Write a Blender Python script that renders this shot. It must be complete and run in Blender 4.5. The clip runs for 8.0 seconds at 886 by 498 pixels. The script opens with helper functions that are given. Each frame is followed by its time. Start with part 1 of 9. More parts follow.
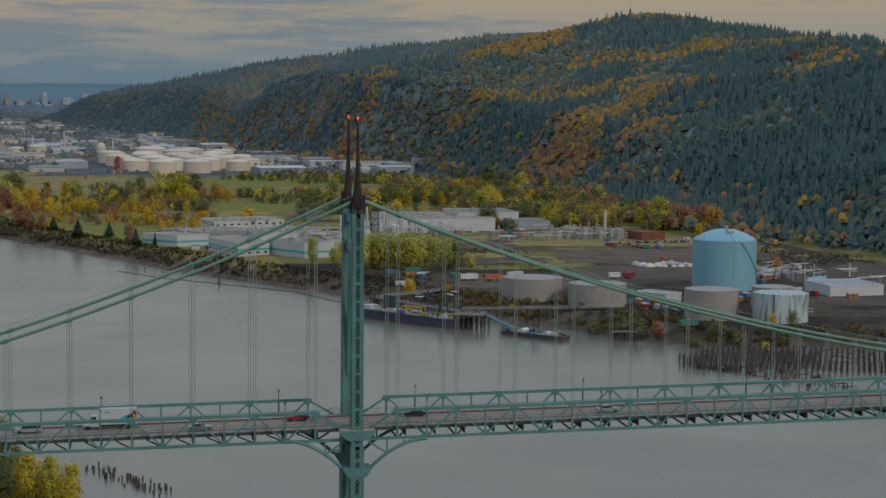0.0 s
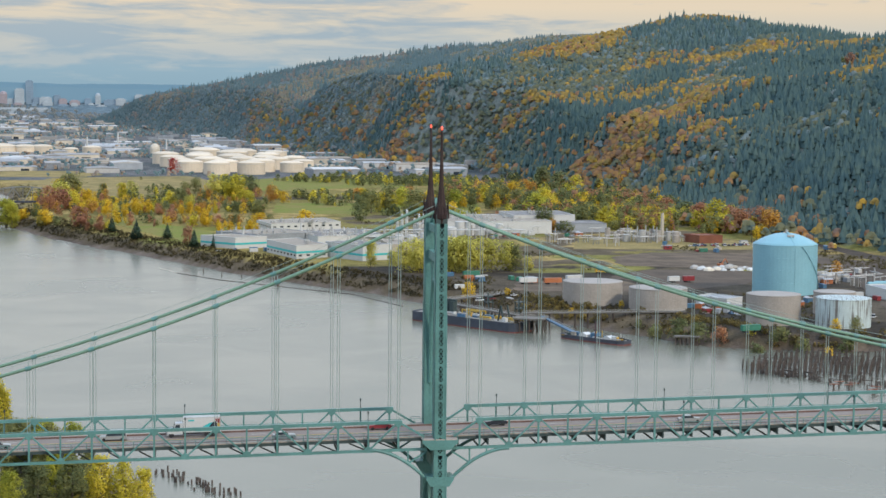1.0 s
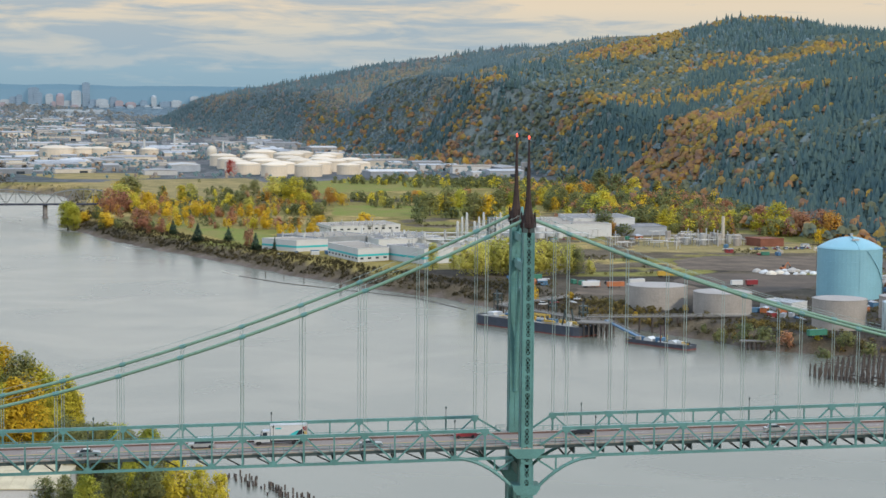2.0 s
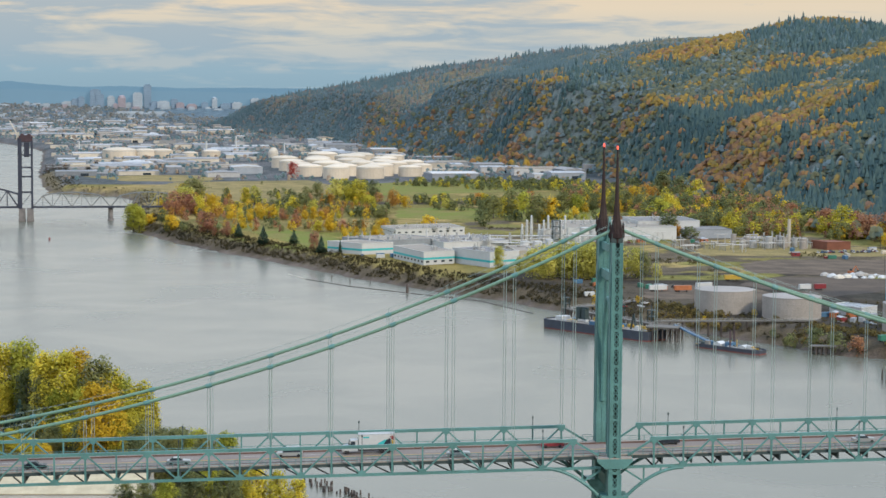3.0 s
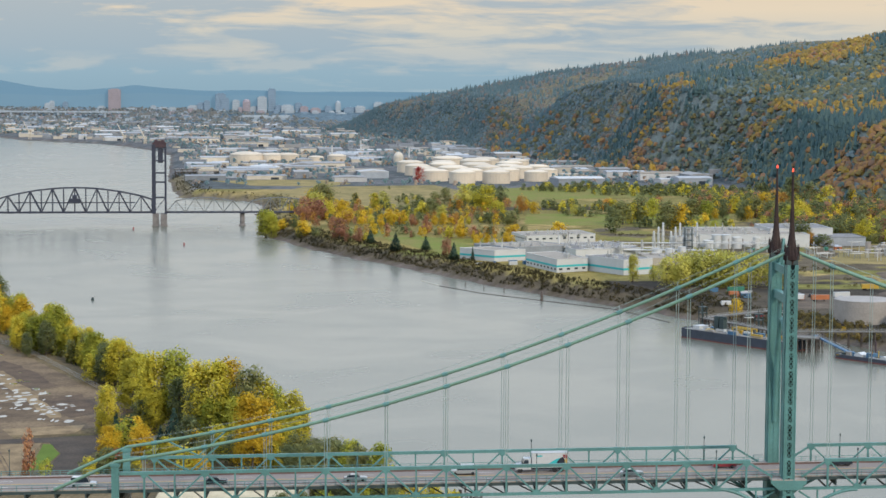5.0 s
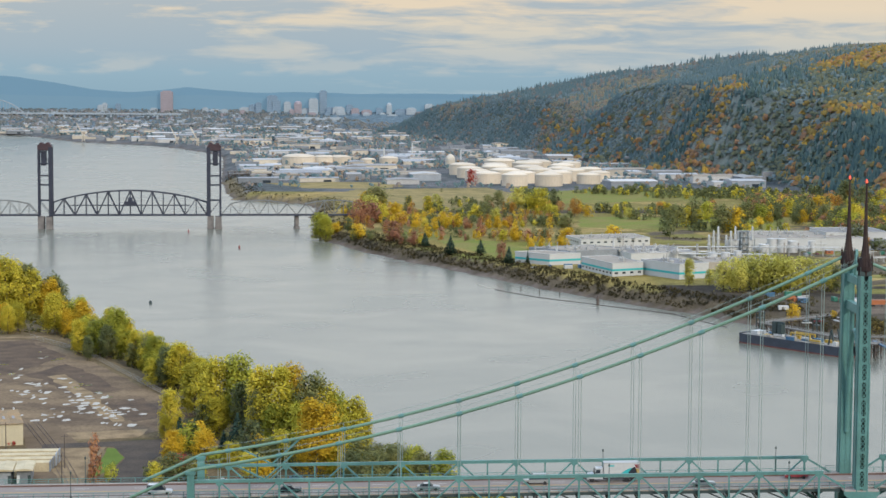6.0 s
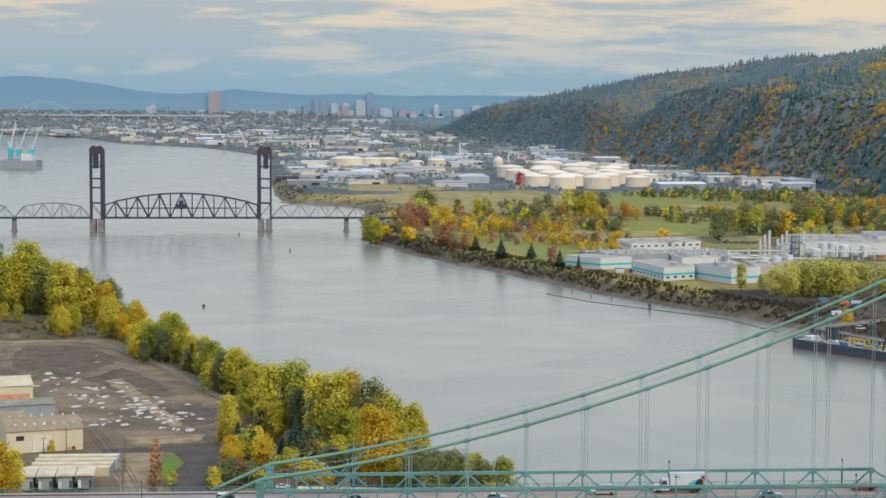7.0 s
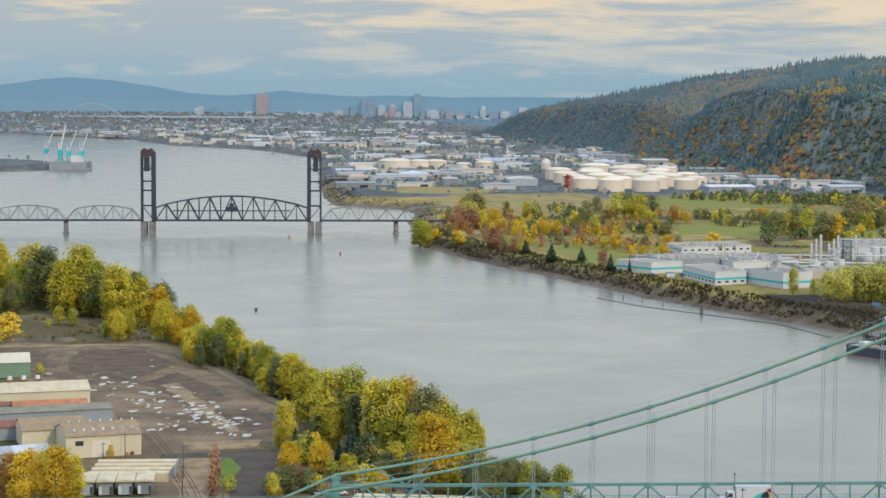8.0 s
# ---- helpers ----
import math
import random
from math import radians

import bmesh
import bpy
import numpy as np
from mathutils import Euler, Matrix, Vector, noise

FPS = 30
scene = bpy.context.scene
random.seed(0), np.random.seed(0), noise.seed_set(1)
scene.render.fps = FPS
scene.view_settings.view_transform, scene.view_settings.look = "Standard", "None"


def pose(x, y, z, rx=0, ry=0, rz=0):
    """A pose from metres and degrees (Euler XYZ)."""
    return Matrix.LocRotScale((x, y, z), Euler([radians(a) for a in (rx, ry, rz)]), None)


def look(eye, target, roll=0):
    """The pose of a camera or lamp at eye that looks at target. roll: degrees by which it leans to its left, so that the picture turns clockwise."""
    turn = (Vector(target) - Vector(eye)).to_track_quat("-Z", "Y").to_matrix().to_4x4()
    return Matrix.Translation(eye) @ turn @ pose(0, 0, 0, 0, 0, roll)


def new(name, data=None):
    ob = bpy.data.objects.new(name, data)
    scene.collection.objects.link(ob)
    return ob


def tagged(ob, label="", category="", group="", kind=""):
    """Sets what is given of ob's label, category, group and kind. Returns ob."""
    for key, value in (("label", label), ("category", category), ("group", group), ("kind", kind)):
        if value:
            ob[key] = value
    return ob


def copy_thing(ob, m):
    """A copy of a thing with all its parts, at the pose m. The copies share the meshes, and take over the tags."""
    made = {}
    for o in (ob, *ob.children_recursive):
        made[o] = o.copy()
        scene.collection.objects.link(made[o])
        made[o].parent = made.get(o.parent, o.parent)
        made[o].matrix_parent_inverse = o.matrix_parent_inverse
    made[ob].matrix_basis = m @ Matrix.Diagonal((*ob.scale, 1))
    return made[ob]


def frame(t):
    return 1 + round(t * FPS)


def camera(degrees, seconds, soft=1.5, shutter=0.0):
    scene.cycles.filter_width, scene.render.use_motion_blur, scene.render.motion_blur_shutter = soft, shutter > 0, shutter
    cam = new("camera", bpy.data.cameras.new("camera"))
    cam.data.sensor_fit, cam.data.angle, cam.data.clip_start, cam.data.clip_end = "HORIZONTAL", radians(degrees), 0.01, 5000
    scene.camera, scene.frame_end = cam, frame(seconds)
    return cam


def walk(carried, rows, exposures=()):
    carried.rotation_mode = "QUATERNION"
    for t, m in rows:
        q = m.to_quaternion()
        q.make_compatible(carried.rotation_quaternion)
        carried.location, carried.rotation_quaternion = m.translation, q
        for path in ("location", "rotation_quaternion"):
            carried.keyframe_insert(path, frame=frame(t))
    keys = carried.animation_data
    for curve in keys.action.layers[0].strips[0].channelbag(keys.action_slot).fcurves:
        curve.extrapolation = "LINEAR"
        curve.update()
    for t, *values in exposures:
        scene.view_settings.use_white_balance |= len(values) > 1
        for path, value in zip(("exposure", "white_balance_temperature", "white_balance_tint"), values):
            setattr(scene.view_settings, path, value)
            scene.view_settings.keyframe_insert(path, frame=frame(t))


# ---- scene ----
# x runs along the suspension bridge, y upriver, z up from the water; the bridge tower stands at x = 0, y = 0
cam = camera(25.6, 8.0, soft=1.55)
PATH = [
    (0.0, -44.80, -381.27, 130.52, -9.369, -4.871, 0.516),
    (0.5, -48.38, -380.68, 131.33, -8.686, -4.879, 0.536),
    (1.0, -51.58, -380.40, 132.28, -7.948, -4.875, 0.564),
    (1.5, -55.11, -380.16, 132.98, -7.195, -4.864, 0.544),
    (3.0, -64.58, -380.13, 135.65, -4.746, -4.853, 0.405),
    (3.5, -67.49, -380.58, 136.41, -3.814, -4.844, 0.394),
    (4.0, -70.48, -381.38, 137.41, -2.963, -4.836, 0.404),
    (4.5, -73.37, -382.31, 138.55, -2.092, -4.831, 0.363),
    (6.0, -80.91, -384.93, 141.53, 0.149, -4.789, 0.305),
    (6.5, -83.15, -386.00, 142.64, 0.833, -4.788, 0.312),
    (7.0, -85.41, -387.08, 143.85, 1.476, -4.770, 0.288),
    (7.5, -87.59, -388.08, 145.06, 2.139, -4.766, 0.274),
    (8.0, -89.79, -388.92, 146.41, 2.798, -4.760, 0.297),
]


def aimed(x, y, z, yaw, pitch, roll):
    a, b = radians(yaw), radians(pitch)
    way = Vector((-math.sin(a) * math.cos(b), math.cos(a) * math.cos(b), math.sin(b)))
    eye = Vector((x, y, z))
    return look(eye, eye + way, roll)


walk(cam, [(t, aimed(*row)) for t, *row in PATH],
     exposures=[(0.0, -1.31), (0.1, -0.86), (0.2, -0.51), (0.3, -0.26), (0.4, -0.16), (8.0, -0.16)])

# ---- sky and sun ----
SUN_EL, SUN_AZ = radians(31), radians(-54)  # the sun stands downriver, beyond the hills
sun_way = Vector((math.cos(SUN_EL) * math.cos(SUN_AZ), math.cos(SUN_EL) * math.sin(SUN_AZ), math.sin(SUN_EL)))
sun_data = bpy.data.lights.new("sun", "SUN")
sun_data.energy, sun_data.angle, sun_data.color = 2.7, radians(6.0), (1.0, 0.875, 0.69)
sun = new("sun", sun_data)
sun.matrix_world = look(sun_way * 900, (0, 0, 0))

world = bpy.data.worlds.new("sky")
scene.world = world
world.use_nodes = True
wn, wl = world.node_tree.nodes, world.node_tree.links
wn.clear()


def wnode(kind, **sets):
    n = wn.new(kind)
    for k, v in sets.items():
        n.inputs[k].default_value = v
    return n


def wramp(stops):
    n = wn.new("ShaderNodeValToRGB")
    while len(n.color_ramp.elements) > 1:
        n.color_ramp.elements.remove(n.color_ramp.elements[-1])
    n.color_ramp.elements[0].position, n.color_ramp.elements[0].color = stops[0][0], (*stops[0][1], 1)
    for p, c in stops[1:]:
        n.color_ramp.elements.new(p).color = (*c, 1)
    return n


coord = wn.new("ShaderNodeTexCoord")
nishita = wn.new("ShaderNodeTexSky")
nishita.sky_type, nishita.sun_disc = "NISHITA", False
nishita.sun_elevation, nishita.sun_rotation = SUN_EL, radians(90) - SUN_AZ
nishita.air_density, nishita.dust_density = 1.2, 2.0
clear = wnode("ShaderNodeVectorMath")
clear.operation = "SCALE"
clear.inputs["Scale"].default_value = 0.10
wl.new(nishita.outputs["Color"], clear.inputs[0])
# long flat cloud streaks, broken into puffs
stretch = wn.new("ShaderNodeMapping")
stretch.inputs["Scale"].default_value = (15.0, 15.0, 120.0)
stretch.inputs["Location"].default_value = (3.1, 0.4, 0.0)
wl.new(coord.outputs["Generated"], stretch.inputs["Vector"])
streaks = wnode("ShaderNodeTexNoise", Scale=1.0, Detail=8.0, Roughness=0.58, Distortion=0.35)
wl.new(stretch.outputs["Vector"], streaks.inputs["Vector"])
split = wn.new("ShaderNodeSeparateXYZ")
wl.new(coord.outputs["Generated"], split.inputs[0])
height = wnode("ShaderNodeMapRange")
height.inputs["From Min"].default_value, height.inputs["From Max"].default_value = -0.004, 0.046
wl.new(split.outputs["Z"], height.inputs["Value"])
# colour of the open sky near the horizon, and of the clouds, by height
low_sky = wramp([(0.0, (0.24, 0.37, 0.46)), (0.2, (0.26, 0.39, 0.48)), (0.45, (0.31, 0.40, 0.47)), (1.0, (0.36, 0.41, 0.45))])
cloud = wramp([(0.0, (0.32, 0.43, 0.49)), (0.3, (0.42, 0.47, 0.49)), (0.6, (0.55, 0.53, 0.47)), (0.85, (0.68, 0.575, 0.44)), (1.0, (0.67, 0.56, 0.43))])
wl.new(height.outputs[0], low_sky.inputs[0])
wl.new(height.outputs[0], cloud.inputs[0])
# more cloud towards the hills (+x), less to the other side
side = wnode("ShaderNodeMath")
side.operation = "MULTIPLY_ADD"
side.inputs[1].default_value, side.inputs[2].default_value = 0.55, -0.02
wl.new(split.outputs["X"], side.inputs[0])
lift = wnode("ShaderNodeMath")
lift.operation = "MULTIPLY_ADD"
lift.inputs[1].default_value, lift.inputs[2].default_value = 0.16, -0.08
wl.new(height.outputs[0], lift.inputs[0])
total = wnode("ShaderNodeMath")
wl.new(streaks.outputs["Fac"], total.inputs[0])
wl.new(side.outputs[0], total.inputs[1])
total2 = wnode("ShaderNodeMath")
wl.new(total.outputs[0], total2.inputs[0])
wl.new(lift.outputs[0], total2.inputs[1])
mask = wramp([(0.0, (0, 0, 0)), (0.43, (0, 0, 0)), (0.60, (1, 1, 1)), (1.0, (1, 1, 1))])
wl.new(total2.outputs[0], mask.inputs[0])
mixed = wn.new("ShaderNodeMix")
mixed.data_type = "RGBA"
wl.new(mask.outputs[0], mixed.inputs["Factor"])
wl.new(low_sky.outputs[0], mixed.inputs["A"])
wl.new(cloud.outputs[0], mixed.inputs["B"])
# small bright puffs low over the horizon
puff_map = wn.new("ShaderNodeMapping")
puff_map.inputs["Scale"].default_value = (34.0, 34.0, 130.0)
puff_map.inputs["Location"].default_value = (1.7, 0.2, 0.3)
wl.new(coord.outputs["Generated"], puff_map.inputs["Vector"])
puff = wnode("ShaderNodeTexNoise", Scale=1.0, Detail=6.0, Roughness=0.5, Distortion=0.1)
wl.new(puff_map.outputs["Vector"], puff.inputs["Vector"])
puff_edge = wramp([(0.0, (0, 0, 0)), (0.50, (0, 0, 0)), (0.64, (1, 1, 1)), (1.0, (1, 1, 1))])
wl.new(puff.outputs["Fac"], puff_edge.inputs[0])
puff_band = wramp([(0.0, (0, 0, 0)), (0.16, (0, 0, 0)), (0.21, (0.42, 0.42, 0.42)), (0.32, (0.35, 0.35, 0.35)), (0.42, (0, 0, 0)), (1.0, (0, 0, 0))])
wl.new(height.outputs[0], puff_band.inputs[0])
puff_fac = wnode("ShaderNodeMath")
puff_fac.operation = "MULTIPLY"
wl.new(puff_edge.outputs[0], puff_fac.inputs[0])
wl.new(puff_band.outputs[0], puff_fac.inputs[1])
puffed = wn.new("ShaderNodeMix")
puffed.data_type = "RGBA"
puffed.inputs["B"].default_value = (0.56, 0.545, 0.50, 1)
wl.new(puff_fac.outputs[0], puffed.inputs["Factor"])
wl.new(mixed.outputs["Result"], puffed.inputs["A"])
# the whole: thin cloud over the clear sky
both = wn.new("ShaderNodeMix")
both.data_type = "RGBA"
both.inputs["Factor"].default_value = 0.9
wl.new(clear.outputs[0], both.inputs["A"])
wl.new(puffed.outputs["Result"], both.inputs["B"])
# higher up an even, brighter cloud cover
rise = wnode("ShaderNodeMapRange")
rise.inputs["From Min"].default_value, rise.inputs["From Max"].default_value = 0.045, 0.11
wl.new(split.outputs["Z"], rise.inputs["Value"])
upper = wramp([(0.0, (0.68, 0.69, 0.67)), (0.14, (0.86, 0.87, 0.85)), (0.38, (0.98, 1.13, 1.32)), (1.0, (0.80, 1.10, 1.62))])
wl.new(split.outputs["Z"], upper.inputs[0])
whole = wn.new("ShaderNodeMix")
whole.data_type = "RGBA"
wl.new(rise.outputs[0], whole.inputs["Factor"])
wl.new(both.outputs["Result"], whole.inputs["A"])
wl.new(upper.outputs[0], whole.inputs["B"])
back = wnode("ShaderNodeBackground", Strength=1.35)
wl.new(whole.outputs["Result"], back.inputs["Color"])
out = wn.new("ShaderNodeOutputWorld")
wl.new(back.outputs[0], out.inputs["Surface"])

# ---- the far distance is drawn in ----
# Past NEAR metres from MIDST lengths shrink towards REACH; heights and widths shrink alike, so that sight lines stay.
MIDST, NEAR, REACH = np.array((-70.0, -385.0, 138.0)), 3000.0, 1850.0


def far_scale(x, y):
    d = np.hypot(np.asarray(x, float) - MIDST[0], np.asarray(y, float) - MIDST[1])
    short = np.where(d > NEAR, NEAR + REACH * (1 - np.exp(-np.maximum(d - NEAR, 0) / REACH)), d)
    return short / np.maximum(d, 1e-6)


def far_points(p):
    p = np.asarray(p, float).reshape(-1, 3)
    s = far_scale(p[:, 0], p[:, 1])[:, None]
    return MIDST + (p - MIDST) * s


# ---- materials ----
def material(name, base, rough=0.7, metal=0.0, vary=0.18, size=3.0, fine=0.3, bump=0.1, tint=None, spread=0.0, island=False, spec=0.4):
    """A surface with stains at size metres, grain at fine metres and relief; tint: a second colour for the stains;
    spread: how much alike pieces differ."""
    m = bpy.data.materials.new(name)
    m.use_nodes = True
    nt = m.node_tree
    n, l = nt.nodes, nt.links
    b = n["Principled BSDF"]
    b.inputs["Roughness"].default_value, b.inputs["Metallic"].default_value = rough, metal
    b.inputs["Specular IOR Level"].default_value = spec
    tc = n.new("ShaderNodeTexCoord")
    geo = n.new("ShaderNodeNewGeometry")
    big = n.new("ShaderNodeTexNoise")
    big.inputs["Scale"].default_value, big.inputs["Detail"].default_value = 1.0 / size, 5.0
    l.new(geo.outputs["Position"], big.inputs["Vector"])
    small = n.new("ShaderNodeTexNoise")
    small.inputs["Scale"].default_value, small.inputs["Detail"].default_value = 1.0 / fine, 3.0
    l.new(geo.outputs["Position"], small.inputs["Vector"])
    ramp = n.new("ShaderNodeValToRGB")
    ramp.color_ramp.elements[0].position, ramp.color_ramp.elements[1].position = 0.35, 0.65
    second = tint or tuple(c * (1 - vary) for c in base)
    ramp.color_ramp.elements[0].color, ramp.color_ramp.elements[1].color = (*second, 1), (*base, 1)
    l.new(big.outputs["Fac"], ramp.inputs[0])
    hsv = n.new("ShaderNodeHueSaturation")
    l.new(ramp.outputs[0], hsv.inputs["Color"])
    val = n.new("ShaderNodeMapRange")
    val.inputs["From Min"].default_value, val.inputs["From Max"].default_value = 0.25, 0.75
    val.inputs["To Min"].default_value, val.inputs["To Max"].default_value = 1 - vary, 1 + vary
    l.new(small.outputs["Fac"], val.inputs["Value"])
    last = val.outputs[0]
    if spread:
        piece = n.new("ShaderNodeMapRange")
        piece.inputs["To Min"].default_value, piece.inputs["To Max"].default_value = 1 - spread, 1 + spread
        if island:
            l.new(geo.outputs["Random Per Island"], piece.inputs["Value"])
        else:
            info = n.new("ShaderNodeObjectInfo")
            l.new(info.outputs["Random"], piece.inputs["Value"])
        times = n.new("ShaderNodeMath")
        times.operation = "MULTIPLY"
        l.new(last, times.inputs[0])
        l.new(piece.outputs[0], times.inputs[1])
        last = times.outputs[0]
    l.new(last, hsv.inputs["Value"])
    l.new(hsv.outputs[0], b.inputs["Base Color"])
    if bump:
        bp = n.new("ShaderNodeBump")
        bp.inputs["Strength"].default_value, bp.inputs["Distance"].default_value = bump, fine
        l.new(small.outputs["Fac"], bp.inputs["Height"])
        l.new(bp.outputs[0], b.inputs["Normal"])
    return m


def leaf_material(name, a, b, c, clump=2.6, glow=0.45, mottle=0.34):
    """Foliage: three colours mixed leaf by leaf and clump by clump, each plant a little different, with light coming through."""
    m = bpy.data.materials.new(name)
    m.use_nodes = True
    n, l = m.node_tree.nodes, m.node_tree.links
    p = n["Principled BSDF"]
    p.inputs["Roughness"].default_value, p.inputs["Specular IOR Level"].default_value = 0.8, 0.06
    geo = n.new("ShaderNodeNewGeometry")
    info = n.new("ShaderNodeObjectInfo")
    tex = n.new("ShaderNodeTexNoise")
    tex.inputs["Scale"].default_value, tex.inputs["Detail"].default_value = 1 / clump, 3.0
    l.new(geo.outputs["Position"], tex.inputs["Vector"])
    mixv = n.new("ShaderNodeMath")
    mixv.operation = "MULTIPLY_ADD"
    l.new(geo.outputs["Random Per Island"], mixv.inputs[0])
    mixv.inputs[1].default_value = mottle
    l.new(tex.outputs["Fac"], mixv.inputs[2])
    off = n.new("ShaderNodeMath")
    off.operation = "MULTIPLY_ADD"
    l.new(info.outputs["Random"], off.inputs[0])
    off.inputs[1].default_value = 0.3
    l.new(mixv.outputs[0], off.inputs[2])
    ramp = n.new("ShaderNodeValToRGB")
    e = ramp.color_ramp.elements
    e[0].position, e[0].color = 0.5, (*a, 1)
    e[1].position, e[1].color = 0.85, (*b, 1)
    e.new(1.0).color = (*c, 1)
    l.new(off.outputs[0], ramp.inputs[0])
    l.new(ramp.outputs[0], p.inputs["Base Color"])
    tr = n.new("ShaderNodeBsdfTranslucent")
    l.new(ramp.outputs[0], tr.inputs["Color"])
    mx = n.new("ShaderNodeMixShader")
    mx.inputs[0].default_value = glow
    l.new(p.outputs[0], mx.inputs[1])
    l.new(tr.outputs[0], mx.inputs[2])
    l.new(mx.outputs[0], n["Material Output"].inputs["Surface"])
    return m


BRIDGE_GREEN = material("bridge_green_paint", (0.088, 0.212, 0.198), 0.5, vary=0.14, size=6, fine=0.4, tint=(0.068, 0.165, 0.152))
CABLE_GREEN = material("cable_green_paint", (0.12, 0.215, 0.155), 0.55, vary=0.12, size=9, fine=0.5)
ROPE = material("wire_rope", (0.24, 0.30, 0.275), 0.6, vary=0.1, size=8, fine=0.3, bump=0)
SPIRE = material("spire_copper_brown", (0.028, 0.018, 0.018), 0.75, spec=0.15, vary=0.25, size=3, fine=0.3, tint=(0.045, 0.03, 0.025))
DARK = material("dark_steel", (0.035, 0.055, 0.055), 0.6, vary=0.2)
ROAD = material("bridge_road", (0.215, 0.175, 0.15), 0.85, vary=0.12, size=14, fine=0.25, bump=0.05)
WALKWAY = material("sidewalk_concrete", (0.34, 0.29, 0.25), 0.85, vary=0.12, size=5, fine=0.3)
KERB = material("kerb_dark_red", (0.13, 0.075, 0.06), 0.8, vary=0.25, size=3)
CONCRETE = material("concrete", (0.34, 0.32, 0.29), 0.85, vary=0.2, size=6, fine=0.5)
PIER_GREY = material("stained_pier_concrete", (0.19, 0.175, 0.165), 0.85, vary=0.25, size=5, fine=0.6, tint=(0.12, 0.11, 0.105))
RAILSTEEL = material("rail_bridge_black", (0.028, 0.033, 0.052), 0.6, vary=0.2, size=8)
RAILGREY = material("rail_bridge_grey", (0.16, 0.17, 0.17), 0.65, vary=0.2, size=8)
RAILTOP = material("rail_bridge_rust", (0.06, 0.035, 0.042), 0.7, vary=0.25, size=4)
RED_GLASS = bpy.data.materials.new("red_beacon_glow")
RED_GLASS.use_nodes = True
rg = RED_GLASS.node_tree.nodes["Principled BSDF"]
rg.inputs["Base Color"].default_value, rg.inputs["Emission Color"].default_value = (0.7, 0.05, 0.03, 1), (1.0, 0.09, 0.04, 1)
rg.inputs["Emission Strength"].default_value = 2.2

WHITE_PAINT = material("white_paint", (0.47, 0.475, 0.465), 0.55, vary=0.08, size=7, fine=0.6, bump=0.03, spread=0.08)
CREAM_PAINT = material("cream_metal_siding", (0.47, 0.415, 0.285), 0.6, vary=0.08, size=7, fine=0.5)
BLUE_TANK = material("pale_blue_tank_paint", (0.185, 0.365, 0.425), 0.5, vary=0.07, size=9, fine=0.7, bump=0.03)
GREY_TANK = material("grey_tank_paint", (0.29, 0.262, 0.232), 0.7, vary=0.12, size=6, fine=0.8)
STREAKED = material("streaked_white_paint", (0.42, 0.50, 0.50), 0.6, vary=0.1, size=5, fine=0.6, bump=0.03)
sn, sl = STREAKED.node_tree.nodes, STREAKED.node_tree.links
s_geo, s_map, s_tex, s_ramp, s_mix = sn.new("ShaderNodeNewGeometry"), sn.new("ShaderNodeMapping"), sn.new("ShaderNodeTexNoise"), sn.new("ShaderNodeValToRGB"), sn.new("ShaderNodeMix")
s_map.inputs["Scale"].default_value = (0.9, 0.9, 0.05)
sl.new(s_geo.outputs["Position"], s_map.inputs["Vector"])
sl.new(s_map.outputs["Vector"], s_tex.inputs["Vector"])
s_tex.inputs["Scale"].default_value, s_tex.inputs["Detail"].default_value = 1.0, 3.0
sl.new(s_tex.outputs["Fac"], s_ramp.inputs[0])
s_ramp.color_ramp.elements[0].position, s_ramp.color_ramp.elements[1].position = 0.50, 0.60
s_mix.data_type = "RGBA"
sl.new(s_ramp.outputs[0], s_mix.inputs["Factor"])
sl.new(sn["Principled BSDF"].inputs["Base Color"].links[0].from_socket, s_mix.inputs["A"])
s_mix.inputs["B"].default_value = (0.13, 0.12, 0.11, 1)
sl.new(s_mix.outputs["Result"], sn["Principled BSDF"].inputs["Base Color"])
FAR_WHITE = material("far_grey_white", (0.36, 0.355, 0.345), 0.9, vary=0.12, size=20, fine=2, bump=0, spread=0.4)
TANK_CREAM = material("cream_tank_paint", (0.56, 0.475, 0.365), 0.7, vary=0.08, size=12, fine=1.5, bump=0, spread=0.12)
TEAL = material("teal_band", (0.03, 0.36, 0.37), 0.55, vary=0.08)
WINDOW = material("dark_window_glass", (0.03, 0.04, 0.05), 0.15, vary=0.1, bump=0)
PLANT_ROOF = material("plant_roof_grey", (0.225, 0.22, 0.215), 0.9, vary=0.25, size=10, fine=0.9, tint=(0.16, 0.15, 0.14), spec=0.15)
ROOF_TAN = material("flat_roof_tan", (0.27, 0.235, 0.19), 0.9, vary=0.18, size=9, fine=0.8)
ROOF_GREY = material("flat_roof_grey", (0.33, 0.34, 0.35), 0.85, vary=0.2, size=12, fine=0.9, spread=0.35)
ROOF_RUST = material("rusty_metal_roof", (0.27, 0.18, 0.09), 0.8, vary=0.25, size=3, fine=0.4, tint=(0.19, 0.14, 0.085))
ROOF_RED = material("red_rust_roof", (0.20, 0.075, 0.045), 0.85, vary=0.25, size=4)
WALL_GREY = material("grey_siding", (0.24, 0.26, 0.28), 0.75, vary=0.15, size=9, fine=0.8, spread=0.35)
WALL_WARM = material("tan_siding", (0.47, 0.42, 0.34), 0.75, vary=0.15, size=9, fine=0.8, spread=0.3)
PIPE = material("galvanised_pipe", (0.40, 0.40, 0.385), 0.5, 0.4, vary=0.15)
HULL = material("barge_hull_blue_black", (0.05, 0.06, 0.08), 0.6, vary=0.25, size=4)
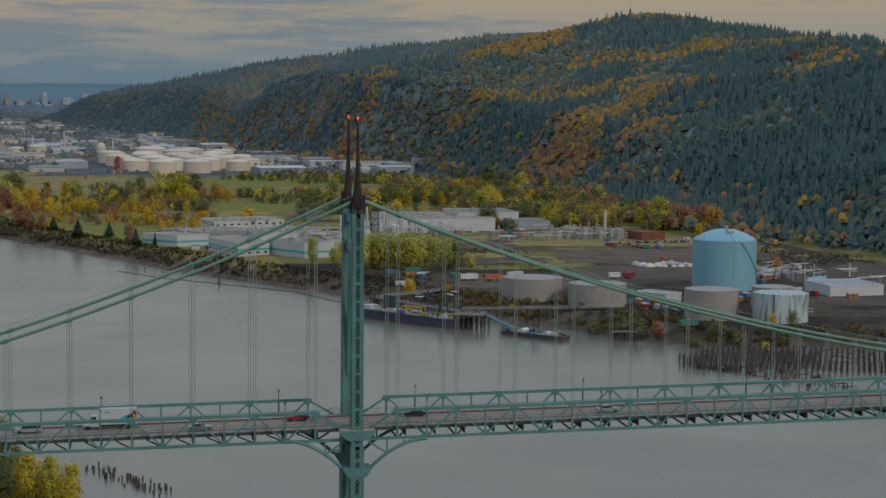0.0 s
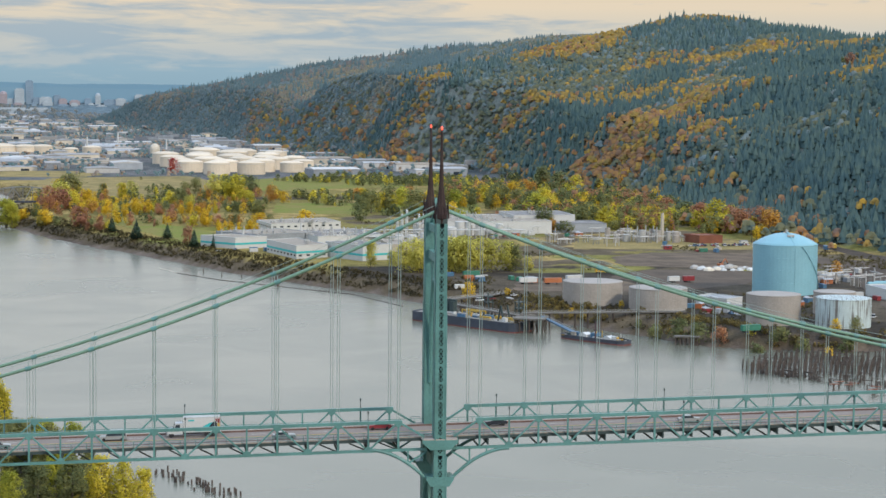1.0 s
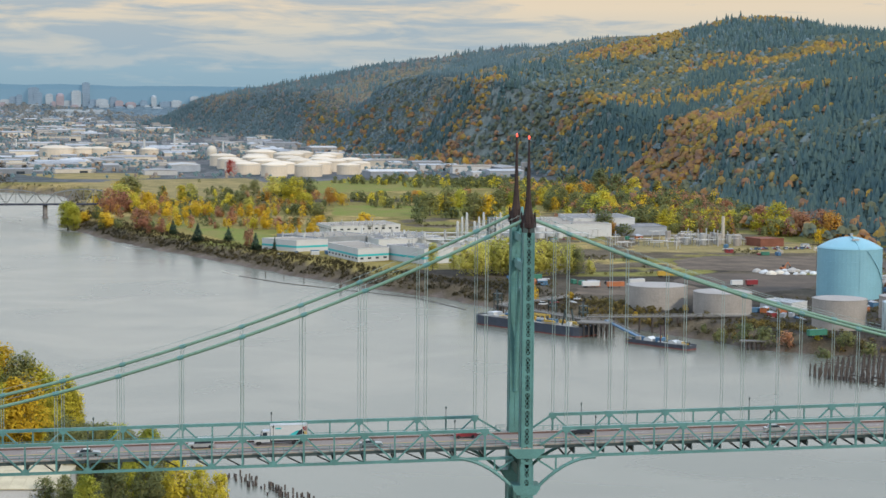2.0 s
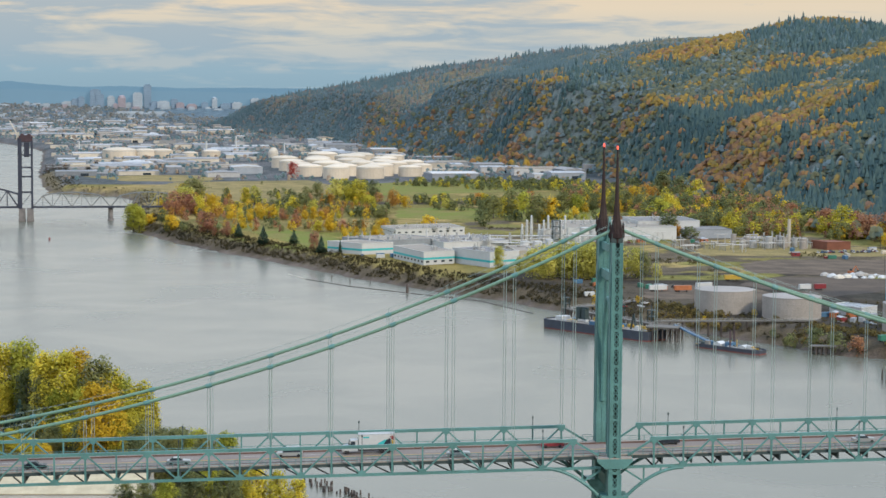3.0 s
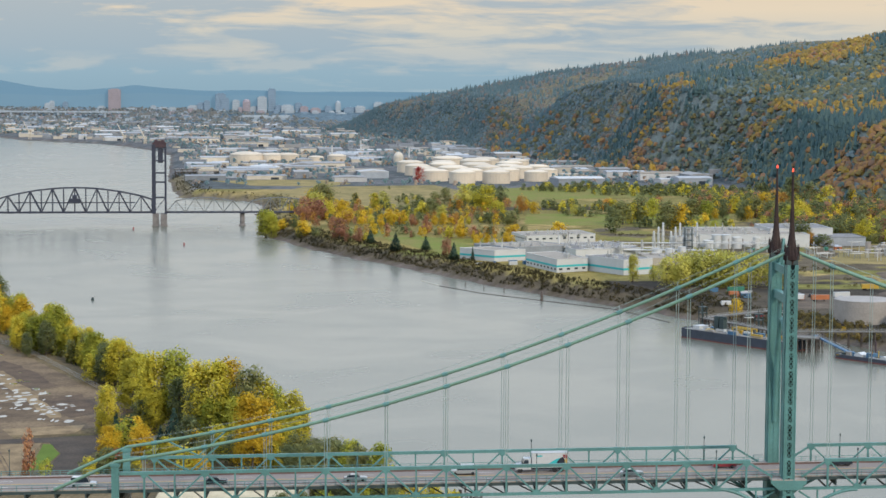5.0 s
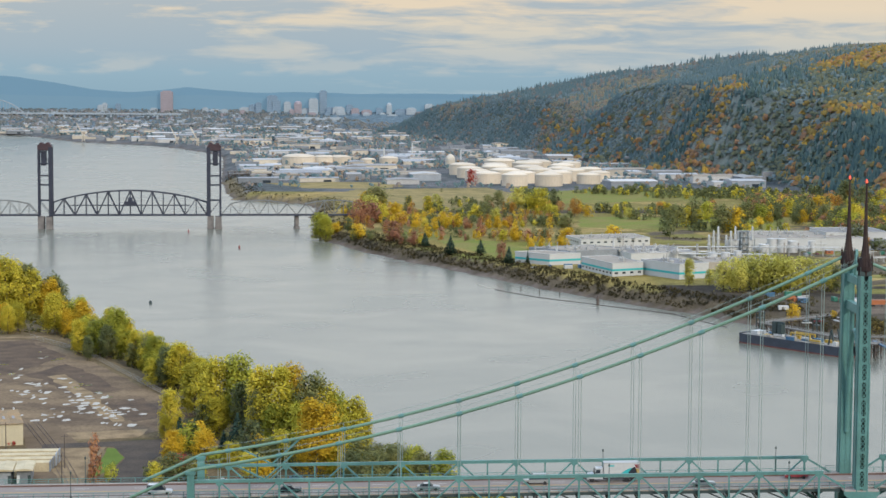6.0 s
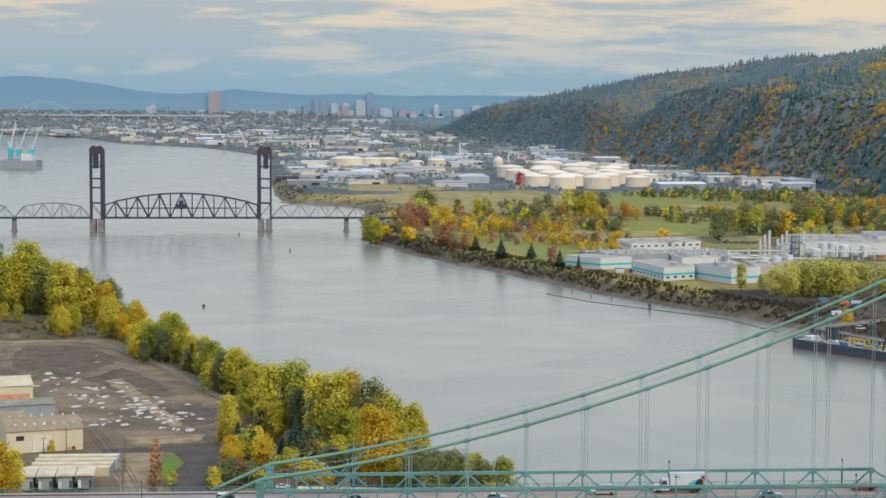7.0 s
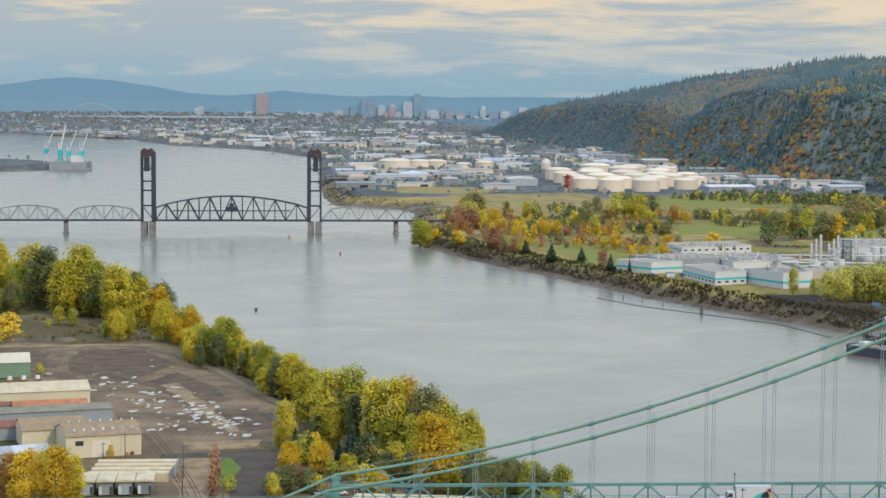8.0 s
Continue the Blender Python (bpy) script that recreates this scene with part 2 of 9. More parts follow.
HULL_RED = material("barge_boot_topping", (0.16, 0.045, 0.04), 0.7, vary=0.25, size=4)
DECKGREY = material("barge_deck", (0.27, 0.25, 0.22), 0.8, vary=0.3, size=3)
YELLOW = material("yellow_machine_paint", (0.42, 0.27, 0.035), 0.5, vary=0.12)
RED_PAINT = material("red_paint", (0.20, 0.025, 0.03), 0.4, vary=0.1)
ORANGE = material("orange_paint", (0.36, 0.12, 0.045), 0.6, vary=0.18)
BLUE_PAINT = material("blue_paint", (0.05, 0.13, 0.22), 0.55, vary=0.15)
GREEN_PAINT = material("green_paint", (0.03, 0.15, 0.10), 0.55, vary=0.15)
TIMBER = material("old_timber_pile", (0.085, 0.068, 0.058), 0.9, vary=0.3, size=1.5, fine=0.2, spread=0.3)
TRESTLE = material("weathered_trestle", (0.125, 0.115, 0.10), 0.9, vary=0.2, size=4)
TYRE = material("tyre_rubber", (0.018, 0.018, 0.02), 0.85, vary=0.1, bump=0)
SILVER = material("silver_car_paint", (0.36, 0.37, 0.36), 0.3, 0.4, vary=0.04, bump=0)
DARKCAR = material("dark_car_paint", (0.03, 0.035, 0.045), 0.25, 0.2, vary=0.04, bump=0)
TREE_BARK = material("bark", (0.12, 0.10, 0.085), 0.95, vary=0.3, size=0.8, fine=0.1)

LEAF_GOLD = leaf_material("leaf_gold", (0.42, 0.28, 0.03), (0.64, 0.43, 0.035), (0.78, 0.56, 0.06))
LEAF_YG = leaf_material("leaf_yellow_green", (0.30, 0.275, 0.042), (0.52, 0.445, 0.05), (0.74, 0.60, 0.08))
LEAF_OLIVE = leaf_material("leaf_olive", (0.12, 0.145, 0.07), (0.18, 0.195, 0.08), (0.28, 0.265, 0.095))
LEAF_GREEN = leaf_material("leaf_green", (0.21, 0.235, 0.04), (0.36, 0.36, 0.052), (0.54, 0.50, 0.075))
LEAF_ORANGE = leaf_material("leaf_orange", (0.31, 0.17, 0.05), (0.48, 0.25, 0.055), (0.60, 0.34, 0.07))
LEAF_RUST = leaf_material("leaf_rust", (0.24, 0.115, 0.08), (0.37, 0.18, 0.11), (0.48, 0.25, 0.12))
LEAF_RED = leaf_material("leaf_red", (0.35, 0.05, 0.05), (0.5, 0.09, 0.07), (0.6, 0.2, 0.12))
LEAF_FIR = leaf_material("leaf_fir", (0.025, 0.045, 0.035), (0.04, 0.07, 0.05), (0.065, 0.10, 0.06), glow=0.15)
LEAF_PALE = leaf_material("leaf_pale_bare", (0.34, 0.325, 0.08), (0.50, 0.46, 0.10), (0.64, 0.57, 0.14))


# ---- building bricks ----
class Shape:
    """Collects corners and faces of one mesh."""

    def __init__(self):
        self.v, self.f = [], []

    def add(self, v, f):
        k = len(self.v)
        self.v += [tuple(p) for p in v]
        self.f += [tuple(i + k for i in q) for q in f]
        return self

    def box(self, x0, x1, y0, y1, z0, z1):
        return self.add([(x0, y0, z0), (x1, y0, z0), (x1, y1, z0), (x0, y1, z0), (x0, y0, z1), (x1, y0, z1), (x1, y1, z1), (x0, y1, z1)],
                        [(0, 3, 2, 1), (4, 5, 6, 7), (0, 1, 5, 4), (1, 2, 6, 5), (2, 3, 7, 6), (3, 0, 4, 7)])

    def beam(self, p, q, w, h=None, side=(0, 0, 1)):
        """A bar from p to q, w wide and h high, its height towards side."""
        p, q, h = Vector(p), Vector(q), h or w
        a = (q - p).normalized()
        s = Vector(side)
        r = a.cross(s)
        if r.length < 1e-4:
            r = a.cross(Vector((0, 1, 0)))
        r.normalize()
        u = r.cross(a)
        r, u = r * w / 2, u * h / 2
        return self.add([p - r - u, p + r - u, p + r + u, p - r + u, q - r - u, q + r - u, q + r + u, q - r + u],
                        [(0, 3, 2, 1), (4, 5, 6, 7), (0, 1, 5, 4), (1, 2, 6, 5), (2, 3, 7, 6), (3, 0, 4, 7)])

    def tube(self, p, q, r0, r1=None, n=10, caps=True):
        p, q, r1 = Vector(p), Vector(q), r0 if r1 is None else r1
        a = (q - p).normalized()
        s = a.cross(Vector((0, 0, 1)))
        if s.length < 1e-4:
            s = Vector((1, 0, 0))
        s.normalize()
        t = a.cross(s)
        ring = [s * math.cos(2 * math.pi * i / n) + t * math.sin(2 * math.pi * i / n) for i in range(n)]
        v = [p + d * r0 for d in ring] + [q + d * r1 for d in ring]
        f = [(i, (i + 1) % n, n + (i + 1) % n, n + i) for i in range(n)]
        if caps:
            f += [tuple(range(n))[::-1], tuple(range(n, 2 * n))]
        return self.add(v, f)

    def sweep(self, path, r, n=8):
        """A round rope along a line of points."""
        path = [Vector(p) for p in path]
        v, f = [], []
        for i, p in enumerate(path):
            a = (path[min(i + 1, len(path) - 1)] - path[max(i - 1, 0)]).normalized()
            s = a.cross(Vector((0, 0, 1))).normalized()
            t = s.cross(a)
            v += [p + (s * math.cos(2 * math.pi * k / n) + t * math.sin(2 * math.pi * k / n)) * r for k in range(n)]
        for i in range(len(path) - 1):
            f += [(i * n + k, i * n + (k + 1) % n, (i + 1) * n + (k + 1) % n, (i + 1) * n + k) for k in range(n)]
        return self.add(v, f)

    def lathe(self, profile, n=24, at=(0, 0, 0)):
        """A turned form; profile: (radius, z) from the foot up."""
        v, f = [], []
        for r, z in profile:
            v += [(at[0] + r * math.cos(2 * math.pi * k / n), at[1] + r * math.sin(2 * math.pi * k / n), at[2] + z) for k in range(n)]
        for i in range(len(profile) - 1):
            f += [(i * n + k, i * n + (k + 1) % n, (i + 1) * n + (k + 1) % n, (i + 1) * n + k) for k in range(n)]
        f += [tuple(range(n))[::-1], tuple((len(profile) - 1) * n + k for k in range(n))]
        return self.add(v, f)

    def prism(self, outline, z0, z1):
        """An upright slab over an outline that runs counter-clockwise."""
        n = len(outline)
        v = [(x, y, z0) for x, y in outline] + [(x, y, z1) for x, y in outline]
        return self.add(v, [tuple(range(n))[::-1], tuple(range(n, 2 * n))] + [(i, (i + 1) % n, n + (i + 1) % n, n + i) for i in range(n)])

    def plate(self, outline, axis, a, b):
        """A slab with its outline in the x-z plane (axis 'y') or the y-z plane (axis 'x'), from a to b."""
        n = len(outline)
        place = (lambda p, d: (p[0], d, p[1])) if axis == "y" else (lambda p, d: (d, p[0], p[1]))
        v = [place(p, a) for p in outline] + [place(p, b) for p in outline]
        return self.add(v, [tuple(range(n)), tuple(range(n, 2 * n))[::-1]] + [(i, n + i, n + (i + 1) % n, (i + 1) % n) for i in range(n)])

    def mesh(self, name, mat, smooth=False):
        me = bpy.data.meshes.new(name)
        me.from_pydata(self.v, [], self.f)
        me.materials.append(mat)
        if smooth:
            me.polygons.foreach_set("use_smooth", [True] * len(me.polygons))
        me.update()
        return me


def thing(name, label, category, m=None, group="", kind=""):
    ob = new(name)
    ob.empty_display_size = 0.5
    if m is not None:
        ob.matrix_world = m
    return tagged(ob, label, category, group, kind)


def part(name, shape, mat, parent, label="", smooth=False):
    ob = new(name, shape if isinstance(shape, bpy.types.Mesh) else shape.mesh(name, mat, smooth))
    ob.parent = parent
    return tagged(ob, label)


def solid(name, shape, mat, label="", category="", group="", kind="", smooth=False):
    return tagged(new(name, shape.mesh(name, mat, smooth)), label, category, group, kind)


# ---- land and water ----
LAND = 8.0
WEST_Y = [-1500, 200, 432, 540, 550, 560, 575, 594, 656, 782, 826, 867, 929, 998, 1084, 1171, 1286, 1434, 1600, 1700, 1850, 1941, 1970, 2009, 2221, 2442, 3019, 3406, 3614, 3946, 4128, 4392, 4921, 5037, 5600, 7000, 30000]
WEST_X = [520, 400, 362, 345, 300, 240, 214, 202, 166, 92, 72, 40, 5, -30, -69, -113, -164, -212, -222, -232, -236, -262, -300, -350, -382, -414, -479, -524, -571, -687, -778, -1001, -1234, -1348, -1800, -2800, -16000]
EAST_Y = [-1500, -400, 0, 150, 220, 258, 300, 413, 500, 661, 817, 978, 1300, 1700, 2200, 2700, 2900, 2965, 3060, 3200, 3600, 4500, 5600, 7000, 30000]
EAST_X = [-30, -34, -38, -44, -56, -72, -98, -143, -190, -265, -348, -450, -640, -900, -1100, -1150, -960, -880, -890, -1000, -1450, -1950, -2500, -3600, -18000]
BASE_Y = [-1500, 600, 900, 1200, 1650, 2400, 2640, 3835, 5185, 30000]
BASE_X = [700, 600, 545, 480, 450, 405, 300, 88, -214, -6000]


def lattice(seed, n=257):
    return np.random.RandomState(seed).rand(n, n)


GRID = lattice(5)


def wave(x, y, size, k=0):
    """Smooth noise from 0 to 1, size metres across."""
    x, y = np.asarray(x, float) / size + 37.7 * k, np.asarray(y, float) / size + 91.3 * k
    i, j = np.floor(x).astype(int), np.floor(y).astype(int)
    u, v = x - i, y - j
    u, v = u * u * (3 - 2 * u), v * v * (3 - 2 * v)
    g = lambda a, b: GRID[a % 257, b % 257]
    return (g(i, j) * (1 - u) + g(i + 1, j) * u) * (1 - v) + (g(i, j + 1) * (1 - u) + g(i + 1, j + 1) * u) * v


def fbm(x, y, size, k=0):
    return (wave(x, y, size, k) + 0.5 * wave(x, y, size / 2.1, k + 1) + 0.25 * wave(x, y, size / 4.3, k + 2)) / 1.75


def ridge(points, x, y, steep, back, crown):
    """Height of a ridge with its crest along points: steep towards the river, gentler behind; crown: how round its top is."""
    best = np.full(np.shape(x), -500.0)
    for (xa, ya, za), (xb, yb, zb) in zip(points, points[1:]):
        dx, dy = xb - xa, yb - ya
        t = np.clip(((x - xa) * dx + (y - ya) * dy) / (dx * dx + dy * dy), 0, 1)
        px, py = x - (xa + t * dx), y - (ya + t * dy)
        d = np.hypot(px, py)
        river_side = (px * -dy + py * dx) < 0
        fall = np.where(river_side, steep, back) * (np.sqrt(d * d + crown * crown) - crown)
        best = np.maximum(best, za + t * (zb - za) - fall)
    return best


CANOPY = 17.0
RIDGE_MAIN = [(860, 1500, 140), (884, 1700, 171), (901, 1900, 190), (881, 2100, 202), (881, 2500, 233), (813, 2750, 258), (699, 2850, 232), (623, 2950, 228), (561, 3050, 218), (498, 3100, 200), (351, 3150, 146), (212, 3200, 90), (79, 3250, 37)]
RIDGE_FAR = [(900, 3600, 240), (775, 3700, 238), (646, 3800, 224), (562, 3900, 225), (454, 4050, 204), (342, 4250, 192), (220, 4450, 158), (88, 4700, 133), (-57, 5000, 108), (-167, 5200, 71), (-249, 5300, 37)]
RIDGE_NEAR = [(840, 900, 215), (800, 1200, 205), (771, 1450, 194), (734, 1500, 184), (694, 1600, 169), (640, 1750, 150), (584, 1900, 126), (552, 2050, 104), (508, 2200, 80), (422, 2350, 41)]


def hill_z(x, y):
    z = np.maximum(ridge(RIDGE_MAIN, x, y, 0.56, 0.25, 40), ridge(RIDGE_NEAR, x, y, 0.54, 0.5, 22))
    z = np.maximum(z, ridge(RIDGE_FAR, x, y, 0.5, 0.25, 50))
    gully = (fbm(x, y, 300, 3) - 0.5) * 58 + (fbm(x, y, 95, 6) - 0.5) * 9
    return z - CANOPY + gully * np.interp(y, [2300, 2900], [1.0, 0.4]) * np.clip((z - 20) / 60, 0, 1) * np.clip(1.25 - z / 260, 0.25, 1)


def land_z(x, y):
    x, y = np.asarray(x, float), np.asarray(y, float)
    west = x - np.interp(y, WEST_Y, WEST_X) + (fbm(x, y, 26, 2) - 0.5) * 9
    east = np.interp(y, EAST_Y, EAST_X) - x + (fbm(x, y, 22, 4) - 0.5) * 7
    s = np.maximum(west, east)
    flat = LAND - 4.0 * np.clip((y - 2500) / 2500, 0, 1)
    a = np.clip((s + 4) / 11, 0, 1)
    b = np.clip((s - 6) / 24, 0, 1)
    z = -3.0 + 4.2 * a * a * (3 - 2 * a) + (flat - 1.2) * b * b * (3 - 2 * b)
    base = np.interp(y, BASE_Y, BASE_X)
    inland = np.clip((x - base + 40) / 80, 0, 1)
    h = hill_z(x, y)
    return np.where((west > 40) & (inland > 0), np.maximum(z, z + (h - z) * inland * (h > z)), z), west, east, h


def steps(*runs):
    out = []
    for a, b, n in runs:
        out += list(np.linspace(a, b, n, endpoint=False))
    return np.array(out + [runs[-1][1]])


gx = steps((-9000, -1700, 24), (-1700, -700, 60), (-700, 360, 190), (360, 1000, 60), (1000, 2000, 24), (2000, 9000, 18))
gy = steps((-1500, 100, 30), (100, 1700, 260), (1700, 3400, 120), (3400, 6500, 80), (6500, 24000, 40))
X, Y = np.meshgrid(gx, gy)
Z, WEST, EAST, HILL = land_z(X, Y)
pts = far_points(np.stack([X, Y, Z], -1))
ny, nx = X.shape
idx = np.arange(nx * ny).reshape(ny, nx)
quads = np.stack([idx[:-1, :-1], idx[:-1, 1:], idx[1:, 1:], idx[1:, :-1]], -1).reshape(-1, 4)
me = bpy.data.meshes.new("ground")
me.from_pydata(pts.tolist(), [], quads.tolist())
me.polygons.foreach_set("use_smooth", [True] * len(me.polygons))
# what grows or lies on the ground, zone by zone, with haze over the far zones
n1, n2 = fbm(X, Y, 60, 7)[..., None], fbm(X, Y, 14, 9)[..., None]
C = lambda r, g, b: np.array((r, g, b))
col = np.where(n1 > 0.5, C(0.29, 0.215, 0.085), C(0.20, 0.165, 0.055)) * (0.75 + 0.5 * n2)
works = ((Y < 930) & (X > 60))[..., None]
col = np.where(works, np.where(n1 > 0.52, C(0.088, 0.072, 0.052), C(0.054, 0.046, 0.037)) * (0.8 + 0.4 * n2), col)
meadow = ((Y > 930) & (Y < 1330) & (WEST > 25) & (X < 60))[..., None]
col = np.where(meadow, np.where(n1 > 0.48, C(0.175, 0.17, 0.042), C(0.24, 0.185, 0.06)) * (0.8 + 0.4 * n2), col)
patchy = ((Y > 880) & (Y < 1500) & (X > 100))[..., None]
n3 = fbm(X, Y, 34, 23)[..., None]
col = np.where(patchy & (n3 > 0.54), C(0.12, 0.096, 0.064) * (0.75 + 0.5 * n2), np.where(patchy & (n3 < 0.42), C(0.185, 0.17, 0.052) * (0.8 + 0.4 * n2), col))
town = (Y > 2060)[..., None]
col = np.where(town, np.where(n1 > 0.5, C(0.125, 0.125, 0.125), C(0.085, 0.095, 0.095)) * (0.75 + 0.5 * n2), col)
# the far ground fades to blue: distance haze put into the cover colour
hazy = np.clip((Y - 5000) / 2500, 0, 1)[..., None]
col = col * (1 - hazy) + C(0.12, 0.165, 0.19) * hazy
eastern = (EAST > 0)[..., None]
col = np.where(eastern & ~town, np.where(n1 > 0.5, C(0.155, 0.115, 0.065), C(0.09, 0.085, 0.036)) * (0.8 + 0.4 * n2), col)
embank = ((np.abs(Y - 1690 - 0.12 * X) < 26) & (WEST > 40) & (X < 330))[..., None]
col = np.where(embank, C(0.085, 0.07, 0.05) * (0.7 + 0.6 * n2), col)
bank = ((Z < LAND - 0.8) & (Y < 2450))[..., None]
col = np.where(bank, np.where(Y[..., None] > 1450, C(0.15, 0.12, 0.07), C(0.10, 0.078, 0.05)) * (0.6 + 0.8 * n2), col)
beach = (Z < 0.8 + 1.0 * n2[..., 0])[..., None]
col = np.where(beach, C(0.125, 0.10, 0.082) * (0.7 + 0.6 * n2), col)
wood = ((HILL > Z - 3) & (Z > LAND + 3))[..., None]
col = np.where(wood, C(0.165, 0.185, 0.165) * (0.8 + 0.4 * n2), col)
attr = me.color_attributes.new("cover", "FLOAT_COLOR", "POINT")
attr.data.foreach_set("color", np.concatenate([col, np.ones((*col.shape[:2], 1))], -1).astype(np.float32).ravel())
GROUND = material("ground", (0.5, 0.5, 0.5), 0.95, vary=0.36, size=13, fine=1.2, bump=0.4, spec=0.05)
gn, gl = GROUND.node_tree.nodes, GROUND.node_tree.links
cover = gn.new("ShaderNodeAttribute")
cover.attribute_name = "cover"
blend = gn.new("ShaderNodeMix")
blend.data_type, blend.blend_type = "RGBA", "MULTIPLY"
blend.inputs["Factor"].default_value = 1.0
gl.new(cover.outputs["Color"], blend.inputs["A"])
bsdf = gn["Principled BSDF"]
gl.new(bsdf.inputs["Base Color"].links[0].from_socket, blend.inputs["B"])
double = gn.new("ShaderNodeVectorMath")
double.operation = "SCALE"
double.inputs["Scale"].default_value = 2.1
gl.new(blend.outputs["Result"], double.inputs[0])
gl.new(double.outputs[0], bsdf.inputs["Base Color"])
me.materials.append(GROUND)
tagged(new("ground", me), "river banks, meadows, yards and steep wooded hills", "ground", kind="structure")

# the river: one sheet at height 0
WATER = bpy.data.materials.new("river_water")
WATER.use_nodes = True
n, l = WATER.node_tree.nodes, WATER.node_tree.links
p = n["Principled BSDF"]
p.inputs["Base Color"].default_value = (0.115, 0.118, 0.092, 1)
p.inputs["Roughness"].default_value, p.inputs["IOR"].default_value = 0.12, 1.33
geo = n.new("ShaderNodeNewGeometry")
ripple = n.new("ShaderNodeTexNoise")
ripple.inputs["Scale"].default_value, ripple.inputs["Detail"].default_value = 0.16, 2.0
l.new(geo.outputs["Position"], ripple.inputs["Vector"])
calm = n.new("ShaderNodeTexNoise")
calm.inputs["Scale"].default_value, calm.inputs["Detail"].default_value = 0.011, 4.0
calm.inputs["Distortion"].default_value = 0.8
l.new(geo.outputs["Position"], calm.inputs["Vector"])
rr = n.new("ShaderNodeMapRange")
rr.inputs["From Min"].default_value, rr.inputs["From Max"].default_value = 0.35, 0.65
rr.inputs["To Min"].default_value, rr.inputs["To Max"].default_value = 0.21, 0.28
l.new(calm.outputs["Fac"], rr.inputs["Value"])
l.new(rr.outputs[0], p.inputs["Roughness"])
st = n.new("ShaderNodeMapRange")
st.inputs["From Min"].default_value, st.inputs["From Max"].default_value = 0.35, 0.65
st.inputs["To Min"].default_value, st.inputs["To Max"].default_value = 0.03, 0.05
l.new(calm.outputs["Fac"], st.inputs["Value"])
bp = n.new("ShaderNodeBump")
bp.inputs["Distance"].default_value = 0.35
l.new(st.outputs[0], bp.inputs["Strength"])
l.new(ripple.outputs["Fac"], bp.inputs["Height"])
l.new(bp.outputs[0], p.inputs["Normal"])
wx = steps((-9000, -3000, 12), (-3000, 1000, 50), (1000, 9000, 12))
wy = steps((-1500, 2000, 24), (2000, 6500, 90), (6500, 24000, 40))
X2, Y2 = np.meshgrid(wx, wy)
pw = far_points(np.stack([X2, Y2, np.zeros_like(X2)], -1))
ny, nx = X2.shape
idx = np.arange(nx * ny).reshape(ny, nx)
me = bpy.data.meshes.new("river")
me.from_pydata(pw.tolist(), [], np.stack([idx[:-1, :-1], idx[:-1, 1:], idx[1:, 1:], idx[1:, :-1]], -1).reshape(-1, 4).tolist())
me.polygons.foreach_set("use_smooth", [True] * len(me.polygons))
me.materials.append(WATER)
tagged(new("water", me), "calm grey river with soft reflections", "river", kind="structure")


def ground_z(x, y):
    return float(land_z(np.array([x]), np.array([y]))[0][0])

# ---- the suspension bridge ----
HALF = 7.92  # from the middle of the deck to each truss
NODES_L = [-8.0 - 11.75 * k for k in range(11)]
NODES_R = [8.0 + 11.70 * k for k in range(16)]


def top_z(x):
    return 66.62 + 0.0207 * x


def low_z(x):
    return 61.1 + 0.0207 * x


def road_z(x):
    return top_z(x) - 3.35


def cable_z(x):
    if x >= 0:
        return 70.8 + 0.0011 * (184 - x) ** 2
    u = -x
    return 108.0 - 0.4868 * u + 0.00128 * u * u if u <= 131 else 66.2 - (u - 131) * 0.46


bridge = thing("suspension_bridge", "green-painted steel suspension bridge with gothic tower over the river", "bridge")
W0, W1 = -290.0, 188.0  # ends of the built deck
SPAN_L = -131.1

deck = new("deck")
deck.parent = bridge


def along(shape, y, dz, w, h):
    """A bar along the whole deck, dz above the road."""
    return shape.beam((W0, y, road_z(W0) + dz), (W1, y, road_z(W1) + dz), w, h)


part("roadway", along(Shape(), 0, -0.2, 11.2, 0.4), ROAD, deck, "worn grey-brown four-lane roadway")
for y in (0.12, -0.12):
    part("centre_line", along(Shape(), y, 0.004, 0.11, 0.02), YELLOW, deck, "painted yellow centre line")
for y in (-2.9, 2.9):
    x = W0 + 2
    while x < W1 - 6:
        part("lane_mark", Shape().beam((x, y, road_z(x) + 0.004), (x + 3, y, road_z(x + 3) + 0.004), 0.12, 0.02), WHITE_PAINT, deck)
        x += 12
for sy in (-1, 1):
    part("sidewalk", along(Shape(), sy * 6.45, 0.05, 1.5, 0.34), WALKWAY, deck, "pale concrete sidewalk")
    part("kerb", along(Shape(), sy * 5.6, 0.06, 0.25, 0.5), KERB, deck, "dark red-brown kerb")
    part("fascia_girder", along(Shape(), sy * 7.3, -0.3, 0.22, 0.6), DARK, deck, "dark green fascia girder")
    for h in (1.2, 0.75, 0.35):
        part("railing_rail", along(Shape(), sy * 7.25, h, 0.08, 0.1 if h > 1 else 0.05), BRIDGE_GREEN, deck, "green handrail")
    pm = Shape().box(-0.05, 0.05, -0.05, 0.05, 0, 1.2).mesh("railing_post", BRIDGE_GREEN)
    x = W0 + 1
    while x < W1:
        o = part("railing_post", pm, None, deck)
        o.location = (x, sy * 7.25, road_z(x))
        x += 2.95
for x in [SPAN_L + 5.87 * k for k in range(-26, 55)]:
    if W0 < x < W1 and abs(x) > 4:
        z = road_z(x)
        d = low_z(x) + 0.35
        s = Shape().plate([(-7.6, z - 0.35), (7.6, z - 0.35), (7.6, d), (-7.6, d)], "x", x - 0.12, x + 0.12)
        part("floor_beam", s, DARK, deck, "dark tapered floor beam")
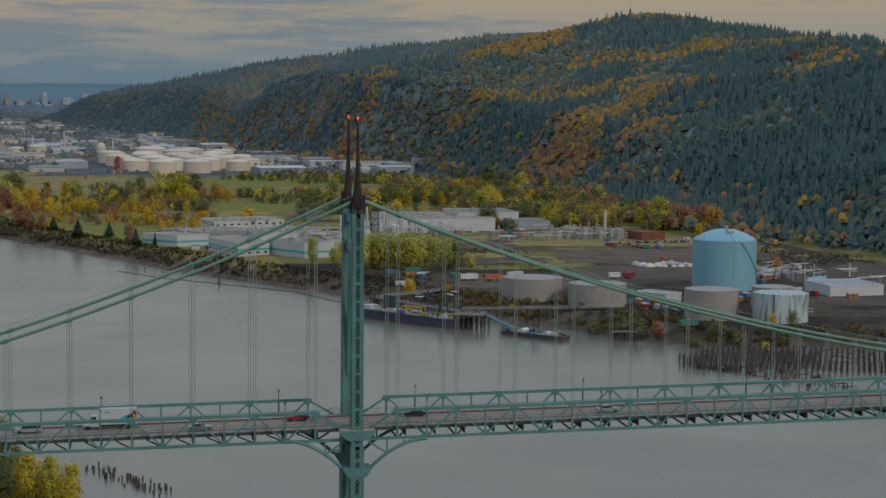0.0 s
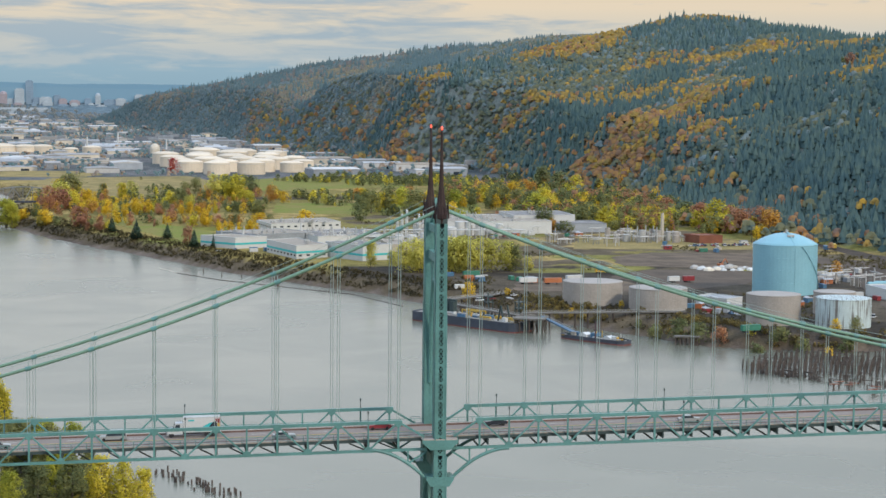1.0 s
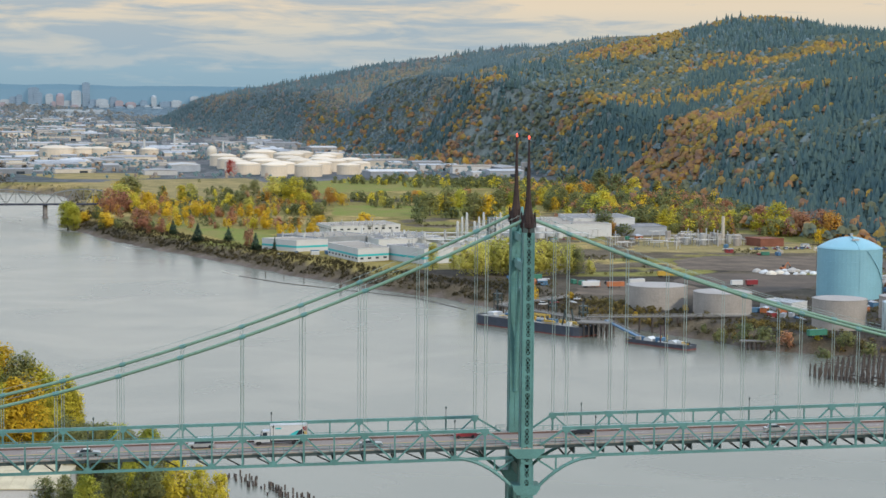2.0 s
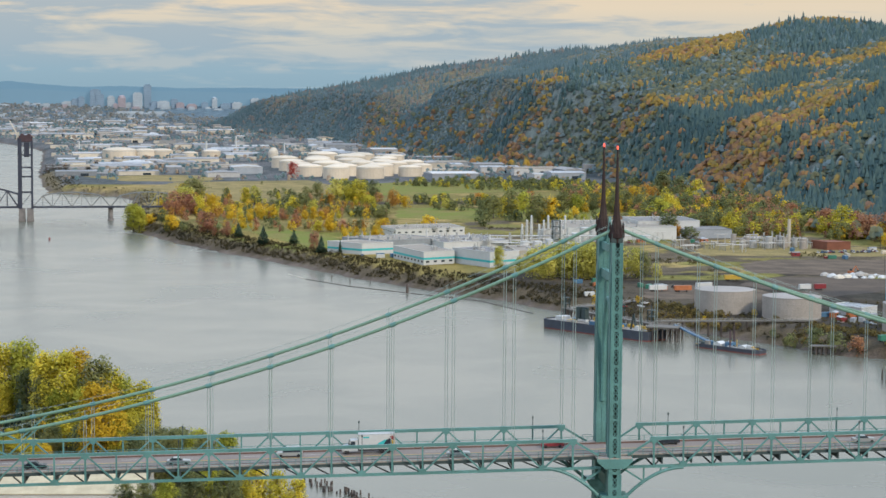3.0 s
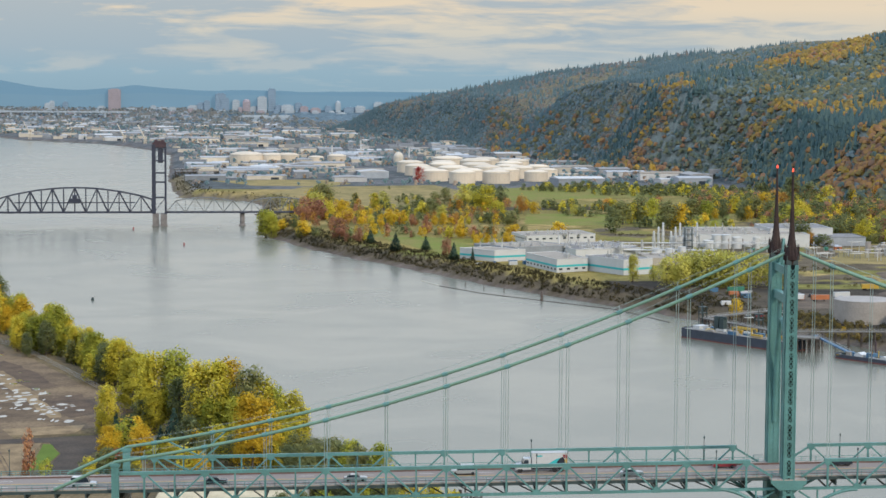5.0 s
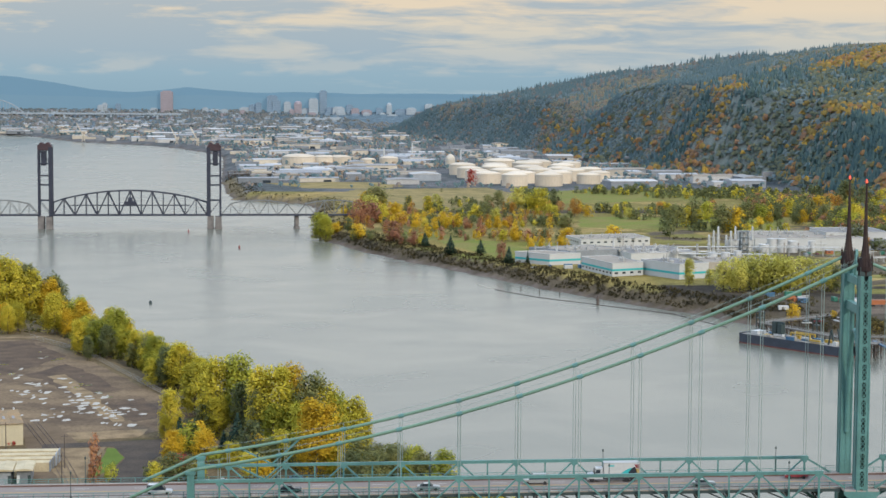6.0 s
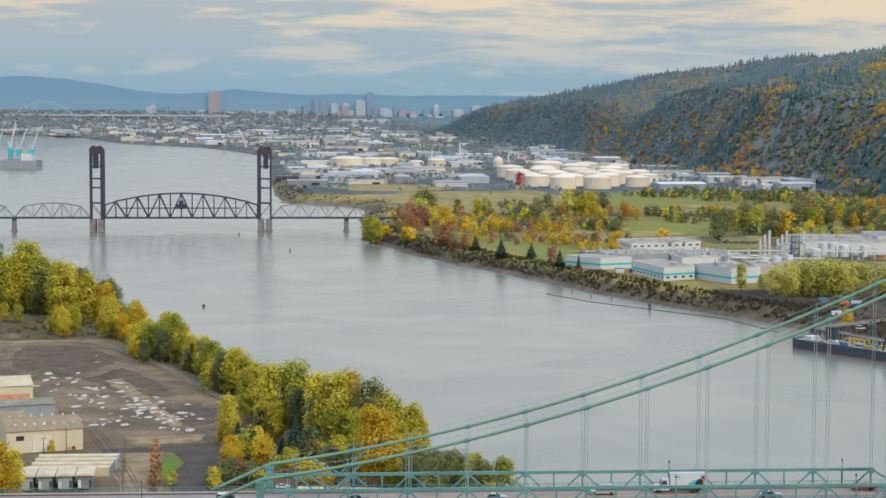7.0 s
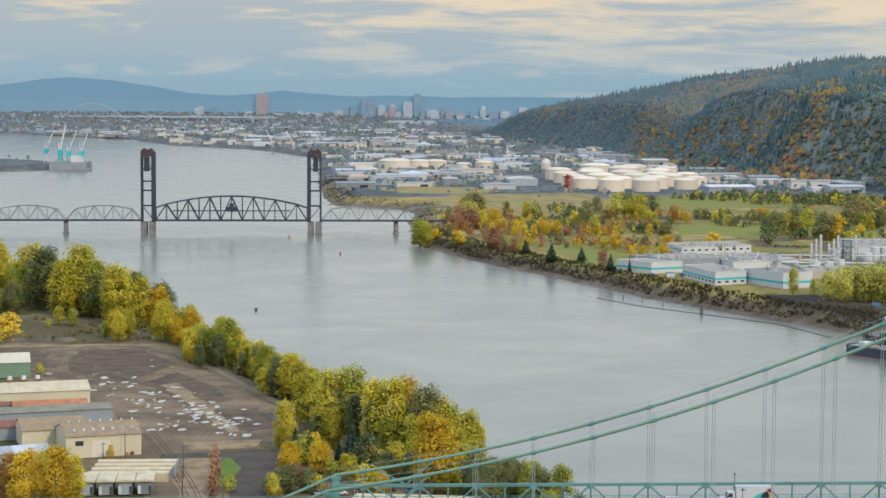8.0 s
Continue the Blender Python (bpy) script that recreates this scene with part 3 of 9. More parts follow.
for y in (-4.2, -1.4, 1.4, 4.2):
    part("stringer", along(Shape(), y, -0.75, 0.3, 0.6), DARK, deck)

# stiffening trusses
for sy in (-1, 1):
    y = sy * HALF
    truss = new("stiffening_truss")
    truss.parent = bridge
    for nodes in (NODES_L, NODES_R):
        sign = -1 if nodes is NODES_L else 1
        end = SPAN_L if sign < 0 else W1
        a, b = nodes[0], (SPAN_L if sign < 0 else nodes[-1])
        part("top_chord", Shape().beam((a, y, top_z(a)), (b, y, top_z(b)), 0.5, 0.62), BRIDGE_GREEN, truss)
        a2 = sign * 2.4
        part("bottom_chord", Shape().beam((a2, y, low_z(a2)), (b, y, low_z(b)), 0.48, 0.52), BRIDGE_GREEN, truss)
        # slanted end post towards the tower
        part("end_post", Shape().beam((nodes[0], y, top_z(nodes[0])), (sign * 2.9, y, road_z(0) + 0.2), 0.36, 0.4), BRIDGE_GREEN, truss)
        for i, x in enumerate(nodes):
            part("post", Shape().beam((x, y, low_z(x)), (x, y, top_z(x)), 0.42, 0.36, (1, 0, 0)), BRIDGE_GREEN, truss)
            # node plate
            zt = top_z(x)
            part("gusset", Shape().plate([(x - 0.75, zt + 0.34), (x + 0.75, zt + 0.34), (x + 0.75, zt - 0.3), (x + 0.35, zt - 0.95), (x - 0.35, zt - 0.95), (x - 0.75, zt - 0.3)], "y", y - 0.29, y + 0.29), BRIDGE_GREEN, truss)
            m = x + sign * 5.87
            if min(abs(m), 999) < abs(end):
                part("post", Shape().beam((m, y, low_z(m)), (m, y, top_z(m)), 0.34, 0.3, (1, 0, 0)), BRIDGE_GREEN, truss)
                part("diagonal", Shape().beam((x, y, top_z(x)), (m, y, low_z(m)), 0.34, 0.3), BRIDGE_GREEN, truss)
                zb = low_z(m)
                part("gusset", Shape().plate([(m - 0.8, zb - 0.28), (m + 0.8, zb - 0.28), (m + 0.8, zb + 0.3), (m + 0.3, zb + 0.85), (m - 0.3, zb + 0.85), (m - 0.8, zb + 0.3)], "y", y - 0.27, y + 0.27), BRIDGE_GREEN, truss)
                if i + 1 < len(nodes):
                    x2 = nodes[i + 1]
                    part("diagonal", Shape().beam((m, y, low_z(m)), (x2, y, top_z(x2)), 0.34, 0.3), BRIDGE_GREEN, truss)
        # curved haunch that meets the tower under the deck
        c = Shape()
        pts = []
        for i in range(11):
            u = i / 10
            pts.append((sign * (13.9 - 11.2 * u), y, low_z(0) - 0.1 - 5.6 * u ** 2.0))
        c.sweep(pts, 0.34, 8)
        part("haunch_arch", c, BRIDGE_GREEN, truss)
        for i in (4, 7):
            p = pts[i]
            part("haunch_strut", Shape().beam(p, (p[0], y, low_z(p[0])), 0.34, 0.3, (1, 0, 0)), BRIDGE_GREEN, truss)
        part("haunch_strut", Shape().beam(pts[7], (sign * 2.4, y, low_z(0) - 0.5), 0.34), BRIDGE_GREEN, truss)

# bracing between the bottom chords
for nodes, sign in ((NODES_L, -1), (NODES_R, 1)):
    for x in nodes:
        for d in (0, 5.87):
            a, b = x + sign * d, x + sign * (d + 5.87)
            if W1 > b > SPAN_L:
                for p in (1, -1):
                    part("lateral_brace", Shape().beam((a, -p * HALF, low_z(a)), ((a + b) / 2, 0, low_z(a) + 0.05), 0.2), DARK, deck)
            part("bottom_strut", Shape().beam((a, -HALF, low_z(a)), (a, HALF, low_z(a)), 0.26), DARK, deck)

# main cables, hand ropes and hangers
for sy in (-1, 1):
    y = sy * HALF
    cable = new("main_cable")
    cable.parent = bridge
    xa = [-143 + 1.0 * i for i in range(12)] + [-131 + i * 2.0 for i in range(66)] + [1.0 + 2.0 * i for i in range(93)]
    part("cable", Shape().sweep([(x, y, cable_z(x)) for x in xa], 0.33, 10), CABLE_GREEN, cable, smooth=True)
    for off in (-0.55, 0.55):
        part("hand_rope", Shape().sweep([(x, y + off, cable_z(x) + 1.25) for x in xa if -131 <= x <= W1], 0.02, 4), ROPE, cable)
    for x in NODES_L + NODES_R:
        zc = cable_z(x)
        slope = (cable_z(x + 0.5) - cable_z(x - 0.5))
        part("cable_band", Shape().tube((x - 0.55, y, zc - 0.55 * slope), (x + 0.55, y, zc + 0.55 * slope), 0.44, n=10), BRIDGE_GREEN, cable)
        for off in (-0.55, 0.55):
            part("rope_stanchion", Shape().beam((x, y + off, zc + 0.3), (x, y + off, zc + 1.3), 0.06), ROPE, cable)
        if zc - top_z(x) > 1.2:
            for off in (-0.24, 0.24):
                part("hanger", Shape().tube((x + off, y, top_z(x)), (x + off, y, zc), 0.062, n=6), ROPE, cable, "thin grey-green hanger rope")
    # bent post under the cable at the end of the side span
    z0, z1 = low_z(SPAN_L) - 1.2, cable_z(-131) - 0.35
    post = new("cable_bent")
    post.parent = bridge
    part("bent_post", Shape().box(SPAN_L - 0.7, SPAN_L + 0.7, y - 0.6, y + 0.6, z0, z1), BRIDGE_GREEN, post)
    part("bent_cap", Shape().box(SPAN_L - 0.95, SPAN_L + 0.95, y - 0.8, y + 0.8, z1 - 0.5, z1 + 0.12), BRIDGE_GREEN, post)
    part("bent_brace", Shape().beam((-116.6, y, top_z(-116) + 0.2), (-122.6, y, cable_z(-122.6) - 0.2), 0.3).beam((-116.6, y, top_z(-116) + 0.2), (-111, y, cable_z(-111) - 0.2), 0.3), BRIDGE_GREEN, post)

# tower: two hollow legs with laced fronts, portals and spires
for sy in (-1, 1):
    yc = sy * HALF
    leg = new("tower_leg")
    leg.parent = bridge
    for z0, z1, hw, hd in ((22.0, 60.0, 1.18, 2.05), (60.0, 88.0, 1.02, 1.8), (88.0, 105.2, 0.95, 1.6)):
        # side plates and back
        part("side_plate", Shape().box(-hw, -hw + 0.12, yc - hd, yc + hd, z0, z1), BRIDGE_GREEN, leg)
        part("side_plate", Shape().box(hw - 0.12, hw, yc - hd, yc + hd, z0, z1), BRIDGE_GREEN, leg)
        # dark web: the shade behind the lacing is put into its colour
        part("inner_web", Shape().box(-hw + 0.12, hw - 0.12, yc - 0.1, yc + 0.1, z0, z1), DARK, leg)
        for f in (-1, 1):
            yf = yc + f * hd
            lo, hi = min(yf, yf - f * 0.12), max(yf, yf - f * 0.12)
            part("front_plate", Shape().box(-hw + 0.12, -0.55, lo, hi, z0, z1), BRIDGE_GREEN, leg)
            part("front_plate", Shape().box(0.55, hw - 0.12, lo, hi, z0, z1), BRIDGE_GREEN, leg)
            for e in (-1, 1):
                part("front_rib", Shape().box(e * hw - 0.12, e * hw + 0.12, yf - 0.12, yf + 0.12, z0, z1), BRIDGE_GREEN, leg)
            if f != sy:  # the inner faces are plain
                part("front_plate", Shape().box(-0.55, 0.55, lo, hi, z0, z1), BRIDGE_GREEN, leg)
                part("front_rib", Shape().box(-0.1, 0.1, yf - 0.1, yf + 0.1, z0, z1), BRIDGE_GREEN, leg)
                continue
            for e in (-1, 1):
                part("front_plate", Shape().box(min(e * 0.42, e * 0.55), max(e * 0.42, e * 0.55), lo, hi, z0, z1), BRIDGE_GREEN, leg)
            z = z0
            while z < z1 - 0.5:
                zt = min(z + 3.5, z1)
                lace = Shape().box(-0.42, 0.42, lo, hi, z, min(z + 0.5, zt))
                c = z + 0.5
                while c + 0.95 <= zt + 1e-6:
                    lace.beam((-0.42, yf - f * 0.06, c), (0.42, yf - f * 0.06, c + 0.95), 0.09, 0.15, (1, 0, 0))
                    lace.beam((0.42, yf - f * 0.06, c), (-0.42, yf - f * 0.06, c + 0.95), 0.09, 0.15, (1, 0, 0))
                    c += 1.0
                part("lacing_panel", lace, BRIDGE_GREEN, leg)
                z = zt
    # pilaster set back on the river faces
    for e in (-1, 1):
        part("pilaster", Shape().box(e * 1.06 - 0.1, e * 1.06 + 0.1, yc - 0.8, yc + 0.8, 60.0, 99.0), BRIDGE_GREEN, leg)
        part("pilaster", Shape().plate([(e * 0.96, 99.0), (e * 1.16, 99.0), (e * 0.96, 101.0)][::e], "y", yc - 0.8, yc + 0.8), BRIDGE_GREEN, leg)
    spire = new("spire")
    spire.parent = bridge
    prof = [(1.25, 105.2), (1.3, 106.0), (1.6, 106.2), (1.6, 107.0), (1.4, 107.5), (1.05, 108.4), (0.78, 109.6), (0.58, 111.2), (0.44, 113.2), (0.35, 116.2), (0.26, 119.4), (0.16, 123.2)]
    part("spire_cone", Shape().lathe(prof, 8, (0, yc, 0)), SPIRE, spire, "dark brown tapering spire")
    part("saddle_housing", Shape().box(-1.1, 1.1, yc - 1.2, yc + 1.2, 105.2, 107.0), DARK, spire)
    for k in range(8):
        a = 2 * math.pi * (k + 0.5) / 8
        part("finial", Shape().lathe([(0.16, 106.8), (0.12, 108.6), (0.02, 109.3)], 5, (1.4 * math.cos(a), yc + 1.4 * math.sin(a), 0)), SPIRE, spire)
    part("beacon", Shape().lathe([(0.05, 123.1), (0.16, 123.3), (0.17, 123.6), (0.08, 123.9)], 10, (0, yc, 0)), RED_GLASS, spire, "glowing red beacon", True)
    # flared apron where the sidewalk passes round the leg
    ap = Shape().plate([(-3.5, road_z(0) - 0.2), (3.5, road_z(0) - 0.2), (3.5, road_z(0) - 0.7), (1.9, road_z(0) - 2.1), (-1.9, road_z(0) - 2.1), (-3.5, road_z(0) - 0.7)], "y", yc + sy * 1.9 - 0.15, yc + sy * 1.9 + 0.15)
    part("apron_plate", ap, BRIDGE_GREEN, leg)
    for e in (-1, 1):
        part("apron_rail", Shape().beam((e * 3.4, yc + sy * 1.9, road_z(0) + 1.1), (e * 1.4, yc + sy * 1.9, road_z(0) + 1.1), 0.1).beam((e * 3.4, yc + sy * 1.9, road_z(0) - 0.2), (e * 3.4, yc + sy * 1.9, road_z(0) + 1.15), 0.12), BRIDGE_GREEN, leg)
    part("apron_floor", Shape().box(-3.5, 3.5, min(yc - sy * 1.5, yc + sy * 1.9), max(yc - sy * 1.5, yc + sy * 1.9), road_z(0) - 0.2, road_z(0) - 0.02), WALKWAY, leg)
    part("bracket_ring", Shape().plate([(-2.7, 55.3), (-1.8, 54.0), (1.8, 54.0), (2.7, 55.3), (2.7, 55.9), (-2.7, 55.9)], "y", yc - 2.2, yc + 2.2), BRIDGE_GREEN, leg)

portal = new("portal")
portal.parent = bridge
yi = HALF - 1.55
# gothic arch between the legs above the road, and struts above it
right = [(yi - 0.3, 72.0)] + [(yi - 0.3 - (yi - 0.3) * (1 - math.cos(u * math.pi / 2)) ** 0.9, 72.0 + 21.6 * math.sin(u * math.pi / 2)) for u in [i / 10 for i in range(1, 11)]]
for q in (1, -1):
    part("gothic_arch", Shape().sweep([(0, q * ya, za) for ya, za in right], 0.46, 8), BRIDGE_GREEN, portal)
for ya, za in right[5:9]:
    for q in (1, -1):
        part("spandrel_strut", Shape().beam((0, q * ya, za), (0, q * ya, 97.4), 0.35, 0.4, (1, 0, 0)), BRIDGE_GREEN, portal)
part("arch_strut", Shape().beam((0, -yi, 98.1), (0, yi, 98.1), 1.1, 1.7), BRIDGE_GREEN, portal)
up = Shape()
up.beam((0, -yi, 103.6), (0, yi, 103.6), 1.1, 1.5)
up.beam((0, -1.4, 104.3), (0, 0, 109.6), 0.5).beam((0, 1.4, 104.3), (0, 0, 109.6), 0.5).beam((0, -yi, 104.2), (0, -0.5, 107.5), 0.4).beam((0, yi, 104.2), (0, 0.5, 107.5), 0.4)
part("top_strut", up, BRIDGE_GREEN, portal)
low = Shape()
low.beam((0, -HALF, 57.5), (0, HALF, 57.5), 1.4, 2.2)
low.beam((0, -HALF, 26.0), (0, HALF, 55.5), 0.9).beam((0, HALF, 26.0), (0, -HALF, 55.5), 0.9).beam((0, -HALF, 26.0), (0, HALF, 26.0), 1.2)
part("lower_bracing", low, BRIDGE_GREEN, portal)
part("pier", Shape().lathe([(9.0, -4.0), (9.0, 3.0), (7.0, 4.0), (6.4, 22.0)], 20, (0, -HALF, 0)).lathe([(9.0, -4.0), (9.0, 3.0), (7.0, 4.0), (6.4, 22.0)], 20, (0, HALF, 0)), CONCRETE, portal)

# piers under the land approach
for x in (-131.1, -160.0, -190.0, -220.0, -250.0, -280.0):
    bent = new("approach_bent")
    bent.parent = bridge
    for y in (-6.0, 6.0):
        part("bent_column", Shape().box(x - 1.0, x + 1.0, y - 1.0, y + 1.0, 5.0, road_z(x) - 2.1), CONCRETE, bent)
    part("bent_beam", Shape().box(x - 0.9, x + 0.9, -7.5, 7.5, road_z(x) - 3.2, road_z(x) - 2.1), CONCRETE, bent)

# lamps on the bridge
lamp = thing("street_lamp", "short dark iron lamp post on the bridge rail", "street lamp", group="lamps along the bridge")
part("pole", Shape().tube((0, 0, 0), (0, 0, 5.0), 0.08, 0.06, 6), DARK, lamp)
part("base", Shape().lathe([(0.2, 0), (0.2, 0.5), (0.1, 0.8)], 8), DARK, lamp)
part("lantern", Shape().lathe([(0.08, 4.9), (0.16, 5.0), (0.18, 5.3), (0.04, 5.5)], 8), DARK, lamp)
lx = [-13.9 - 35.2 * k for k in range(7)] + [13.9 + 35.1 * k for k in range(5)]
spots = [(x, y) for x in lx for y in (-7.75, 7.75)]
lamp.matrix_world = pose(spots[0][0], spots[0][1], road_z(spots[0][0]) + 0.2)
for x, y in spots[1:]:
    copy_thing(lamp, pose(x, y, road_z(x) + 0.2))

# ---- railway lift bridge upriver ----
RAIL = pose(-474.3, 1515.0, 0, 0, 0, 5.6)
rail_bridge = thing("railway_bridge", "black steel railway lift bridge with two tall towers", "bridge", RAIL)
GAP = 164.0
ZD = 13.5
for u0, e in ((0.0, 1), (GAP, -1)):
    tw = new("lift_tower")
    tw.parent = rail_bridge
    a, b = u0 + e * 5.6, u0 - e * 5.8  # column at the span, column at the land side
    for y in (-4.6, 4.6):
        part("span_column", Shape().box(a - 1.8, a + 1.8, y - 1.1, y + 1.1, ZD - 1, 80), RAILSTEEL, tw)
        part("rear_column", Shape().box(b - 0.9, b + 0.9, y - 0.8, y + 0.8, ZD - 1, 78), RAILSTEEL, tw)
        for z in (28, 43, 52, 64, 77):
            part("tower_strut", Shape().beam((a, y, z), (b, y, z), 0.7, 1.1), RAILSTEEL, tw)
        part("tower_brace", Shape().beam((a, y, ZD), (b, y, 28), 0.45).beam((a, y, 64), (b, y, 77), 0.45), RAILSTEEL, tw)
    for z in (28, 43, 52, 64, 77):
        part("cross_strut", Shape().beam((a, -4.6, z), (a, 4.6, z), 0.8).beam((b, -4.6, z), (b, 4.6, z), 0.7), RAILSTEEL, tw)
    part("counterweight", Shape().box(u0 - e * 1.0 - 2.4, u0 - e * 1.0 + 2.4, -4.0, 4.0, 62, 76), RAILSTEEL, tw)
    part("tower_head", Shape().plate([(u0 - 6.5, 77), (u0 + 6.5, 77), (u0 + 6.8, 81.5), (u0 + 4.5, 83.2), (u0 - 4.5, 83.2), (u0 - 6.8, 81.5)], "y", -5.4, 5.4), RAILTOP, tw, "rust-red machinery head")
    for d in (-3.2, 3.2):
        part("sheave", Shape().tube((u0 + d, -5.8, 82.6), (u0 + d, 5.8, 82.6), 2.0, n=14), RAILTOP, tw)
    for d in (-3.9, 3.9):
        pier = Shape().lathe([(3.6, -4), (3.6, 1.2), (3.2, 2.0), (3.1, ZD - 1.8), (3.4, ZD - 1.0)], 16, (u0 + d, 0, 0))
        pier.box(u0 + d - 2.9, u0 + d + 2.9, -7, 7, -4, ZD - 1.5)
        part("pier", pier, PIER_GREY, tw, "stained concrete pier")


def truss_span(name, u0, u1, panels, z_end, z_mid, mat, w, label="", blunt=False):
    sp = new(name)
    sp.parent = rail_bridge
    tagged(sp, label)
    top = lambda u: z_end + (z_mid - z_end) * math.sin(math.pi * (u - u0) / (u1 - u0)) ** 0.8
    us = [u0 + (u1 - u0) * i / panels for i in range(panels + 1)]
    for y in (-4.4, 4.4):
        part("bottom_chord", Shape().beam((u0, y, ZD), (u1, y, ZD), w * 1.2, 1.4), mat if mat is RAILSTEEL else RAILSTEEL, sp)
        for i in range(panels):
            a, b = us[i], us[i + 1]
            if blunt or 0 < i < panels - 1:
                part("top_chord", Shape().beam((a, y, top(a)), (b, y, top(b)), w, w), mat, sp)
            if blunt and i in (0, panels - 1):
                u = a if i == 0 else b
                part("end_post", Shape().beam((u, y, ZD), (u, y, top(u)), w, w), mat, sp)
                part("diagonal", Shape().beam((a, y, top(a)), (b, y, ZD), w * 0.75) if i else Shape().beam((a, y, ZD), (b, y, top(b)), w * 0.75), mat, sp)
            elif i == 0:
                part("end_post", Shape().beam((a, y, ZD), (b, y, top(b)), w, w), mat, sp)
            elif i == panels - 1:
                part("end_post", Shape().beam((a, y, top(a)), (b, y, ZD), w, w), mat, sp)
            elif i % 2:
                part("diagonal", Shape().beam((a, y, top(a)), (b, y, ZD), w * 0.75), mat, sp)
            else:
                part("diagonal", Shape().beam((a, y, ZD), (b, y, top(b)), w * 0.75), mat, sp)
            if i:
                part("hanger_post", Shape().beam((a, y, ZD), (a, y, top(a)), w * 0.55), mat, sp)
    for i in range(1, panels):
        part("portal_strut", Shape().beam((us[i], -4.4, top(us[i])), (us[i], 4.4, top(us[i])), w * 0.5), mat, sp)
    part("track_deck", Shape().box(u0, u1, -4.2, 4.2, ZD - 0.5, ZD + 0.3), RAILSTEEL, sp)
    return sp


lift_span = truss_span("lift_span", 7.3, GAP - 7.3, 14, 26.0, 37.6, RAILSTEEL, 1.1, blunt=True)
part("level_strut", Shape().beam((24, -4.4, 23), (GAP - 24, -4.4, 23), 0.5).beam((24, 4.4, 23), (GAP - 24, 4.4, 23), 0.5), RAILSTEEL, lift_span)
part("operator_cabin", Shape().box(GAP / 2 - 5.5, GAP / 2 + 5.5, -5.6, 5.6, 22.5, 27).box(GAP / 2 - 2, GAP / 2 + 2, -5, 5, 27, 30.5).beam((GAP / 2, 0, 30), (GAP / 2, 0, 36), 0.5), RAILSTEEL, lift_span)
for u0, u1 in ((-80.5, -6.5), (-154.5, -80.5), (-228.5, -154.5), (GAP + 6.5, GAP + 80.5), (GAP + 80.5, GAP + 154.5)):
    truss_span("side_span", u0, u1, 8, 21.5, 28.0, RAILGREY, 0.62, "pale grey curved truss span")
for u in (-80.5, -154.5, -228.5, GAP + 80.5, GAP + 154.5):
    part("side_pier", Shape().lathe([(3.4, -4), (3.2, 1.0), (2.4, 2.0), (2.2, ZD - 1.8), (2.9, ZD - 0.7)], 14, (u, 0, 0)), PIER_GREY, rail_bridge, "round concrete pier")
# ---- trees ----
def array_mesh(name, verts, faces, mat):
    me = bpy.data.meshes.new(name)
    k, m = len(faces), faces.shape[1]
    me.vertices.add(len(verts))
    me.vertices.foreach_set("co", np.asarray(verts, np.float32).ravel())
    me.loops.add(k * m)
    me.loops.foreach_set("vertex_index", faces.astype(np.int32).ravel())
    me.polygons.add(k)
    me.polygons.foreach_set("loop_start", np.arange(0, k * m, m, dtype=np.int32))
    me.update(calc_edges=True)
    me.materials.append(mat)
    return me


def crown_mesh(name, crown, mat, soft=0.7):
    """A crown whose leaves take the light as one rounded mass; soft: how much."""
    v, f = crown
    me = array_mesh(name, v, f, mat)
    q = v[f]
    face = np.cross(q[:, 2] - q[:, 0], q[:, 3] - q[:, 1])
    face /= np.maximum(np.linalg.norm(face, axis=1, keepdims=True), 1e-9)
    rad = v * (1, 1, 0.75) - (0, 0, 0.30)
    rad /= np.maximum(np.linalg.norm(rad, axis=1, keepdims=True), 1e-6)
    face = np.repeat(face, 4, 0)
    face *= np.where((face * rad).sum(1, keepdims=True) < 0, -1, 1)
    nn = soft * rad + (1 - soft) * face
    me.polygons.foreach_set("use_smooth", [True] * len(me.polygons))
    me.normals_split_custom_set_from_vertices((nn / np.linalg.norm(nn, axis=1, keepdims=True)).tolist())
    return me


def leaf_quads(rs, centres, normals, size):
    """One small leaf clump (a bent square) at each centre."""
    n = len(centres)
    normals = normals / np.maximum(np.linalg.norm(normals, axis=1, keepdims=True), 1e-6)
    t = np.cross(normals, rs.normal(size=(n, 3)))
    t /= np.maximum(np.linalg.norm(t, axis=1, keepdims=True), 1e-6)
    b = np.cross(normals, t)
    s = (size * rs.uniform(0.6, 1.35, (n, 1))) / 2
    w = rs.uniform(0.6, 1.0, (n, 1))
    v = np.stack([centres - t * s, centres - b * s * w, centres + t * s, centres + b * s * w + normals * s * 0.5], 1).reshape(-1, 3)
    return v, np.arange(4 * n).reshape(n, 4)


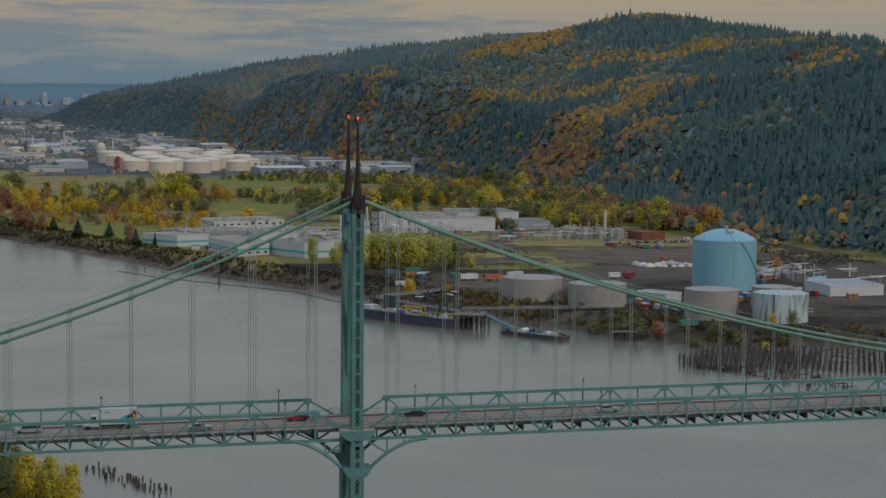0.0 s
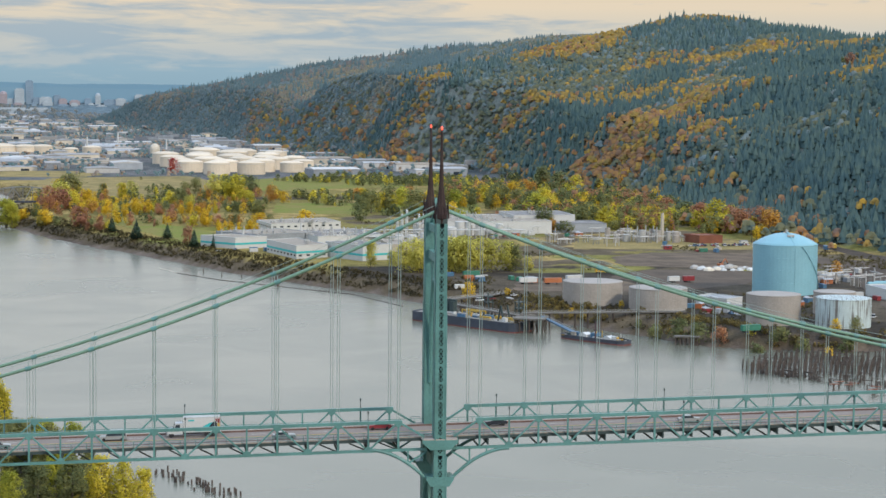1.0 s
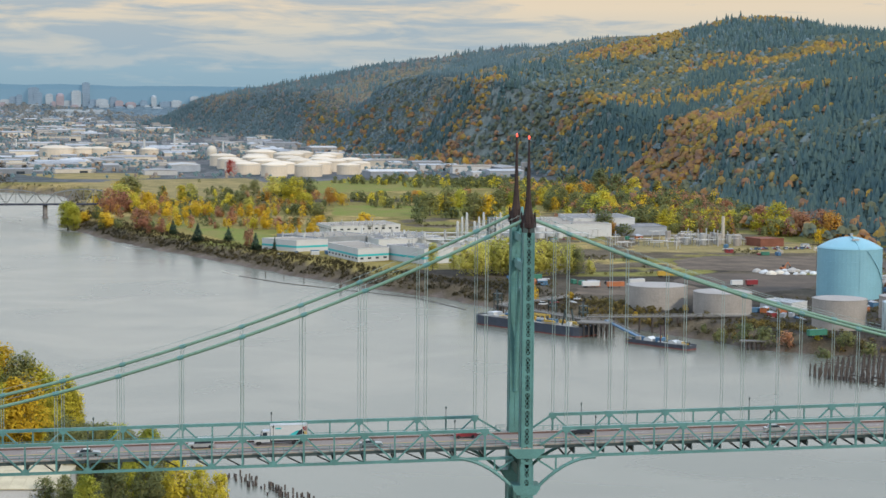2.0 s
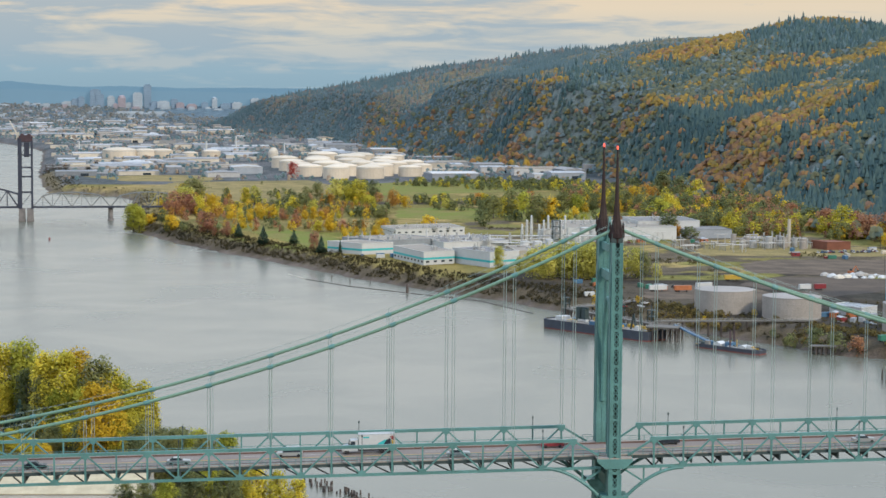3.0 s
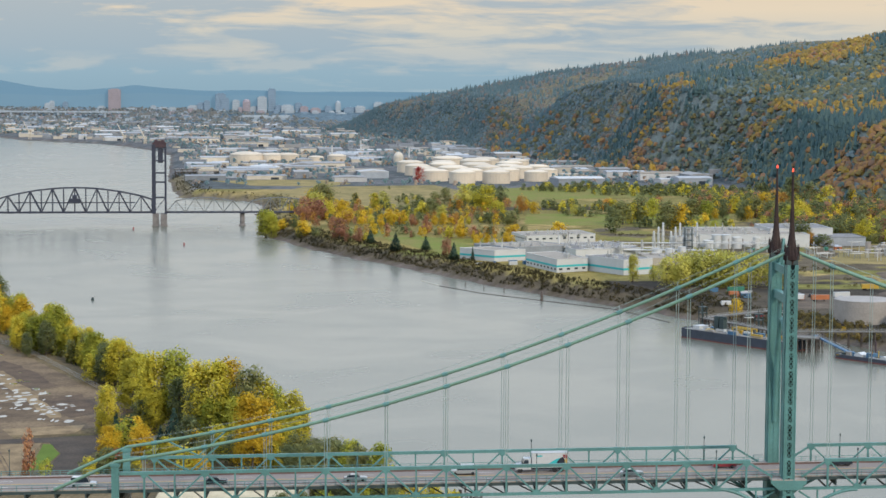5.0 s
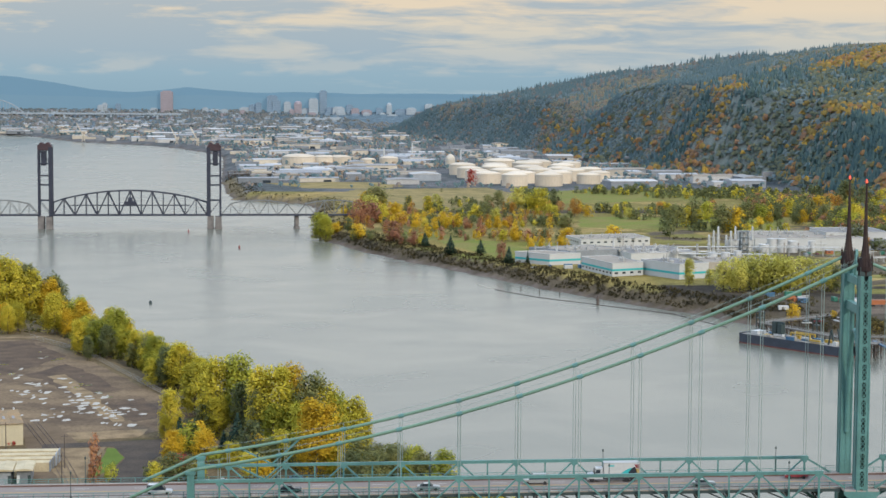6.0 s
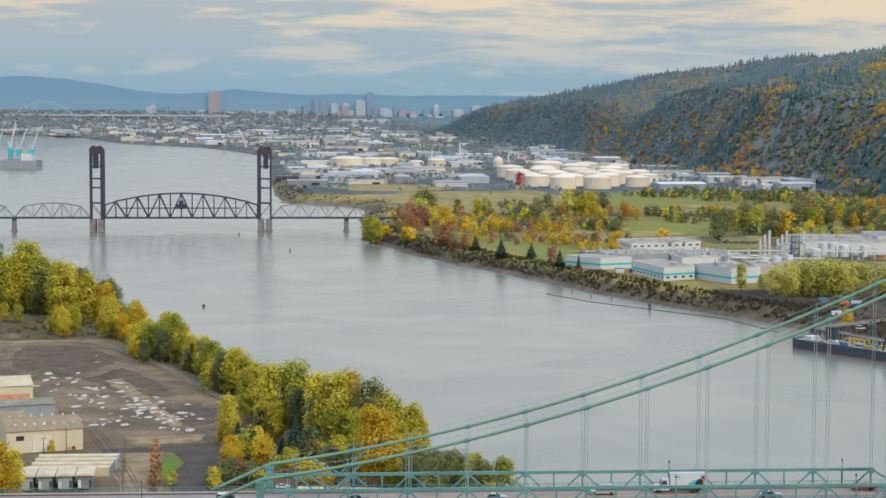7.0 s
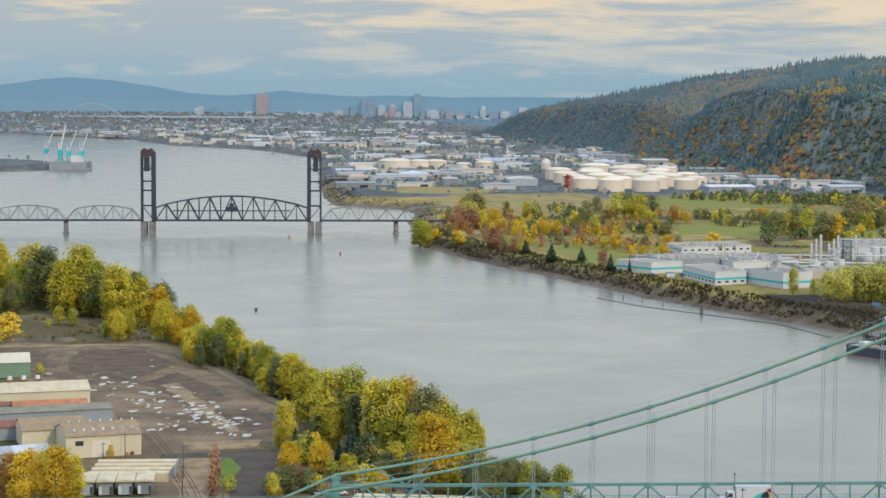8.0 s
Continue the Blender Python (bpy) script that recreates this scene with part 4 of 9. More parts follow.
def broad_crown(seed, leaves, leaf, lumps, tall=1.0, low=0.05, fill=0.35, rough=0.6, fine=1.0):
    """Crown of a broad-leaved tree, 1 high and about 0.5 wide, as leaves on many upright tufts; fine: size of the tufts."""
    rs = np.random.RandomState(seed)
    u = low + (0.95 - low) * rs.rand(lumps) ** 0.85
    a = rs.uniform(0, 2 * math.pi, lumps)
    v = (u - low) / (1 - low)
    lean = 1 + 0.25 * np.sin(a + rs.uniform(0, 6.28)) + 0.15 * np.sin(2 * a + rs.uniform(0, 6.28))
    prof = np.where(v < 0.3, 0.85 + 0.15 * v / 0.3, np.sqrt(np.clip(1 - (np.maximum(v - 0.3, 0) / 0.72) ** 1.9, 0.015, 1)))
    rad = 0.225 / tall * prof * lean * np.sqrt(rs.uniform(0.1, 1.0, lumps))
    c = np.stack([rad * np.cos(a), rad * np.sin(a), u * 0.93 + 0.02], 1)
    lr = fine * (0.05 + 0.045 * rs.rand(lumps)) / tall ** 0.6
    pick = rs.randint(0, lumps, leaves)
    d = rs.normal(size=(leaves, 3))
    d /= np.linalg.norm(d, axis=1, keepdims=True)
    d[:, 2] = np.where(rs.rand(leaves) < 0.65, np.abs(d[:, 2]), d[:, 2])
    p = c[pick] + d * (1, 1, 1.5) * lr[pick][:, None] * np.where(rs.rand(leaves) < fill, rs.uniform(0.3, 0.9, leaves), rs.uniform(0.85, 1.2, leaves))[:, None]
    out = p - np.array((0, 0, 0.4))
    return leaf_quads(rs, p, d * 0.6 + 0.9 * out / np.linalg.norm(out, axis=1, keepdims=True) + rs.normal(size=d.shape) * rough, leaf)


def fir_crown(seed, leaves, leaf, wide=0.2, low=0.08):
    rs = np.random.RandomState(seed)
    u = 1 - np.sqrt(rs.rand(leaves)) * (1 - low)
    tier = np.floor(u * 11) / 11
    r = wide * (1.02 - u) * (0.7 + 0.5 * (1 - (u - tier) * 11)) * rs.uniform(0.55, 1.05, leaves)
    a = rs.uniform(0, 2 * math.pi, leaves)
    p = np.stack([r * np.cos(a), r * np.sin(a), u - 0.02 * rs.rand(leaves)], 1)
    d = np.stack([np.cos(a), np.sin(a), np.full(leaves, 0.7)], 1) + rs.normal(size=(leaves, 3)) * 0.4
    return leaf_quads(rs, p, d, leaf)


def trunk_shape(seed, r=0.016, height=0.75):
    rs = np.random.RandomState(seed)
    s = Shape()
    bend = [(0, 0, -0.03), (rs.uniform(-.01, .01), rs.uniform(-.01, .01), height * 0.45), (rs.uniform(-.03, .03), rs.uniform(-.03, .03), height)]
    s.tube(bend[0], bend[1], r * 1.25, r * 0.85, 6).tube(bend[1], bend[2], r * 0.85, r * 0.3, 6)
    for k in range(6):
        z = rs.uniform(0.25, 0.6)
        a = rs.uniform(0, 6.28)
        s.tube((0, 0, z), (0.2 * math.cos(a), 0.2 * math.sin(a), z + rs.uniform(0.12, 0.25)), r * 0.45, r * 0.12, 5)
    return s


BROAD = [crown_mesh("broad_crown", broad_crown(s, 5600, 0.028, 150), LEAF_YG) for s in (11, 12, 13, 14, 15, 16)]
TALL = [crown_mesh("tall_crown", broad_crown(s, 5000, 0.025, 130, 1.4, 0.03), LEAF_YG) for s in (21, 22, 23)]
SMALL = [crown_mesh("small_crown", broad_crown(s, 1300, 0.054, 52, 0.85, 0.02, 0.15, 0.4, 1.4), LEAF_YG) for s in (31, 32, 33, 34, 35)]
SLIM = [crown_mesh("slim_crown", broad_crown(s, 800, 0.052, 40, 1.5, 0.02, 0.15, 0.4, 1.4), LEAF_YG) for s in (41, 42, 43)]
BUSH = [crown_mesh("bush_crown", broad_crown(s, 520, 0.095, 30, 0.6, 0.0, 0.15, 0.4, 1.5), LEAF_YG) for s in (51, 52, 53)]
FIRS = [crown_mesh("fir_crown", fir_crown(s, 1100, 0.046), LEAF_FIR, 0.5) for s in (61, 62)]
TRUNKS = [trunk_shape(s).mesh("trunk", TREE_BARK) for s in (71, 72, 73)]
tree_rng = random.Random(4)
WORDS = {LEAF_GOLD: "golden autumn leaves", LEAF_YG: "yellow-green leaves", LEAF_OLIVE: "olive green leaves", LEAF_GREEN: "dull green leaves", LEAF_ORANGE: "orange autumn leaves",
         LEAF_RUST: "rust-brown autumn leaves", LEAF_RED: "red autumn leaves", LEAF_FIR: "dark green needles", LEAF_PALE: "thin pale yellow leaves"}


def tree(x, y, h, leaf, meshes, wide=1.0, where="", z=None, group=""):
    name = "conifer" if meshes is FIRS else "bush" if meshes is BUSH else "tree"
    z = ground_z(x, y) if z is None else z
    size = "tall" if h > 20 else "low" if h < 6 else "medium"
    ob = thing(name, f"{size} {name} with {WORDS[leaf]} {where}".strip(), name if name != "conifer" else "tree", None, group)
    ob.matrix_world = Matrix.LocRotScale((x, y, z), Euler((0, 0, tree_rng.uniform(0, 6.28))), (h * wide, h * wide, h))
    if meshes is not BUSH:
        part("trunk", tree_rng.choice(TRUNKS), None, ob)
    c = part("crown", tree_rng.choice(meshes), None, ob)
    c.material_slots[0].link = "OBJECT"
    c.material_slots[0].material = leaf
    return ob


def forest(name, spots, heights, templates, mat, label, wide, smooth=False):
    """Thousands of trees as one joined mesh; spots: rows of x, y, z."""
    rs = np.random.RandomState(len(spots))
    kinds = rs.randint(0, len(templates), len(spots))
    turn = rs.uniform(0, 2 * math.pi, len(spots))
    vs, fs, ns, k = [], [], [], 0
    if smooth:  # shading normals follow the slope, which evens out light and shade on crowns
        dzx = (land_z(spots[:, 0] + 25, spots[:, 1])[0] - land_z(spots[:, 0] - 25, spots[:, 1])[0]) / 50
        dzy = (land_z(spots[:, 0], spots[:, 1] + 25)[0] - land_z(spots[:, 0], spots[:, 1] - 25)[0]) / 50
        lie = np.stack([-dzx, -dzy, np.ones(len(spots))], 1)
        lie /= np.linalg.norm(lie, axis=1, keepdims=True)
    for t, (v, f) in enumerate(templates):
        sel = np.where(kinds == t)[0]
        if not len(sel):
            continue
        c, s, h = np.cos(turn[sel])[:, None], np.sin(turn[sel])[:, None], heights[sel][:, None]
        px = (v[None, :, 0] * c - v[None, :, 1] * s) * h * wide + spots[sel, 0][:, None]
        py = (v[None, :, 0] * s + v[None, :, 1] * c) * h * wide + spots[sel, 1][:, None]
        pz = v[None, :, 2] * h + spots[sel, 2][:, None]
        vs.append(np.stack([px, py, pz], -1).reshape(-1, 3))
        if smooth:
            rad = np.stack([px - spots[sel, 0][:, None], py - spots[sel, 1][:, None], (v[None, :, 2] - 0.55) * h], -1)
            rad /= np.maximum(np.linalg.norm(rad, axis=2, keepdims=True), 1e-6)
            ns.append((0.42 * rad + 0.85 * lie[sel][:, None, :]).reshape(-1, 3))
        fs.append((f[None] + (np.arange(len(sel)) * len(v))[:, None, None] + k).reshape(-1, f.shape[1]))
        k += len(sel) * len(v)
    me = array_mesh(name, far_points(np.concatenate(vs)), np.concatenate(fs), mat)
    if smooth:
        me.polygons.foreach_set("use_smooth", [True] * len(me.polygons))
        nn = np.concatenate(ns)
        me.normals_split_custom_set_from_vertices((nn / np.linalg.norm(nn, axis=1, keepdims=True)).tolist())
    return tagged(new(name, me), label, "trees", kind="stuff")


def tuft_crown(seed, clumps=4, sides=5, wide=0.36):
    """Crown of a tree far off: rounded leaf clumps round a higher middle one, 1 high."""
    rs = np.random.RandomState(seed)
    v, f = [], []
    for k in range(clumps):
        a = 2 * math.pi * k / max(clumps - 1, 1) + rs.uniform(-0.5, 0.5)
        off = 0.0 if k == 0 else wide * rs.uniform(0.45, 0.7)
        top = 1.0 if k == 0 else rs.uniform(0.66, 0.88)
        r = wide * (rs.uniform(0.62, 0.8) if k == 0 else rs.uniform(0.5, 0.68))
        cx, cy, n0 = off * math.cos(a), off * math.sin(a), len(v)
        v.append((cx + rs.uniform(-.03, .03), cy + rs.uniform(-.03, .03), top))
        for rr, z in ((0.66, top - 0.07), (1.0, top - 0.30)):
            for i in range(sides):
                b = 2 * math.pi * (i + rs.uniform(-0.25, 0.25)) / sides
                q = r * rr * rs.uniform(0.65, 1.35)
                v.append((cx + q * math.cos(b), cy + q * math.sin(b), z + rs.uniform(-0.05, 0.05)))
        for i in range(sides):
            j = (i + 1) % sides
            p, q, s, t = n0 + 1 + i, n0 + 1 + j, n0 + 1 + sides + i, n0 + 1 + sides + j
            f += [(n0, p, q), (p, s, t), (p, t, q)]
    return np.array(v), np.array(f)


def spire_crown(seed, tiers=3, sides=6, wide=0.17):
    """Crown of a conifer far off: ragged skirts of needles one over another, 1 high."""
    rs = np.random.RandomState(seed)
    v, f = [], []
    for k in range(tiers):
        top, foot = 1.0 - 0.24 * k, 1.0 - 0.24 * k - 0.42
        r, n0 = wide * (0.45 + 0.3 * k), len(v)
        v.append((0, 0, top))
        for i in range(sides):
            b = 2 * math.pi * (i + rs.uniform(-0.3, 0.3)) / sides
            q = r * rs.uniform(0.7, 1.25)
            v.append((q * math.cos(b), q * math.sin(b), foot + rs.uniform(-0.07, 0.05)))
        f += [(n0, n0 + 1 + i, n0 + 1 + (i + 1) % sides) for i in range(sides)]
    return np.array(v), np.array(f)


# woods on the hills
rs = np.random.RandomState(77)
N = 150000
wy_ = np.concatenate([rs.uniform(700, 2720, 42000), rs.uniform(2600, 5450, N - 42000)])
bx = np.interp(wy_, BASE_Y, BASE_X)
wx_ = bx - 48 + rs.rand(N) * 660
wz_, w_w, w_e, w_h = land_z(wx_, wy_)
slope_ok = (wz_ > LAND + 1.0) | ((wx_ > bx - 30) & (w_w > 60))
keep = slope_ok & (rs.rand(N) < 0.75)
wx_, wy_, wz_ = wx_[keep], wy_[keep], wz_[keep]
n_mid, n_fine = fbm(wx_, wy_, 110, 15), wave(wx_, wy_, 34, 21)
r, r2 = rs.rand(len(wx_)), rs.rand(len(wx_))
spur = fbm(wx_, wy_, 300, 3) - 0.5  # broadleaf swells and conifer hollows stand for sunlit spurs and shaded gullies
low_slope = np.clip((105 - wz_) / 70, -0.4, 1)
crest = -ridge([(a, b, 0) for a, b, c in RIDGE_NEAR], wx_, wy_, 1, 1, 0)
front = wx_ < np.interp(wy_, [p[1] for p in RIDGE_NEAR], [p[0] for p in RIDGE_NEAR])  # the side of the near spur towards the river
# gold crest stands in for its sunlit line, dark conifers for the shaded flank
on_crest = (crest < 26) & (r < 0.8)
dark_side = front & (wy_ < 2350) & (crest >= 26)
wooded = 0.9 * (n_mid - 0.5) + 0.35 * (n_fine - 0.5) - 0.9 * spur + 0.30 * (r - 0.5) + 0.06 * low_slope + 0.09 * dark_side
nose = (wy_ > 2750) & (wy_ < 3380) & (wx_ < 640)  # the flank that falls to the town; conifers stand in for its shadow
wooded += 0.17 * nose
fir = (wooded > 0.055) & ~on_crest
leafy = (fbm(wx_, wy_, 130, 18) - 0.5) + 0.6 * spur + 0.25 * (r2 - 0.5) - 0.10 * low_slope - 0.06 * np.clip((wy_ - 2300) / 800, 0, 1)
warm = ~fir & ((leafy - 0.14 * nose > -0.005) | on_crest)
rust = warm & (rs.rand(len(wx_)) < np.where(on_crest, 0.12, 0.34 + 0.45 * low_slope))
gold = warm & ~rust
olive = ~fir & ~warm
# bare trees grow commoner with distance: their grey-blue stands in for haze
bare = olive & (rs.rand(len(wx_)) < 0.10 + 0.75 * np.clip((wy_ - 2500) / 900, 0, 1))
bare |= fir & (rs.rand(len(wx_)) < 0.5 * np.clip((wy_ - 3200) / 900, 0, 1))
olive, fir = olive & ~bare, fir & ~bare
P = np.stack([wx_, wy_, wz_ - 0.8], 1)
FT = [spire_crown(s, 3, 6) for s in (81, 82, 83, 88)]
BT = [tuft_crown(s, 2, 5, 0.40) for s in (84, 85, 86, 87)]
BT_NEAR = [tuft_crown(s, 4, 5) for s in (184, 185, 186, 187, 188)]
# hill leaf colours lean blue: some distance haze is put into them
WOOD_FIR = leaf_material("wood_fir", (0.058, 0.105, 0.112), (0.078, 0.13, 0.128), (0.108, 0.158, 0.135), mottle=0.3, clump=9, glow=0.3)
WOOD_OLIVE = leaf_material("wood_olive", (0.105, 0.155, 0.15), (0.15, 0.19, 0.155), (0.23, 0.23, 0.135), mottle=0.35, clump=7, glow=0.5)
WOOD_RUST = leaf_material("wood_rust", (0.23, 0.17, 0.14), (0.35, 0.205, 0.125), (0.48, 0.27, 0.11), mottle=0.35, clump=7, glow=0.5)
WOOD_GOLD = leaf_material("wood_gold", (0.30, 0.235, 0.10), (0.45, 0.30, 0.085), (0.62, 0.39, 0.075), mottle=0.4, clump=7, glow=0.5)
WOOD_HAZE_GREY = leaf_material("wood_haze_grey", (0.20, 0.27, 0.28), (0.23, 0.295, 0.30), (0.275, 0.32, 0.305), mottle=0.3, clump=9, glow=0.5)
# paler, bluer copies for the far slopes, with more haze in the colour
HAZY_FIR = leaf_material("hazy_fir", (0.15, 0.225, 0.24), (0.175, 0.25, 0.255), (0.21, 0.275, 0.26), mottle=0.25, clump=14, glow=0.5)
HAZY_RUST = leaf_material("hazy_rust", (0.25, 0.25, 0.24), (0.31, 0.265, 0.23), (0.40, 0.30, 0.21), mottle=0.35, clump=7, glow=0.5)
HAZY_GOLD = leaf_material("hazy_gold", (0.25, 0.265, 0.225), (0.33, 0.30, 0.205), (0.45, 0.36, 0.19), mottle=0.4, clump=7, glow=0.5)
FAR_WOOD = {WOOD_FIR: HAZY_FIR, WOOD_RUST: HAZY_RUST, WOOD_GOLD: HAZY_GOLD}
for nm, sel, tem, mat, lab, wide, lo, hi in (("forest_conifers", fir, FT, WOOD_FIR, "dense haze-blue conifers covering the hills", 1.45, 10, 22), ("forest_bare", bare, BT, WOOD_HAZE_GREY, "haze-grey broadleaf trees on the hills", 1.25, 9, 14), ("forest_olive", olive, BT, WOOD_OLIVE, "olive green broadleaf trees on the hills", 1.2, 8, 14),
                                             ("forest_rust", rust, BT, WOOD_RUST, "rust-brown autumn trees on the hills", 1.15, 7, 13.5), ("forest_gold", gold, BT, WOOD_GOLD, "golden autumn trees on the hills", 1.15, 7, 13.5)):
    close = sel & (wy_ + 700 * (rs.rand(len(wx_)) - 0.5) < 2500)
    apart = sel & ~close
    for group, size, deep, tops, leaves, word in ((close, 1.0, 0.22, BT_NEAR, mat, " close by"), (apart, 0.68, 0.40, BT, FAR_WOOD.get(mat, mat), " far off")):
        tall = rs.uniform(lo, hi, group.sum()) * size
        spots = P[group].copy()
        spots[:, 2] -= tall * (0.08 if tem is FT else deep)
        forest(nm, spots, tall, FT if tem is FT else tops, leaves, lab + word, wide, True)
# single tall trees that stand out of the far ridge
lone = rs.rand(len(wx_)) < np.where(wy_ > 3350, 0.035, 0.0)
pick = rs.rand(len(wx_))
forest("ridge_conifers", P[lone & (pick < 0.55)], rs.uniform(13, 21, (lone & (pick < 0.55)).sum()), FT, HAZY_FIR, "tall single conifers on the far ridge", 1.2, True)
forest("ridge_trees", P[lone & (pick >= 0.55)], rs.uniform(8, 13, (lone & (pick >= 0.55)).sum()), BT_NEAR, HAZY_RUST, "rusty autumn trees on the far ridge", 1.0, True)

# ---- far bank works ----
def tank(x, y, r, h, mat, label, dome=0.0, z=LAND, stairs=False):
    t = thing("storage_tank", label, "tank", pose(x, y, z), "storage tanks")
    part("shell", Shape().lathe([(r, -0.5), (r, h)], 48), mat, t)
    part("roof", Shape().lathe([(r + 0.15, h), (r + 0.15, h + 0.25)] + [(r * (1 - k / 9), h + 0.25 + (dome or r * 0.05) * (1 - (1 - k / 9) ** 2)) for k in range(1, 9)] + [(0.3, h + 0.25 + (dome or r * 0.05))], 48), mat, t, smooth=True)
    for k in range(1, 4):
        part("wind_girder", Shape().lathe([(r + 0.12, h * k / 4 - 0.12), (r + 0.14, h * k / 4), (r + 0.12, h * k / 4 + 0.12)], 48), mat, t)
    if stairs:
        s = Shape()
        for i in range(16):
            a0, a1 = -1.35 + 0.075 * i, -1.35 + 0.075 * (i + 1)
            s.beam(((r + 0.5) * math.cos(a0), (r + 0.5) * math.sin(a0), h * (1 - i / 16)), ((r + 0.5) * math.cos(a1), (r + 0.5) * math.sin(a1), h * (1 - (i + 1) / 16)), 0.5, 0.18)
        part("stair", s, mat if mat is BLUE_TANK else PIPE, t)
    return t


big = tank(315, 752, 19.3, 29.4, BLUE_TANK, "huge pale blue domed steel gas tank in the works yard", dome=6.6, stairs=True)
part("dome_stair", Shape().beam((0, -19.4, 0), (0, -19.4, 29.6), 0.25, 0.2, (0, 1, 0)).beam((0, -19.3, 29.8), (0, -10, 34.9), 0.9, 0.5).beam((0, -10, 35.0), (0, -2, 36.9), 0.9, 0.5), BLUE_TANK, big)
part("vent_platform", Shape().box(-2, 2, -11, -8.5, 34.6, 35.6).box(-0.6, 0.6, -3, -1, 36.2, 38.2), PIPE, big)
tank(186, 703, 17.0, 12.4, GREY_TANK, "low grey storage tank with weathered paint near the shore")
tank(217, 674, 16.2, 11.6, GREY_TANK, "low grey storage tank with weathered paint near the shore")
tank(262, 606, 14.2, 15.2, GREY_TANK, "grey storage tank with weathered paint near the shore")
tank(295, 591, 14.3, 14.6, STREAKED, "white storage tank with dark streaks down its side")
tank(309, 645, 11.5, 12.0, GREY_TANK, "low grey storage tank behind the white one")

# ---- sheets on the ground ----
patch_rng = random.Random(9)


def sheet(name, outline, mat, label, category, lift=0.03, rough_edge=2.0, z=LAND, kind="structure"):
    """A thin sheet of ground cover with an uneven edge over a counter-clockwise outline."""
    pts = []
    for (xa, ya), (xb, yb) in zip(outline, outline[1:] + outline[:1]):
        k = max(2, int(math.hypot(xb - xa, yb - ya) / 9))
        for i in range(k):
            u = i / k
            pts.append((xa + (xb - xa) * u + patch_rng.uniform(-rough_edge, rough_edge), ya + (yb - ya) * u + patch_rng.uniform(-rough_edge, rough_edge)))
    s = Shape().prism(pts, z - 0.3, z + lift)
    return solid(name, s, mat, label, category, kind=kind)


GRASS_BRIGHT = material("green_meadow", (0.14, 0.165, 0.036), 0.95, vary=0.25, size=25, fine=2.0, tint=(0.185, 0.155, 0.055), spec=0.05)
GRASS_DRY = material("dry_grass", (0.27, 0.205, 0.09), 0.95, vary=0.25, size=20, fine=2.0, tint=(0.17, 0.14, 0.06), spec=0.05)
DIRT = material("brown_dirt", (0.15, 0.115, 0.085), 0.95, vary=0.2, size=14, fine=1.0, tint=(0.09, 0.072, 0.056), spec=0.05)
ASPHALT = material("asphalt", (0.056, 0.047, 0.04), 0.9, vary=0.25, size=12, fine=0.6, tint=(0.085, 0.068, 0.054), spec=0.05)
PALE_ROAD = material("pale_road", (0.22, 0.205, 0.19), 0.9, vary=0.15, size=9, fine=0.6, spec=0.05)
LOT = material("stained_lot_paving", (0.20, 0.143, 0.088), 0.9, vary=0.28, size=20, fine=1.4, tint=(0.10, 0.072, 0.05), spec=0.05)
LAWN = material("mown_lawn", (0.105, 0.15, 0.032), 0.95, vary=0.15, size=8, fine=0.8, spec=0.05)
BASIN = material("worn_basin_paving", (0.08, 0.066, 0.054), 0.9, vary=0.2, size=16, fine=0.8, tint=(0.115, 0.09, 0.07), spec=0.05)
BALLAST = material("rail_ballast", (0.15, 0.108, 0.07), 0.95, vary=0.2, size=6, fine=0.3, spec=0.05)

sheet("meadow", [(24, 1828), (281, 1962), (289, 2110), (91, 2140), (7, 2051)], GRASS_BRIGHT, "bright green mown field", "field", 0.05)
sheet("meadow", [(-140, 1700), (20, 1815), (0, 2050), (-30, 2180), (-200, 2120), (-230, 1960)], GRASS_DRY, "dry tan grassland", "field", 0.04)
sheet("meadow", [(-330, 2262), (-262, 2140), (-170, 2135), (-140, 2200), (-160, 2300), (-240, 2310)], GRASS_DRY, "dry tan field by the oil dock", "field", 0.04)
sheet("meadow", [(43, 1464), (226, 1416), (262, 1603), (54, 1619)], GRASS_BRIGHT, "green field between trees", "field", 0.05)
sheet("meadow", [(-48, 1152), (-22, 1122), (2, 1160), (-40, 1290), (-118, 1400), (-126, 1372), (-92, 1290)], GRASS_BRIGHT, "green riverside lawn", "lawn", 0.06)
sheet("yard", [(255, 925), (320, 905), (372, 930), (385, 1020), (300, 1030), (262, 990)], DIRT, "bare brown dirt yard", "yard", 0.05)
sheet("yard", [(228, 845), (262, 770), (305, 800), (345, 880), (300, 897), (262, 893)], BASIN, "grey-brown oval paved basin", "yard", 0.06)
sheet("yard", [(150, 770), (250, 755), (228, 840), (170, 850)], DIRT, "bare dirt yard beside the tanks", "yard", 0.05)
sheet("yard", [(345, 660), (430, 640), (470, 930), (400, 1000), (380, 800)], BASIN, "grey-brown paved works yard", "yard", 0.045)
sheet("meadow", [(250, 1060), (395, 1050), (420, 1110), (330, 1180), (270, 1150)], GRASS_DRY, "dry grass beside the works", "field", 0.05)
sheet("road", [(395, 830), (470, 930), (460, 1100), (438, 1270), (428, 1270), (446, 1100), (448, 940), (383, 840)], ASPHALT, "dark highway along the hill foot", "road", 0.08, 0.3)
sheet("road", [(436, 1268), (446, 1272), (432, 1700), (396, 2300), (300, 2560), (290, 2555), (384, 2296), (420, 1700)], ASPHALT, "dark highway along the hill foot", "road", 0.08, 0.3)

